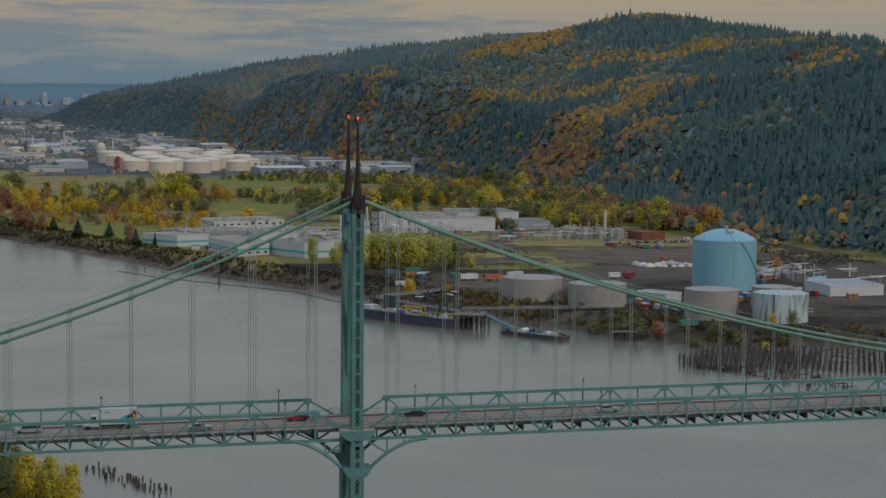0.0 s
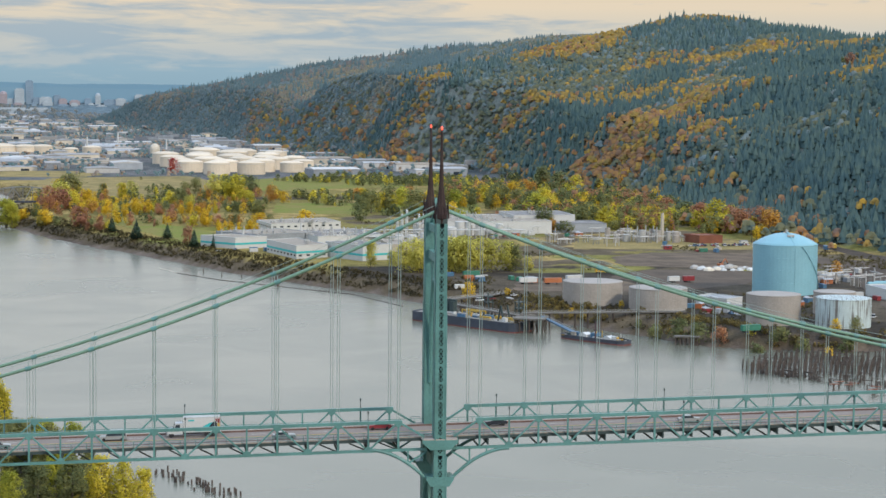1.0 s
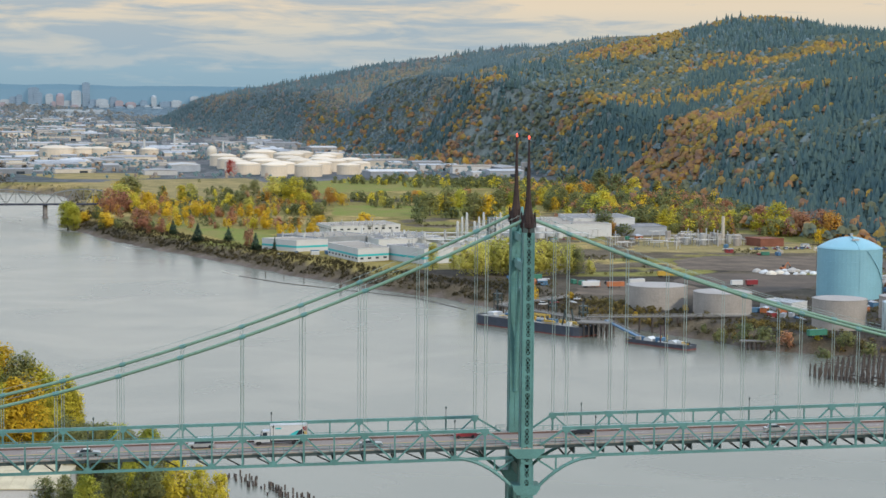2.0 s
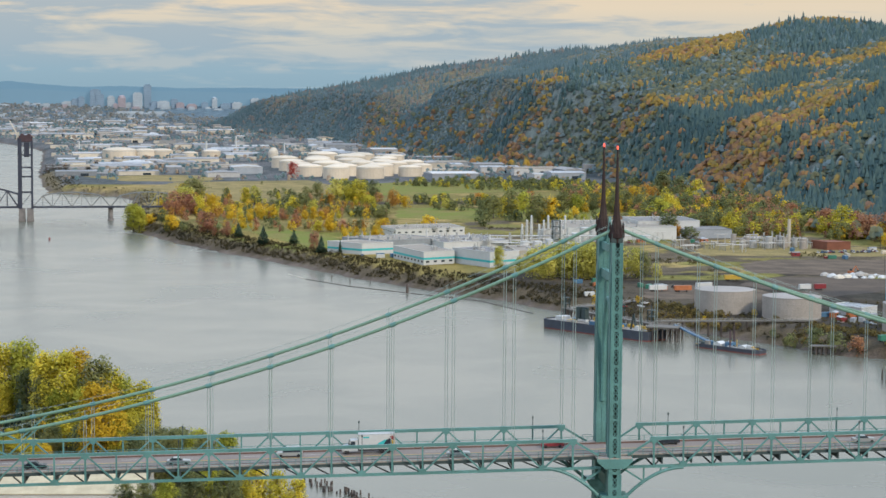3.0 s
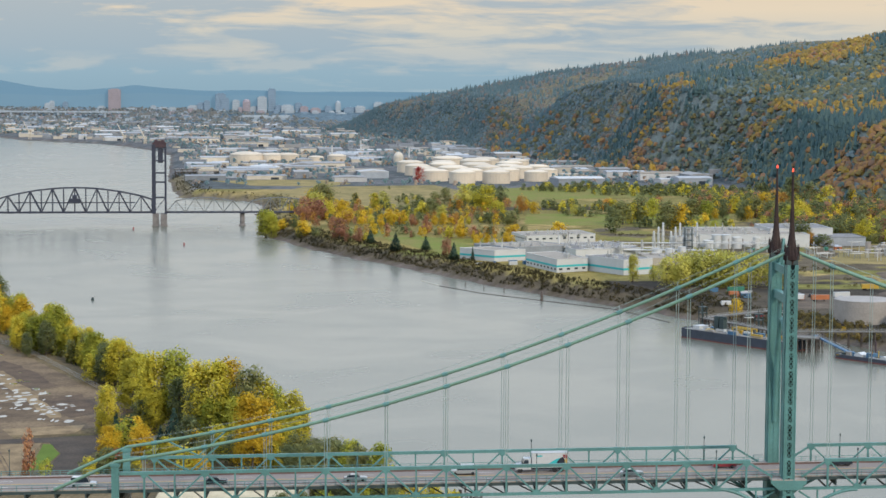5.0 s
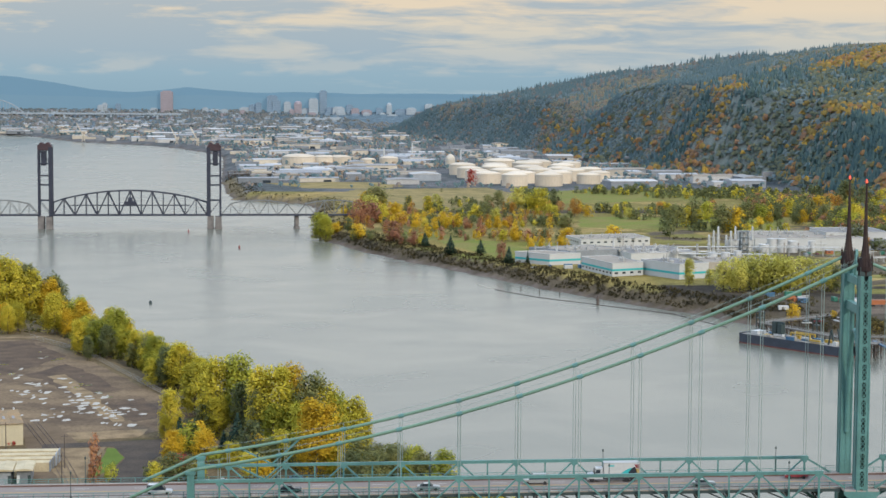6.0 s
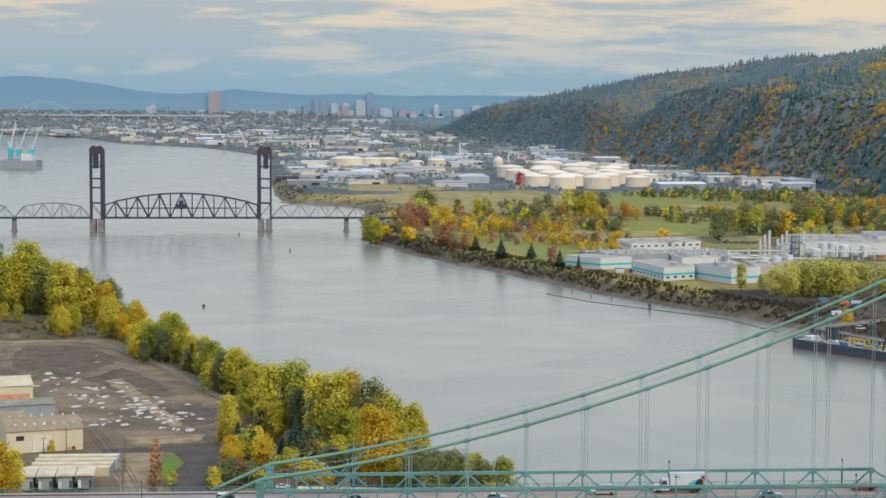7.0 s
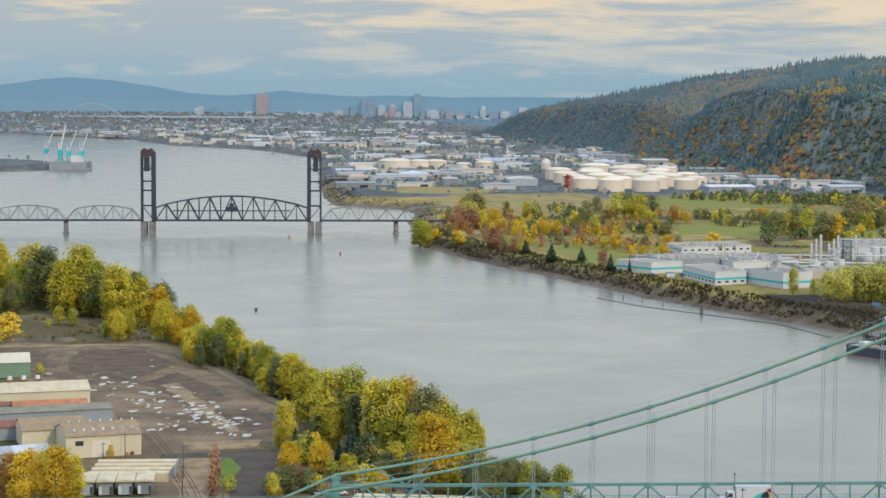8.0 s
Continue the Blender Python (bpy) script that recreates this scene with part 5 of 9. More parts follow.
# ---- the riverside plant ----
def building(name, a, b, c, h, wall, roof, label, z=LAND, parapet=0.5, band=None, windows=0, group=""):
    """A flat-roofed block; a, b, c: three corners of its foot, b the one between."""
    a, b, c = Vector((*a, z)), Vector((*b, z)), Vector((*c, z))
    d = a + c - b
    if (b - a).cross(c - b).z < 0:
        a, c = c, a
    ob = thing(name, label, "building", Matrix.Translation(b), group)
    foot = [(q - b)[:2] for q in (a, b, c, d)]
    part("wall", Shape().prism(foot, -0.5, h), wall, ob)
    mid = Vector(((foot[0][0] + foot[2][0]) / 2, (foot[0][1] + foot[2][1]) / 2))
    inner = [mid + (Vector(p) - mid) * 0.985 for p in foot]
    rim = Shape()
    for i in range(4):
        p, q = Vector(foot[i]), Vector(foot[(i + 1) % 4])
        rim.beam((*p, h + parapet / 2), (*q, h + parapet / 2), 0.4, parapet)
    part("parapet", rim, wall, ob)
    part("roof", Shape().prism([tuple(p) for p in inner], h - 0.1, h + 0.08), roof, ob)
    for i in range(4):
        p, q = Vector(foot[i]), Vector(foot[(i + 1) % 4])
        out = Vector(((q - p).y, -(q - p).x)).normalized() * 0.06
        if band:
            part("band", Shape().beam((*(p + out), h * band[0]), (*(q + out), h * band[0]), 0.1, h * band[1]), TEAL, ob, "teal stripe round the wall")
        n = int((q - p).length / 6) if windows else 0
        for k in range(n):
            u = (k + 0.5) / n
            m = p + (q - p) * u + out
            part("window", Shape().beam((*(m - (q - p).normalized() * 1.4), h * windows), (*(m + (q - p).normalized() * 1.4), h * windows), 0.12, 1.3), WINDOW, ob)
    return ob


PLANT = "plant buildings"
building("office_building", (17, 1039), (35, 983), (58, 997), 9.0, WHITE_PAINT, ROOF_TAN, "white works building with teal stripe and ribbon windows by the river", band=(0.5, 0.16), windows=0.26, group=PLANT)
building("factory_hall", (57, 1003), (80, 965), (102, 978), 10.5, WHITE_PAINT, PLANT_ROOF, "white factory hall with a teal stripe", band=(0.4, 0.14), group=PLANT)
building("factory_hall", (-30, 1092), (-5, 1067), (19, 1080), 8.0, WHITE_PAINT, ROOF_TAN, "white factory hall with a teal stripe", band=(0.45, 0.18), group=PLANT)
building("factory_hall", (-18, 1125), (12, 1092), (60, 1118), 8.5, WALL_GREY, ROOF_TAN, "grey factory hall with a tan flat roof", group=PLANT)
building("factory_hall", (20, 1280), (30, 1235), (90, 1262), 6.0, WHITE_PAINT, ROOF_TAN, "long white hall with dark window strips", windows=0.6, group=PLANT)
building("factory_hall", (40, 1150), (58, 1090), (110, 1110), 7.0, WHITE_PAINT, PLANT_ROOF, "white process hall with roof pipes", group=PLANT)
building("factory_hall", (168, 1290), (170, 1205), (262, 1212), 10.0, WHITE_PAINT, ROOF_TAN, "large white windowless hall", group=PLANT)
building("factory_hall", (232, 1300), (236, 1245), (290, 1252), 12.5, WHITE_PAINT, PLANT_ROOF, "tall white hall block", group=PLANT)
building("factory_hall", (268, 1260), (270, 1222), (312, 1226), 7.0, WALL_GREY, PLANT_ROOF, "low grey hall with wide doors", group=PLANT)
building("factory_hall", (105, 1085), (108, 1040), (150, 1050), 5.0, WALL_WARM, ROOF_TAN, "low tan shed among pipes", group=PLANT)

plant_rng = random.Random(21)


def roof_unit(x, y, z):
    t = thing("roof_unit", "grey ventilation unit standing on a flat roof", "vent", pose(x, y, z, 0, 0, plant_rng.uniform(0, 90)), "roof units")
    w, d, h = plant_rng.uniform(1.5, 4), plant_rng.uniform(1.5, 3), plant_rng.uniform(1.0, 2.6)
    part("housing", Shape().box(-w / 2, w / 2, -d / 2, d / 2, 0, h), PIPE, t)
    part("flue", Shape().tube((0, 0, h), (0, 0, h + plant_rng.uniform(0.6, 3.5)), 0.35, n=8), PIPE, t)


for x0, x1, y0, y1, z, n in ((-10, 35, 1098, 1125, LAND + 8.5, 16), (50, 95, 1095, 1140, LAND + 7, 30), (70, 92, 975, 995, LAND + 10.5, 6), (30, 80, 1245, 1262, LAND + 6, 10), (180, 255, 1215, 1280, LAND + 10, 24), (240, 275, 1250, 1290, LAND + 12.5, 6), (110, 148, 1045, 1080, LAND + 5, 8), (36, 46, 1000, 1020, LAND + 9, 3)):
    for _ in range(n):
        roof_unit(plant_rng.uniform(x0, x1), plant_rng.uniform(y0, y1), z)


def stack(x, y, h, r=0.7, mat=PIPE, label="pale steel chimney stack of the plant"):
    t = thing("chimney", label, "chimney", pose(x, y, LAND))
    part("shaft", Shape().lathe([(r * 1.15, -0.3), (r, h)], 12), mat, t)
    part("collar", Shape().lathe([(r * 1.25, h * 0.6), (r * 1.25, h * 0.62)], 12), mat, t)
    part("rim", Shape().lathe([(r * 1.15, h - 0.4), (r * 1.15, h)], 12), mat, t)


for x, y, h in ((48, 1128, 19), (58, 1122, 14), (94, 1100, 16), (112, 1120, 16), (104, 1135, 12), (-14, 1108, 15), (2, 1100, 14), (73, 1145, 14), (83, 1150, 13), (126, 1150, 11)):
    stack(x, y, h * 0.78, plant_rng.uniform(0.5, 0.9), WHITE_PAINT if plant_rng.random() < 0.6 else PIPE)
for k in range(9):  # row of tall process columns
    x = 128 + 4.6 * k
    t = thing("process_column", "tall steel process column with platforms", "column", pose(x, 1172 + (k % 3) * 7, LAND), "process columns")
    h = 15 + 3 * ((k * 7) % 3)
    part("shaft", Shape().lathe([(1.1, -0.3), (1.1, h * 0.7), (0.8, h * 0.75), (0.8, h), (0.1, h + 0.8)], 12), WHITE_PAINT, t)
    for zz in (0.3, 0.5, 0.72):
        part("platform", Shape().lathe([(1.9, h * zz), (1.9, h * zz + 0.25)], 10), PIPE, t)
    part("ladder", Shape().beam((1.3, 0, 0), (1.3, 0, h), 0.5, 0.1, (1, 0, 0)), PIPE, t)
for x0, x1, y, z in ((60, 165, 1105, 14), (60, 170, 1118, 13), (100, 230, 1160, 15), (118, 170, 1135, 11)):
    t = thing("pipe_rack", "steel rack carrying long pale pipes", "pipe rack", pose(x0, y, LAND))
    L = x1 - x0
    for dy in (-1.5, -0.5, 0.6, 1.6):
        part("pipe", Shape().tube((0, dy, z - LAND), (L, dy, z - LAND), 0.32, n=8), WHITE_PAINT if dy > 0 else PIPE, t)
    for k in range(int(L / 9) + 1):
        part("frame", Shape().beam((k * 9, -2, 0), (k * 9, -2, z - LAND), 0.3).beam((k * 9, 2, 0), (k * 9, 2, z - LAND), 0.3).beam((k * 9, -2, z - LAND - 0.5), (k * 9, 2, z - LAND - 0.5), 0.3), PIPE, t)
for x, y, r, h in ((150, 1190, 5, 10), (160, 1188, 5, 10), (182, 1194, 4, 11), (190, 1194, 4, 11), (199, 1195, 4, 9), (120, 1090, 3.5, 8), (130, 1092, 3.5, 8), (140, 1098, 3, 9), (172, 1172, 4, 8), (215, 1196, 3, 9)):
    tank(x, y, r, h, WHITE_PAINT, "small white upright tank in the plant", stairs=False)
t = thing("steel_tower", "dark steel frame tower in the plant", "frame", pose(150, 1150, LAND))
for dx in (0, 6):
    for dy in (0, 6):
        part("column", Shape().beam((dx, dy, 0), (dx, dy, 20), 0.5), DARK, t)
for z in (5, 10, 15, 20):
    part("floor", Shape().box(-0.6, 6.6, -0.6, 6.6, z - 0.3, z), DARK, t)
    part("vessel", Shape().lathe([(1.5, z - 4.5), (1.5, z - 1)], 10, (3, 3, 0)), PIPE, t)

# substation and works by the highway
for k in range(26):
    x, y = 296 + plant_rng.uniform(0, 52), 1112 + plant_rng.uniform(0, 55)
    if k % 3:
        tank(x, y, plant_rng.uniform(1.4, 3.0), plant_rng.uniform(4, 10), plant_rng.choice((PIPE, GREY_TANK, GREY_TANK)), "small process vessel in the works yard", stairs=False)
    else:
        stack(x, y, plant_rng.uniform(8, 13), 0.5)
stack(338, 1140, 22, 1.3, WALL_WARM, "tan brick chimney of the works")
building("shed", (352, 1125), (360, 1108), (380, 1112), 6, ROOF_RED, ROOF_RED, "red-brown brick shed by the works")
building("shed", (446, 1700), (449, 1640), (478, 1648), 9, WHITE_PAINT, ROOF_TAN, "pale warehouse at the foot of the wooded hill")
building("shed", (470, 1175), (474, 1140), (512, 1146), 8, WHITE_PAINT, ROOF_TAN, "long white shed beside the highway")
building("shed", (360, 735), (363, 700), (398, 705), 6, WHITE_PAINT, ROOF_GREY, "white yard shed with a pale roof")
building("shed", (255, 700), (243, 690), (256, 672), 5, WHITE_PAINT, ROOF_GREY, "small white shed between tanks")
building("shed", (520, 1180), (522, 1150), (548, 1154), 6, WALL_WARM, ROOF_GREY, "tan shed beside the highway")
for x, y, n, mat in ((352, 806, 3, GREY_TANK), (366, 826, 3, PIPE), (380, 775, 2, BLUE_TANK)):
    for k in range(n):
        t = thing("process_vessel", "pale blue horizontal vessel on saddles in the works", "vessel", pose(x + 6 * k, y + 5 * (k % 2), LAND))
        part("drum", Shape().tube((-4, 0, 2.4), (4, 0, 2.4), 1.5, n=14), mat, t, smooth=False)
        for d in (-2.5, 2.5):
            part("saddle", Shape().box(d - 0.3, d + 0.3, -1.3, 1.3, 0, 1.6), CONCRETE, t)
        part("pipework", Shape().tube((0, 0, 3.8), (0, 0, 6.5), 0.3, n=8).tube((0, 0, 6.5), (5, 3, 6.5), 0.3, n=8), PIPE, t)



def gantry(x, y, w, h, turn, where):
    """A small steel frame with a pipe or two over it."""
    t = thing("steel_gantry", f"grey steel frame carrying pipes {where}", "gantry", pose(x, y, LAND, 0, 0, turn), "steel gantries")
    s = Shape()
    for d in (-w / 2, w / 2):
        s.beam((d, -0.8, -0.2), (d, -0.8, h), 0.22).beam((d, 0.8, -0.2), (d, 0.8, h), 0.22).beam((d, -0.8, h * 0.6), (d, 0.8, h * 0.6), 0.18)
    part("frame", s.beam((-w / 2, -0.8, h), (w / 2, -0.8, h), 0.25).beam((-w / 2, 0.8, h), (w / 2, 0.8, h), 0.25), RAILGREY if plant_rng.random() < 0.5 else PIPE, t)
    part("pipe", Shape().tube((-w / 2 - 3, 0.3, h + 0.3), (w / 2 + 3, 0.3, h + 0.3), 0.22, n=7).tube((-w / 2 - 1, -0.4, h + 0.25), (w / 2 + 2, -0.4, h + 0.25), 0.16, n=7), PIPE, t)
    if plant_rng.random() < 0.6:
        part("riser", Shape().tube((w * 0.2, 0, 0), (w * 0.2, 0, h + plant_rng.uniform(0.5, 4)), plant_rng.uniform(0.15, 0.6), n=8), plant_rng.choice((PIPE, WHITE_PAINT, GREY_TANK)), t)


for n, x0, x1, y0, y1, where in ((26, 342, 425, 735, 870, "in the works yard"), (24, 290, 350, 1108, 1172, "in the works yard"), (12, 240, 290, 1080, 1130, "beside the works"), (26, 62, 175, 1086, 1180, "in the plant"), (14, 100, 165, 1045, 1085, "in the plant"), (10, 175, 290, 1180, 1204, "in the plant")):
    for _ in range(n):
        gantry(plant_rng.uniform(x0, x1), plant_rng.uniform(y0, y1), plant_rng.uniform(4, 11), plant_rng.uniform(3, 7.5), plant_rng.choice((8, 10, 98, 12)), where)


# ---- vehicles ----
def car(x, y, z, turn, paint, label, group="parked cars", van=False):
    t = thing("car", label, "car", pose(x, y, z, 0, 0, turn), group)
    L, W, H = (5.2, 1.95, 2.0) if van else (4.6, 1.8, 1.45)
    body = [(-L / 2, 0.35), (L / 2, 0.35), (L / 2, 0.75), (L / 2 - 0.25, 0.92), (0.95, 1.0), (-L / 2 + 0.15, 1.0), (-L / 2, 0.8)]
    cabin = [(0.9 + (0.5 if van else 0), 0.98), (0.35 + (0.4 if van else 0), H), (-1.1 - (1.1 if van else 0), H), (-1.75 - (0.7 if van else 0), 0.98)]
    part("body", Shape().plate(body, "y", -W / 2, W / 2), paint, t)
    part("cabin", Shape().plate(cabin, "y", -W / 2 + 0.12, W / 2 - 0.12), WINDOW, t, "dark glass cabin")
    part("roof", Shape().plate([(cabin[1][0] - 0.1, H - 0.03), (cabin[1][0] - 0.15, H + 0.05), (cabin[2][0] + 0.15, H + 0.05), (cabin[2][0] + 0.1, H - 0.03)], "y", -W / 2 + 0.15, W / 2 - 0.15), paint, t)
    for wx_ in (-L / 2 + 0.85, L / 2 - 0.85):
        for s in (-1, 1):
            part("wheel", Shape().tube((wx_, s * (W / 2 - 0.2), 0.33), (wx_, s * (W / 2 + 0.02), 0.33), 0.33, n=10), TYRE, t)
    for s in (-1, 1):
        part("headlight", Shape().box(L / 2 - 0.03, L / 2 + 0.02, s * 0.65 - 0.18, s * 0.65 + 0.18, 0.62, 0.78), WHITE_PAINT, t)
        part("tail_light", Shape().box(-L / 2 - 0.02, -L / 2 + 0.03, s * 0.65 - 0.18, s * 0.65 + 0.18, 0.72, 0.88), RED_PAINT, t)
    return t


def bridge_car(x, y, turn, paint, label, van=False):
    c = car(x, y, road_z(x) + 0.02, turn, paint, label, "cars on the bridge", van)
    c.rotation_euler.rotate_axis("Y", -0.0207 if turn == 0 else 0.0207)
    return c


bridge_car(-112.0, -3.6, 0, DARKCAR, "dark blue saloon car on the bridge roadway")
bridge_car(-84.5, -3.6, 0, SILVER, "silver saloon car on the bridge roadway")
bridge_car(-63.0, 1.4, 180, SILVER, "silver pickup-like car on the bridge roadway", True)
bridge_car(-30.0, -3.6, 0, SILVER, "pale green-grey saloon car on the bridge roadway")
bridge_car(-10.5, 3.2, 180, RED_PAINT, "dark red hatchback on the bridge roadway")
bridge_car(13.0, 3.2, 180, DARKCAR, "dark blue saloon car on the bridge roadway")
bridge_car(52.0, -1.2, 0, SILVER, "silver saloon car on the bridge roadway")
bridge_car(-138.0, -3.6, 0, WHITE_PAINT, "white van on the bridge roadway", True)

truck = thing("box_truck", "white box truck with teal side graphics on the bridge", "truck", pose(-47.4, 3.0, road_z(-47.4) + 0.03, 0, 1.19, 180))
part("cargo_box", Shape().box(-5.3, 1.9, -1.25, 1.25, 0.95, 3.85), WHITE_PAINT, truck)
part("box_frame", Shape().box(-5.36, -5.2, -1.28, 1.28, 0.9, 3.9).box(-5.36, 1.95, -1.28, 1.28, 3.82, 3.9), PIPE, truck)
SWIRL = [(-4.7, 1.15), (-0.4, 1.15), (-0.2, 1.5), (-1.5, 1.75), (-2.3, 2.3), (-3.2, 2.75), (-4.2, 2.9), (-4.7, 2.6)]
for s in (-1, 1):
    part("teal_graphic", Shape().plate(SWIRL, "y", s * 1.26 - 0.012, s * 1.26 + 0.012), TEAL, truck, "teal swirl painted on the box")
    part("dark_graphic", Shape().plate([(-4.6, 1.2), (-3.4, 1.3), (-3.0, 1.9), (-3.6, 2.7), (-4.3, 3.1), (-4.7, 2.4)], "y", s * 1.29 - 0.012, s * 1.29 + 0.012), DARKCAR, truck)
    part("red_graphic", Shape().plate([(-5.15, 2.7), (-4.6, 2.8), (-4.2, 3.5), (-5.15, 3.55)], "y", s * 1.29 - 0.012, s * 1.29 + 0.012), RED_PAINT, truck)
    part("yellow_graphic", Shape().plate([(-5.15, 1.4), (-4.75, 1.5), (-4.6, 2.65), (-5.15, 2.65)], "y", s * 1.3 - 0.012, s * 1.3 + 0.012), YELLOW, truck)
    part("lettering_bar", Shape().box(-0.2, 1.0, s * 1.26 - 0.012, s * 1.26 + 0.012, 3.15, 3.45), TEAL, truck)
part("cab", Shape().plate([(2.1, 0.6), (5.1, 0.6), (5.15, 1.5), (3.9, 1.75), (3.5, 2.75), (2.1, 2.8)], "y", -1.15, 1.15), WHITE_PAINT, truck)
part("windscreen", Shape().plate([(3.92, 1.8), (3.98, 1.82), (3.6, 2.68), (3.53, 2.66)], "y", -1.0, 1.0), WINDOW, truck)
for s in (-1, 1):
    part("side_window", Shape().plate([(2.6, 1.8), (3.65, 1.8), (3.4, 2.55), (2.6, 2.55)], "y", s * 1.15 - 0.015, s * 1.15 + 0.015), WINDOW, truck)
    part("mirror", Shape().box(3.7, 3.85, s * 1.4 - 0.1, s * 1.4 + 0.1, 1.7, 2.3), DARKCAR, truck)
    part("mudguard", Shape().box(3.9, 5.0, s * 1.12 - 0.12, s * 1.12 + 0.12, 0.75, 1.1), WHITE_PAINT, truck)
    for wx_ in (4.3, -2.6, -3.9):
        part("wheel", Shape().tube((wx_, s * 0.85, 0.5), (wx_, s * 1.2, 0.5), 0.5, n=12), TYRE, truck)
part("chassis", Shape().box(-5.2, 4.8, -0.5, 0.5, 0.55, 0.95), DARKCAR, truck)
part("bumper", Shape().box(5.05, 5.25, -1.15, 1.15, 0.45, 0.85), PIPE, truck)
part("fuel_tank", Shape().tube((0.4, -1.0, 0.7), (1.9, -1.0, 0.7), 0.32, n=10), PIPE, truck)

PAINTS = [(SILVER, "silver"), (WHITE_PAINT, "white"), (DARKCAR, "dark"), (RED_PAINT, "red"), (BLUE_PAINT, "blue")]
park_rng = random.Random(33)


def lot(n, x0, y0, dx, dy, turn, per=10, where="in a works car park"):
    for k in range(n):
        if park_rng.random() < 0.85:
            m, w = park_rng.choice(PAINTS)
            x, y = x0 + dx * (k % per) + 6.5 * (k // per), y0 + dy * (k % per) + 6.0 * (k // per)
            car(x, y, LAND + 0.08, turn + park_rng.uniform(-3, 3), m, f"{w} parked car {where}", van=park_rng.random() < 0.25)


lot(30, 345, 1080, 3.2, 0.4, 80, 14)
lot(16, 470, 1128, 3.2, 0.2, 80, 16, "beside the highway")
lot(8, 20, 1055, 3.4, 0.6, 70, 8, "beside the plant")
lot(14, 300, 625, 2.9, -1.2, 60, 7, "beside the tanks")


def trailer(x, y, turn, mat, label, L=12.0, z=LAND):
    t = thing("trailer", label, "trailer", pose(x, y, z + 0.08, 0, 0, turn))
    part("box", Shape().box(-L / 2, L / 2, -1.25, 1.25, 1.1, 3.9), mat, t)
    part("rim", Shape().box(-L / 2 - 0.05, L / 2 + 0.05, -1.3, 1.3, 3.8, 3.95), mat, t)
    part("landing_leg", Shape().box(L / 2 - 3, L / 2 - 2.8, -0.9, 0.9, 0, 1.1), DARK, t)
    for d in (-L / 2 + 1.5, -L / 2 + 2.8):
        for s in (-1, 1):
            part("wheel", Shape().tube((d, s * 0.85, 0.5), (d, s * 1.2, 0.5), 0.5, n=10), TYRE, t)


for x, y, turn, mat, label in ((168, 808, 8, WHITE_PAINT, "white box trailer in the dirt yard"), (183, 805, 8, ORANGE, "orange container trailer in the dirt yard"), (200, 822, 20, WHITE_PAINT, "white tank trailer in the dirt yard"), (230, 872, 5, YELLOW, "yellow container in the dirt yard"),
                               (139, 852, 15, GREEN_PAINT, "green waste container by the bank"), (238, 567, 20, GREEN_PAINT, "green container beside the bank"), (262, 812, 10, WHITE_PAINT, "white tanker trailer in the basin"), (272, 813.5, 10, RED_PAINT, "red trailer in the basin"), (372, 716, 10, WHITE_PAINT, "white box trailer by the shed"),
                               (385, 714, 10, WHITE_PAINT, "white box trailer by the shed"), (440, 1040, 80, BLUE_PAINT, "blue truck trailer on the highway"), (452, 1055, 75, YELLOW, "yellow machine on the highway")):
    trailer(x, y, turn, mat, label, 7.5 if "basin" in label else 11.0)
# heap of pale scrap with an excavator
scrap_rng = random.Random(5)
for k in range(26):
    w = scrap_rng.uniform(1.2, 4)
    t = thing("scrap_pile", "pale heap of sorted scrap and blocks", "scrap", pose(300 + scrap_rng.uniform(0, 40), 888 + scrap_rng.uniform(0, 24), LAND, 0, 0, scrap_rng.uniform(0, 90)), "scrap heaps")
    part("heap", Shape().lathe([(w, -0.1), (w * 0.8, w * 0.35), (w * 0.3, w * 0.6), (0.1, w * 0.65)], 7), scrap_rng.choice((WHITE_PAINT, CONCRETE, WALL_WARM)), t)
t = thing("excavator", "yellow tracked excavator on the scrap yard", "excavator", pose(322, 915, LAND, 0, 0, 30))
part("track", Shape().box(-2, 2, -1.6, -0.9, 0, 0.9), TYRE, t)
part("track", Shape().box(-2, 2, 0.9, 1.6, 0, 0.9), TYRE, t)
part("house", Shape().box(-2, 1.4, -1.4, 1.4, 1.0, 2.4), ORANGE, t)
part("cab", Shape().box(0.2, 1.6, 0.3, 1.4, 2.4, 3.6), WINDOW, t)
part("boom", Shape().beam((1.2, 0, 2.0), (4.5, 0, 5.6), 0.5).beam((4.5, 0, 5.6), (7.0, 0, 2.4), 0.4), ORANGE, t)
part("bucket", Shape().box(6.6, 7.6, -0.6, 0.6, 1.5, 2.5), DARK, t)

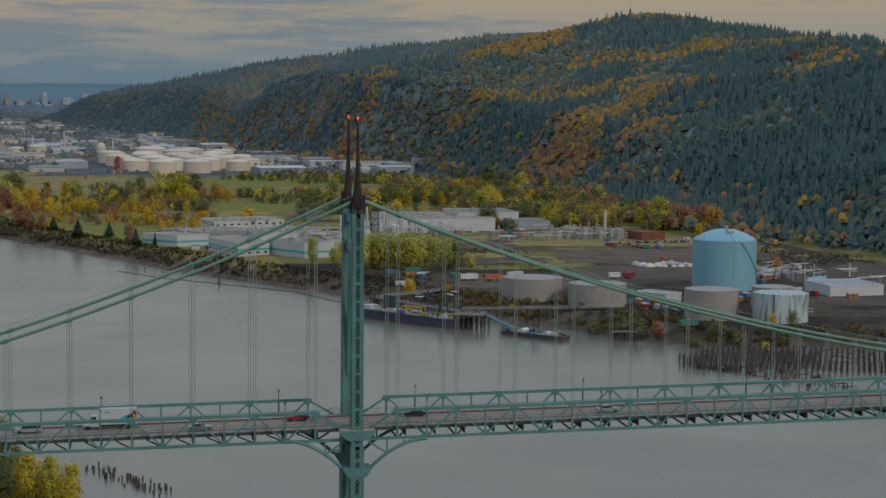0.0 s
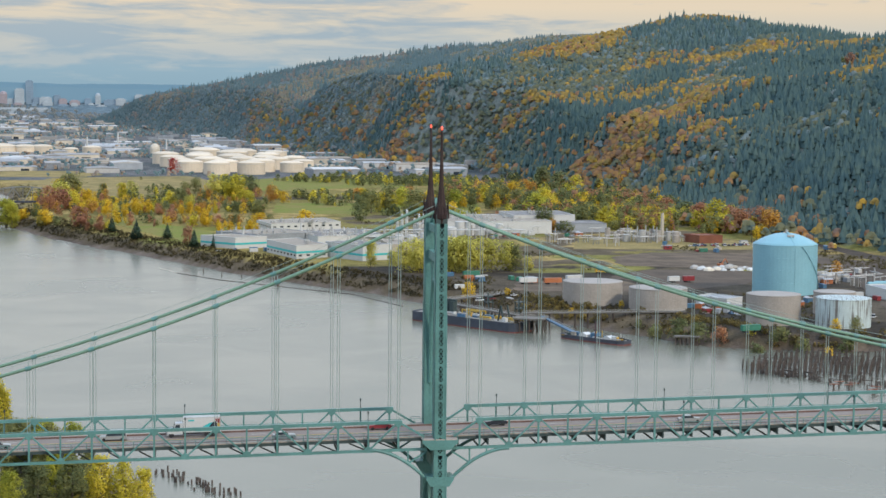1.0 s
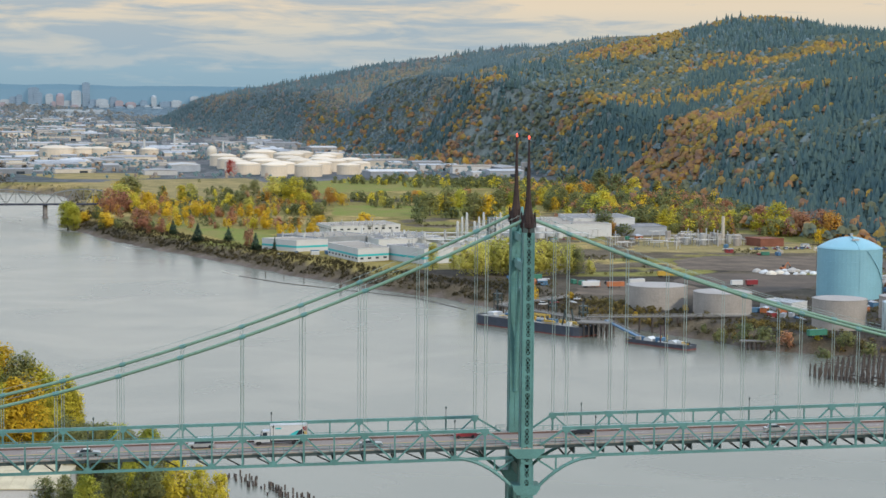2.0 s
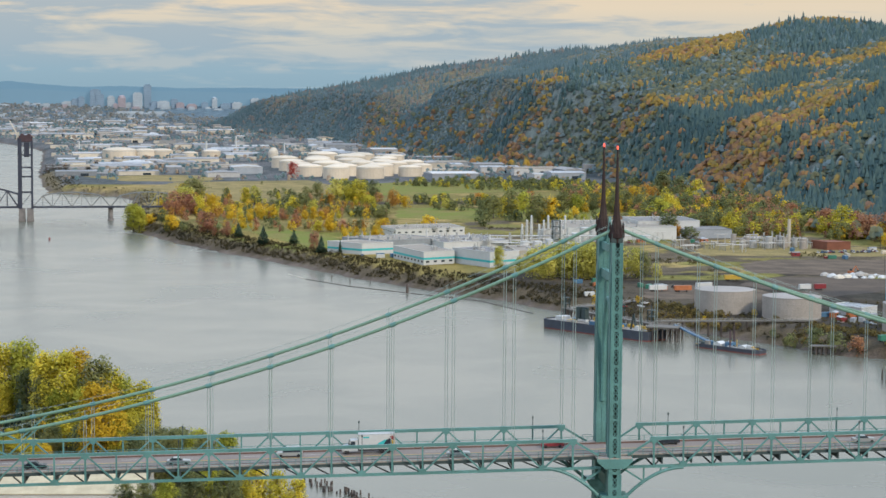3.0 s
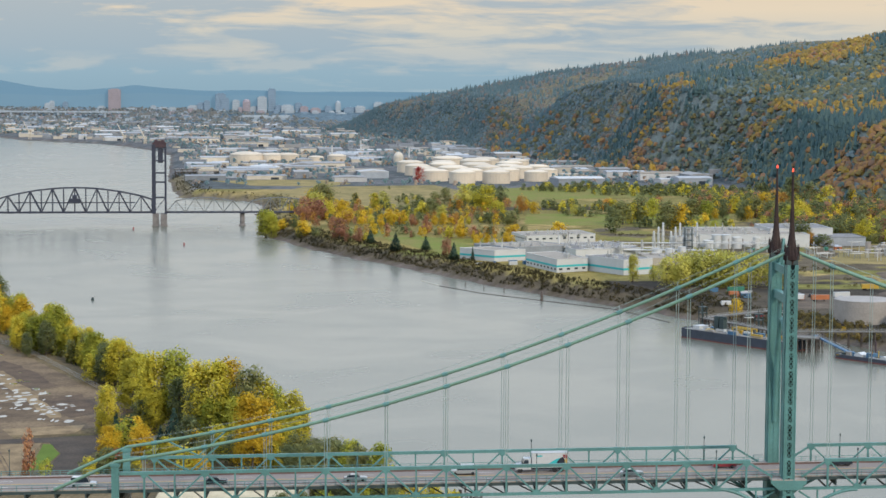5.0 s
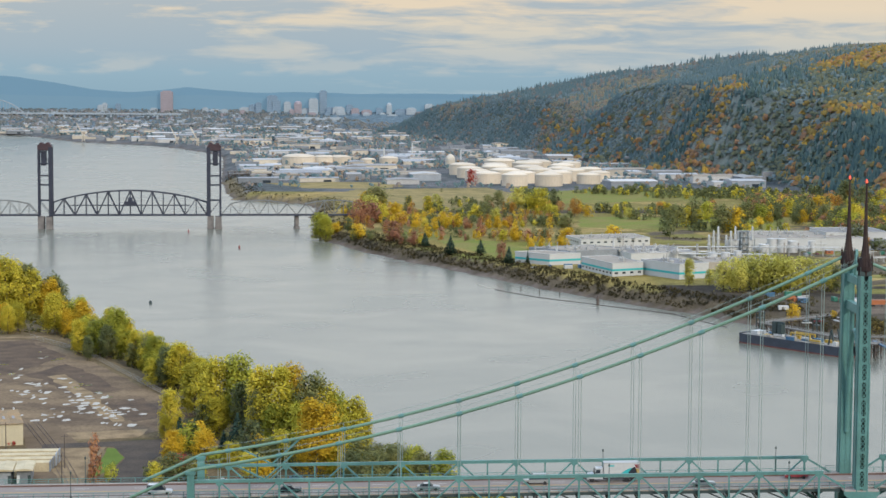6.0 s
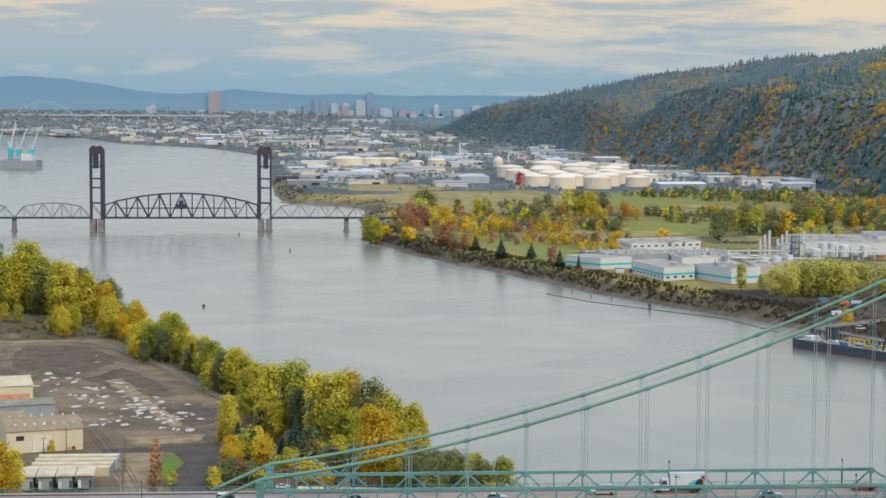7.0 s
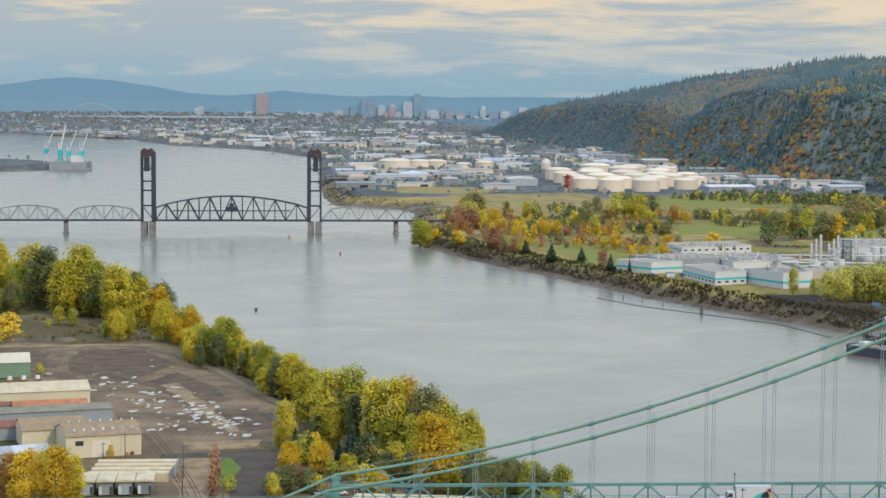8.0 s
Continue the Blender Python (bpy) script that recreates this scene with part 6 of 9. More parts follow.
# ---- barges, dock and piles ----
def barge(a, b, width, free, label, cargo):
    """A barge with its near side from a (bow) to b (stern)."""
    a, b = Vector((*a, 0)), Vector((*b, 0))
    L = (b - a).length
    turn = math.degrees(math.atan2(b.y - a.y, b.x - a.x))
    t = thing("barge", label, "barge", pose(a.x, a.y, 0, 0, 0, turn))
    out = [(0, width * 0.35), (2.2, 0.8), (6, 0), (L - 3, 0), (L, 1.6), (L, width - 1.6), (L - 3, width), (6, width), (2.2, width - 0.8), (0, width * 0.65)]
    part("hull", Shape().prism(out, 0.6, free), HULL, t)
    part("boot_topping", Shape().prism(out, -1.2, 0.6), HULL_RED, t, "rust-red waterline band")
    part("deck", Shape().prism([(x * 0.985 + L * 0.0075, y * 0.94 + width * 0.03) for x, y in out], free - 0.1, free + 0.04), DECKGREY, t)
    rail = Shape()
    for (xa, ya), (xb, yb) in zip(out, out[1:] + out[:1]):
        rail.beam((xa, ya, free + 0.35), (xb, yb, free + 0.35), 0.25, 0.7)
    part("bulwark", rail, HULL, t)
    r2 = random.Random(int(L))
    for k in range(cargo):
        x, y = r2.uniform(7, L - 5), r2.uniform(2.5, width - 3)
        k2 = r2.random()
        if k2 < 0.4:
            w, d, h = r2.uniform(1, 3.5), r2.uniform(1, 2.5), r2.uniform(0.8, 2.4)
            part("deck_box", Shape().box(x - w, x + w, y - d / 2, y + d / 2, free, free + h), r2.choice((WHITE_PAINT, DECKGREY, YELLOW, BLUE_PAINT)), t)
        elif k2 < 0.75:
            l2 = r2.uniform(4, 14)
            part("deck_pipe", Shape().tube((x, y, free + 0.8), (min(x + l2, L - 3), y, free + 0.8), 0.3, n=8), r2.choice((PIPE, YELLOW, DECKGREY)), t)
        else:
            part("mast", Shape().tube((x, y, free), (x, y, free + r2.uniform(2, 6)), 0.2, n=6), r2.choice((DARK, YELLOW, PIPE)), t)
    return t, L


tanker, L = barge((79.5, 695), (127.5, 632), 17, 4.6, "long blue-black tank barge moored at the dock, pipes on deck", 46)
part("deckhouse", Shape().box(7, 12, 5, 12, 4.6, 6.9), WHITE_PAINT, tanker, "white deckhouse")
part("crane_post", Shape().box(20, 23, 8, 11, 4.6, 13).box(24, 27, 8, 11, 4.6, 12).beam((20, 9.5, 12.5), (28, 9.5, 12.5), 1.2), DARK, tanker)
part("loading_arm", Shape().beam((34, 8, 8.2), (48, 8, 8.2), 0.7).beam((34, 8, 4.6), (34, 8, 8.4), 0.6).beam((48, 8, 4.6), (48, 8, 8.4), 0.6).beam((34, 12, 8.2), (48, 12, 8.2), 0.7).beam((48, 12, 4.6), (48, 12, 8.4), 0.6), YELLOW, tanker, "yellow pipe gantry")
part("aft_mast", Shape().beam((62, 7, 4.6), (64, 7, 13), 0.7).beam((66, 7, 4.6), (64, 7, 13), 0.7).beam((66, 12, 4.6), (64, 12, 13), 0.7), DARK, tanker)
work, L2 = barge((147.7, 613), (174.5, 579), 9, 1.7, "small dark work barge with white tent covers", 22)
part("tent", Shape().plate([(13, 1.7), (18, 1.7), (18, 3.2), (15.5, 4.2), (13, 3.2)], "y", 2, 7), WHITE_PAINT, work, "white tarpaulin tent")
part("tent", Shape().plate([(29, 1.7), (34, 1.7), (34, 3.0), (31.5, 3.9), (29, 3.0)], "y", 2, 7), WHITE_PAINT, work, "white tarpaulin tent")
part("cabin", Shape().box(20, 24, 3, 7, 1.7, 4.3), BLUE_PAINT, work)
part("deck_stripe", Shape().beam((3, 0.25, 1.9), (40, 0.25, 1.9), 0.3, 0.35), YELLOW, work, "yellow fender rail")
for k, (x, y) in enumerate(((6, 3), (9, 5), (27, 3), (36.5, 4), (38.5, 6))):
    part("machine", Shape().box(x - 1.1, x + 1.1, y - 0.9, y + 0.9, 1.7, 3.2 + 0.4 * (k % 2)), (DARK, YELLOW, DARK, YELLOW, TYRE)[k], work)
part("spud", Shape().tube((25, 1, -2), (25, 1, 11), 0.4, n=8), RAILTOP, work)
part("spud", Shape().tube((22, 8, -2), (22, 8, 10), 0.4, n=8), RAILTOP, work)


def walkway(name, a, b, width, z0, z1, label, gap=8.0, deep=-3.0, rail=True, mat=None):
    a, b = Vector(a), Vector(b)
    L = (b - a).length
    turn = math.degrees(math.atan2(b.y - a.y, b.x - a.x))
    t = thing(name, label, "dock", pose(a.x, a.y, 0, 0, 0, turn))
    part("deck_plank", Shape().beam((0, 0, z0), (L, 0, z1), width, 0.6), mat or TRESTLE, t)
    for k in range(int(L / gap) + 1):
        x = min(k * gap + 1, L - 1)
        z = z0 + (z1 - z0) * x / L
        for s in (-1, 1):
            part("timber_post", Shape().tube((x, s * width * 0.42, deep), (x, s * width * 0.42, z), 0.3, n=7), TIMBER, t)
        part("cap_beam", Shape().beam((x, -width / 2, z - 0.5), (x, width / 2, z - 0.5), 0.4, 0.5), TIMBER, t)
        part("cross_brace", Shape().beam((x, -width * 0.42, 0.8), (x, width * 0.42, z - 0.6), 0.2).beam((x, width * 0.42, 0.8), (x, -width * 0.42, z - 0.6), 0.2), TIMBER, t)
    if rail:
        for s in (-1, 1):
            part("handrail", Shape().beam((0, s * width * 0.48, z0 + 1.2), (L, s * width * 0.48, z1 + 1.2), 0.1).beam((0, s * width * 0.48, z0 + 0.7), (L, s * width * 0.48, z1 + 0.7), 0.08), PIPE, t)
    return t


walkway("dock_platform", (130, 640), (146, 634), 13, 7.6, 7.6, "timber dock platform on tall dark piles", 2.6)
walkway("dock_trestle", (100, 727), (146, 752), 5, 7.0, 8.6, "long pale trestle ramp to the dock", 9.0)
walkway("dock_trestle", (98, 726), (134, 648), 4, 7.0, 7.6, "pipe trestle beside the moored barge", 8.0)
walkway("pipe_trestle", (136, 651), (226, 648), 4, 8.6, 9.2, "long pipe trestle along the bank", 7.0, 0.0)
walkway("dock_trestle", (-408, 2500), (-190, 2572), 6, 13.0, 13.0, "long dark pipe trestle of the oil dock far upriver", 9.0, mat=TIMBER)
walkway("dock_trestle", (-402, 2462), (-300, 2496), 6, 11.0, 11.0, "dark pipe trestle of the oil dock far upriver", 9.0, mat=TIMBER)
walkway("gangway", (144.8, 640), (157.5, 616), 2.5, 8.0, 2.4, "blue steel gangway down to the work barge", 60.0, -1.0, mat=BLUE_PAINT)
walkway("dock_platform", (203, 584), (215, 579), 6, 4.2, 4.6, "old dark timber landing on the bank", 2.4, rail=False)
for x, y in ((98, 724), (124, 690), (136, 660)):
    t = thing("loading_gantry", "dark steel loading tower on the dock", "gantry", pose(x, y, 7.2, 0, 0, -60))
    s_ = Shape()
    for dx in (-1.6, 1.6):
        for dy in (-1.6, 1.6):
            s_.beam((dx, dy, -9), (dx, dy, 6.5), 0.4)
    part("frame", s_.beam((-1.6, -1.6, 3), (1.6, -1.6, 6), 0.25).beam((1.6, 1.6, 3), (-1.6, 1.6, 6), 0.25), DARK, t)
    part("platform", Shape().box(-2.1, 2.1, -2.1, 2.1, 2.9, 3.2).box(-2.1, 2.1, -2.1, 2.1, 6.3, 6.6), DARK, t)
    part("hose", Shape().tube((0, 0, 6.5), (3.5, -3.5, 9.0), 0.25, n=7).tube((3.5, -3.5, 9.0), (6, -6, 3.0), 0.22, n=7), DARK, t)

# rows of old piles standing in the water
pile_rng = random.Random(12)
pile_mesh = Shape().lathe([(0.42, -4), (0.40, 0.0), (0.36, 1.0)], 7).mesh("pile", TIMBER)
field = thing("pile_field", "rows of dark timber piles of an old wharf in the river", "piles", pose(208, 480, 0))
more, count = Shape(), 0
for j in range(17):
    tops = []
    for i in range(62):
        x = 213 + i * 2.4 + 1.1 * (j % 2)
        front, rear = np.interp(x, [213, 255, 287, 360], [482, 476, 460, 438]), np.interp(x, [213, 236, 300, 360], [496, 526, 540, 536])
        y = front + j * 3.5
        if y > rear or pile_rng.random() < 0.10:
            continue
        h = pile_rng.uniform(4.4, 5.4) if pile_rng.random() < 0.85 else pile_rng.uniform(1.5, 3.5)
        x, y = x + pile_rng.uniform(-.35, .35), y + pile_rng.uniform(-.35, .35)
        if h > 4.3:
            tops.append((x, y, h))
        if count < 290 and j < 7:
            o = part("pile", pile_mesh, None, field)
            o.matrix_local = Matrix.LocRotScale((x - 208, y - 480, 0), Euler((pile_rng.uniform(-.03, .03), pile_rng.uniform(-.03, .03), 0)), (1, 1, h))
            count += 1
        else:
            more.lathe([(0.36, -3), (0.33, h)], 6, (x, y, 0))
    for p, q in zip(tops, tops[1:]):
        if q[0] - p[0] < 4.5 and pile_rng.random() < (0.55 if j % 2 else 0.2):
            more.beam((p[0], p[1], 4.3), (q[0], q[1], 4.3), 0.3, 0.35)
for k in range(120):  # sunken outer rows, low and broken
    u, w = pile_rng.random(), pile_rng.random()
    x, y = 216 + 44 * u + 6 * w, 482 - (8 + 62 * u) * w + pile_rng.uniform(-2, 2)
    h = pile_rng.uniform(0.8, 2.6) if pile_rng.random() < 0.8 else pile_rng.uniform(3, 5)
    more.lathe([(0.36, -3), (0.33, h)], 6, (x, y, 0))
    if pile_rng.random() < 0.4:
        more.beam((x, y, h - 0.4), (x + 4.5 * pile_rng.uniform(0.6, 1), y - 6 * pile_rng.random(), h - 0.4), 0.3, 0.3)
solid("pile_stumps", more, TIMBER, "crowded rows of dark pile stumps and broken beams", "piles", kind="stuff")
for k in range(9):
    t = thing("wreckage_plank", "rusty orange plank lying on the broken wharf", "plank", pose(242 + pile_rng.uniform(-9, 12), 430 + pile_rng.uniform(-14, 14), 2.2, 0, 0, pile_rng.uniform(-30, 30)), "planks on the wharf")
    part("board", Shape().box(-2.5, 2.5, -0.4, 0.4, 0, 0.25), ROOF_RED if k % 3 else TRESTLE, t)
    part("support", Shape().box(-0.3, 0.3, -0.3, 0.3, -3, 0), TIMBER, t)
near = thing("pile_field", "short broken dark timber piles near the wooded bank", "piles", pose(-55, 277, 0))
for k in range(70):
    o = part("pile", pile_mesh, None, near)
    u = pile_rng.random()
    o.matrix_local = Matrix.LocRotScale((24 * u + pile_rng.uniform(-4, 4), -44 * u + pile_rng.uniform(-5, 5), 0), Euler((0, 0, 0)), (0.8, 0.8, pile_rng.uniform(0.6, 2.2)))
# single marks in the river
for x, y, h, r, mat, nm, label in ((16.5, 875, 6, 0.9, TIMBER, "piling", "lone dark dolphin of timber piles in the river"), (-273.4, 870, 1.9, 1.0, DARK, "buoy", "dark navigation buoy with a pale top"), (-262, 1300, 2.5, 0.7, RED_PAINT, "buoy", "small red channel buoy"), (-330, 1480, 2.5, 0.7, RED_PAINT, "buoy", "small red channel buoy"),
                                (-30, 968, 3, 0.3, TIMBER, "piling", "thin weathered pile in the shallows"), (-18, 945, 3, 0.3, TIMBER, "piling", "thin weathered pile in the shallows"), (-5, 930, 3, 0.3, TIMBER, "piling", "thin weathered pile in the shallows")):
    t = thing(nm, label, nm, pose(x, y, 0))
    part("body", Shape().lathe([(r, -2), (r, h * 0.6), (r * 0.6, h)], 10), mat, t)
    if nm == "buoy":
        part("top_mark", Shape().lathe([(r * 0.5, h), (r * 0.5, h + 0.8)], 8), WHITE_PAINT, t)
t = thing("log_boom", "long floating log boom moored off the bank", "boom", pose(0, 0, 0))
boom = [(-60, 1000), (-48, 966), (-20, 918), (16, 876), (60, 826), (84, 760)]
for k, (p, q) in enumerate(zip(boom, boom[1:])):
    part("log", Shape().tube((*p, 0.05), (*q, 0.05), 0.35, n=6), TIMBER if k else WALL_WARM, t)


# the litter of the yards: drums, pallets, small tanks, cabins
yard_rng = random.Random(71)
YARD_PAINTS = [(WHITE_PAINT, "white"), (BLUE_PAINT, "blue"), (ORANGE, "orange"), (WALL_WARM, "tan"), (RED_PAINT, "red"), (WALL_GREY, "grey"), (GREEN_PAINT, "green")]


def litter(n, x0, x1, y0, y1, where, z=LAND + 0.06):
    for _ in range(n):
        x, y, turn = yard_rng.uniform(x0, x1), yard_rng.uniform(y0, y1), yard_rng.choice((8, 14, 98, 60))
        m, w = yard_rng.choice(YARD_PAINTS)
        k = yard_rng.random()
        if k < 0.3:
            t = thing("container", f"{w} steel container {where}", "container", pose(x, y, z, 0, 0, turn))
            part("box", Shape().box(-3.0, 3.0, -1.2, 1.2, 0.1, 2.6), m, t)
            part("door", Shape().box(3.0, 3.05, -1.1, 1.1, 0.2, 2.5), m, t)
            part("skid", Shape().box(-2.9, 2.9, -1.0, 1.0, 0, 0.12), DARK, t)
        elif k < 0.5:
            t = thing("pallet_stack", f"stack of {w} goods on pallets {where}", "pallets", pose(x, y, z, 0, 0, turn))
            part("goods", Shape().box(-1.6, 1.6, -1.2, 1.2, 0.2, yard_rng.uniform(0.8, 2.0)), m, t)
            part("pallet", Shape().box(-1.7, 1.7, -1.3, 1.3, 0, 0.2), TIMBER, t)
        elif k < 0.68:
            t = thing("pipe_stack", f"stack of pale pipes lying {where}", "pipes", pose(x, y, z, 0, 0, turn))
            for i in range(4):
                part("pipe", Shape().tube((-4, i * 0.6 - 0.9, 0.3), (4, i * 0.6 - 0.9, 0.3), 0.28, n=7), PIPE, t)
        elif k < 0.82:
            c, cw = yard_rng.choice(PAINTS)
            car(x, y, z, turn, c, f"{cw} parked car {where}", van=yard_rng.random() < 0.5)
        else:
            t = thing("cabin", f"small {w} site cabin {where}", "cabin", pose(x, y, z, 0, 0, turn))
            part("wall", Shape().box(-3, 3, -1.8, 1.8, 0, 2.7), m, t)
            part("roof", Shape().plate([(-2.1, 2.7), (2.1, 2.7), (0, 3.4)], "x", -3.2, 3.2), ROOF_GREY, t)
            part("window", Shape().box(-1.5, 0.2, -1.85, -1.78, 1.1, 2.0), WINDOW, t)


litter(30, 330, 420, 690, 870, "in the works yard")
litter(12, 236, 262, 640, 680, "between the tanks")
litter(14, 275, 330, 655, 700, "between the tanks")
litter(12, 120, 160, 700, 860, "in the dirt yard")
litter(10, 160, 215, 790, 850, "in the dirt yard")
litter(16, 100, 165, 1060, 1130, "in the plant yard")
litter(14, 320, 420, 1030, 1110, "beside the works")
litter(8, -20, 60, 1040, 1062, "in front of the plant")
litter(10, 190, 300, 1150, 1195, "in the plant yard")
# ---- near bank ----
GRASS_DULL = material("rough_grass", (0.075, 0.07, 0.028), 0.95, vary=0.3, size=9, fine=1.5, tint=(0.105, 0.075, 0.042), spec=0.05)
GREEN_SIDING = material("dull_green_siding", (0.14, 0.21, 0.14), 0.7, vary=0.12, size=5)
UNDER_BRIDGE = [
    (-82, 222, 21.0, "nT", 1.1), (-89, 226, 19.0, "oT", 1.1), (-99, 240, 17.5, "oB", 1), (-91, 238, 18.0, "nB", 1), (-105, 234, 16.5, "oB", 1.1),
    (-90, 186, 15.0, "oB", 1.1), (-80, 184, 16.0, "oB", 1.1), (-66, 187, 18.0, "yB", 0.9), (-60, 188, 18.0, "yB", 0.8), (-72, 190, 17.0, "yB", 1),
    (-105, 190, 11.0, "oB", 1.2), (-98, 180, 13.0, "nB", 1.1), (-111, 197, 9.0, "oS", 1.1), (-86, 204, 15.0, "nB", 1), (-76, 206, 15.0, "oB", 1),
    (-112, 250, 14.0, "oB", 1.1), (-95, 252, 15.0, "oB", 1.1), (-118, 262, 13.0, "yB", 1), (-104, 262, 14.0, "oB", 1.1), (-86, 243, 13.0, "oB", 1),
]
sheet("paved_lot", [(-238, 346), (-231, 337), (-196, 351), (-182, 398), (-266, 576), (-296, 628), (-372, 615), (-392, 560), (-300, 478)], LOT, "stained paved lot with many puddles", "lot", 0.05, 0.8)
sheet("track_bed", [(-252, 372), (-240, 340), (-228, 292), (-219, 240), (-200, 240), (-207, 292), (-219, 335), (-236, 376)], BALLAST, "brown railway ballast bed", "track bed", 0.06, 0.5)
sheet("road", [(-231, 330), (-207, 336), (-180, 345), (-181, 334), (-186, 300), (-176, 250), (-190, 246), (-197, 272), (-196, 305), (-204, 326), (-230, 322)], ASPHALT, "curving grey asphalt road", "road", 0.09, 0.2)
sheet("lawn", [(-206, 323), (-202, 322), (-197, 305), (-198, 280), (-202, 267), (-204, 300)], LAWN, "small bright green lawn inside the road bend", "lawn", 0.08, 0.4)
PATCH_DARK = material("dark_asphalt_patch", (0.075, 0.055, 0.042), 0.9, vary=0.25, size=9, fine=1.0, tint=(0.12, 0.085, 0.058), spec=0.05)
PATCH_TAN = material("tan_gravel_patch", (0.265, 0.19, 0.11), 0.95, vary=0.2, size=7, fine=0.8, tint=(0.15, 0.108, 0.066), spec=0.05)
sheet("dirt_strip", [(-229, 318), (-207, 325), (-205, 300), (-204, 264), (-198, 246), (-206, 246), (-212, 262), (-221, 292)], PATCH_TAN, "tan dirt between the railway tracks and the lawn", "dirt", 0.064, 0.8)
sheet("field_edge", [(-400, 640), (-330, 640), (-320, 700), (-400, 740)], GRASS_DULL, "rough green grass beyond the lot", "field", 0.05, 2.0)
sheet("paving_patch", [(-330, 610), (-300, 622), (-268, 566), (-285, 500), (-318, 540)], PATCH_DARK, "dark asphalt patch on the lot", "paving", 0.056, 2.5)
sheet("paving_patch", [(-262, 540), (-225, 462), (-238, 440), (-275, 505)], PATCH_DARK, "dark asphalt patch on the lot", "paving", 0.056, 2.5)
sheet("paving_patch", [(-372, 606), (-350, 608), (-325, 548), (-345, 545)], PATCH_DARK, "dark asphalt patch on the lot", "paving", 0.056, 2.0)
sheet("paving_patch", [(-212, 438), (-192, 398), (-204, 378), (-228, 412)], PATCH_DARK, "dark asphalt patch on the lot", "paving", 0.056, 2.0)
sheet("paving_patch", [(-300, 480), (-236, 352), (-244, 352), (-310, 475)], PATCH_TAN, "tan gravel strip along the lot", "paving", 0.058, 2.0)
sheet("paving_patch", [(-256, 505), (-208, 380), (-213, 378), (-264, 498)], PATCH_TAN, "tan gravel wheel track on the lot", "paving", 0.058, 1.2)
sheet("paving_patch", [(-236, 352), (-196, 362), (-200, 345), (-230, 338)], PATCH_TAN, "tan gravel patch at the lot gate", "paving", 0.058, 2.0)
sheet("paving_patch", [(-378, 618), (-298, 634), (-292, 642), (-376, 630)], PATCH_TAN, "tan gravel strip at the end of the lot", "paving", 0.058, 1.5)
for x, y, r in ((-372, 648, 7.0), (-358, 650, 8.0), (-345, 650, 6.0)):
    t = thing("dirt_mound", "low heap of dark red-brown soil beyond the lot", "soil heap", pose(x, y, LAND, 0, 0, 12), "soil heaps")
    part("heap", Shape().lathe([(r, -0.2), (r * 0.85, 0.7), (r * 0.5, 1.5), (r * 0.15, 1.8)], 11), DIRT, t)
PUDDLE = bpy.data.materials.new("puddle_water")
PUDDLE.use_nodes = True
pb = PUDDLE.node_tree.nodes["Principled BSDF"]
pb.inputs["Base Color"].default_value, pb.inputs["Roughness"].default_value = (0.12, 0.12, 0.11, 1), 0.03
pb.inputs["Specular IOR Level"].default_value = 1.0
pud_rng = random.Random(8)
for cx, cy, n, spread in ((-330, 585, 14, 9), (-362, 588, 12, 8), (-300, 520, 12, 8), (-232, 440, 16, 9), (-214, 402, 14, 7), (-256, 452, 24, 16), (-225, 420, 20, 12), (-240, 400, 12, 12), (-285, 500, 12, 16), (-320, 545, 10, 14), (-212, 385, 12, 9), (-270, 560, 6, 16), (-340, 590, 10, 14), (-262, 480, 10, 12)):
    for k in range(n):
        x, y = cx + pud_rng.gauss(0, spread * 0.6), cy + pud_rng.gauss(0, spread)
        w, d = pud_rng.uniform(0.5, 2.3), pud_rng.uniform(0.8, 4.2)
        out = [(x + w * math.cos(a) * pud_rng.uniform(0.6, 1.15), y + d * math.sin(a) * pud_rng.uniform(0.6, 1.15)) for a in [i * math.pi / 6 for i in range(12)]]
        solid("puddle", Shape().prism(out, LAND - 0.1, LAND + pud_rng.uniform(0.06, 0.12)), PUDDLE, "shallow rain puddle on the stained lot", "puddle", "puddles on the lot")
for off in (-0.75, 0.75, 3.4, 4.9):  # rails
    pts = []
    for k in range(25):
        u = k / 24
        y = 378 - 140 * u
        x = -248 + 36 * u + 9 * math.sin(u * 1.6) + off
        pts.append((x, y, LAND + 0.2))
    solid("rail", Shape().sweep(pts, 0.07, 5), RAILTOP, "rusty steel rail on the ballast", "rail", kind="structure")


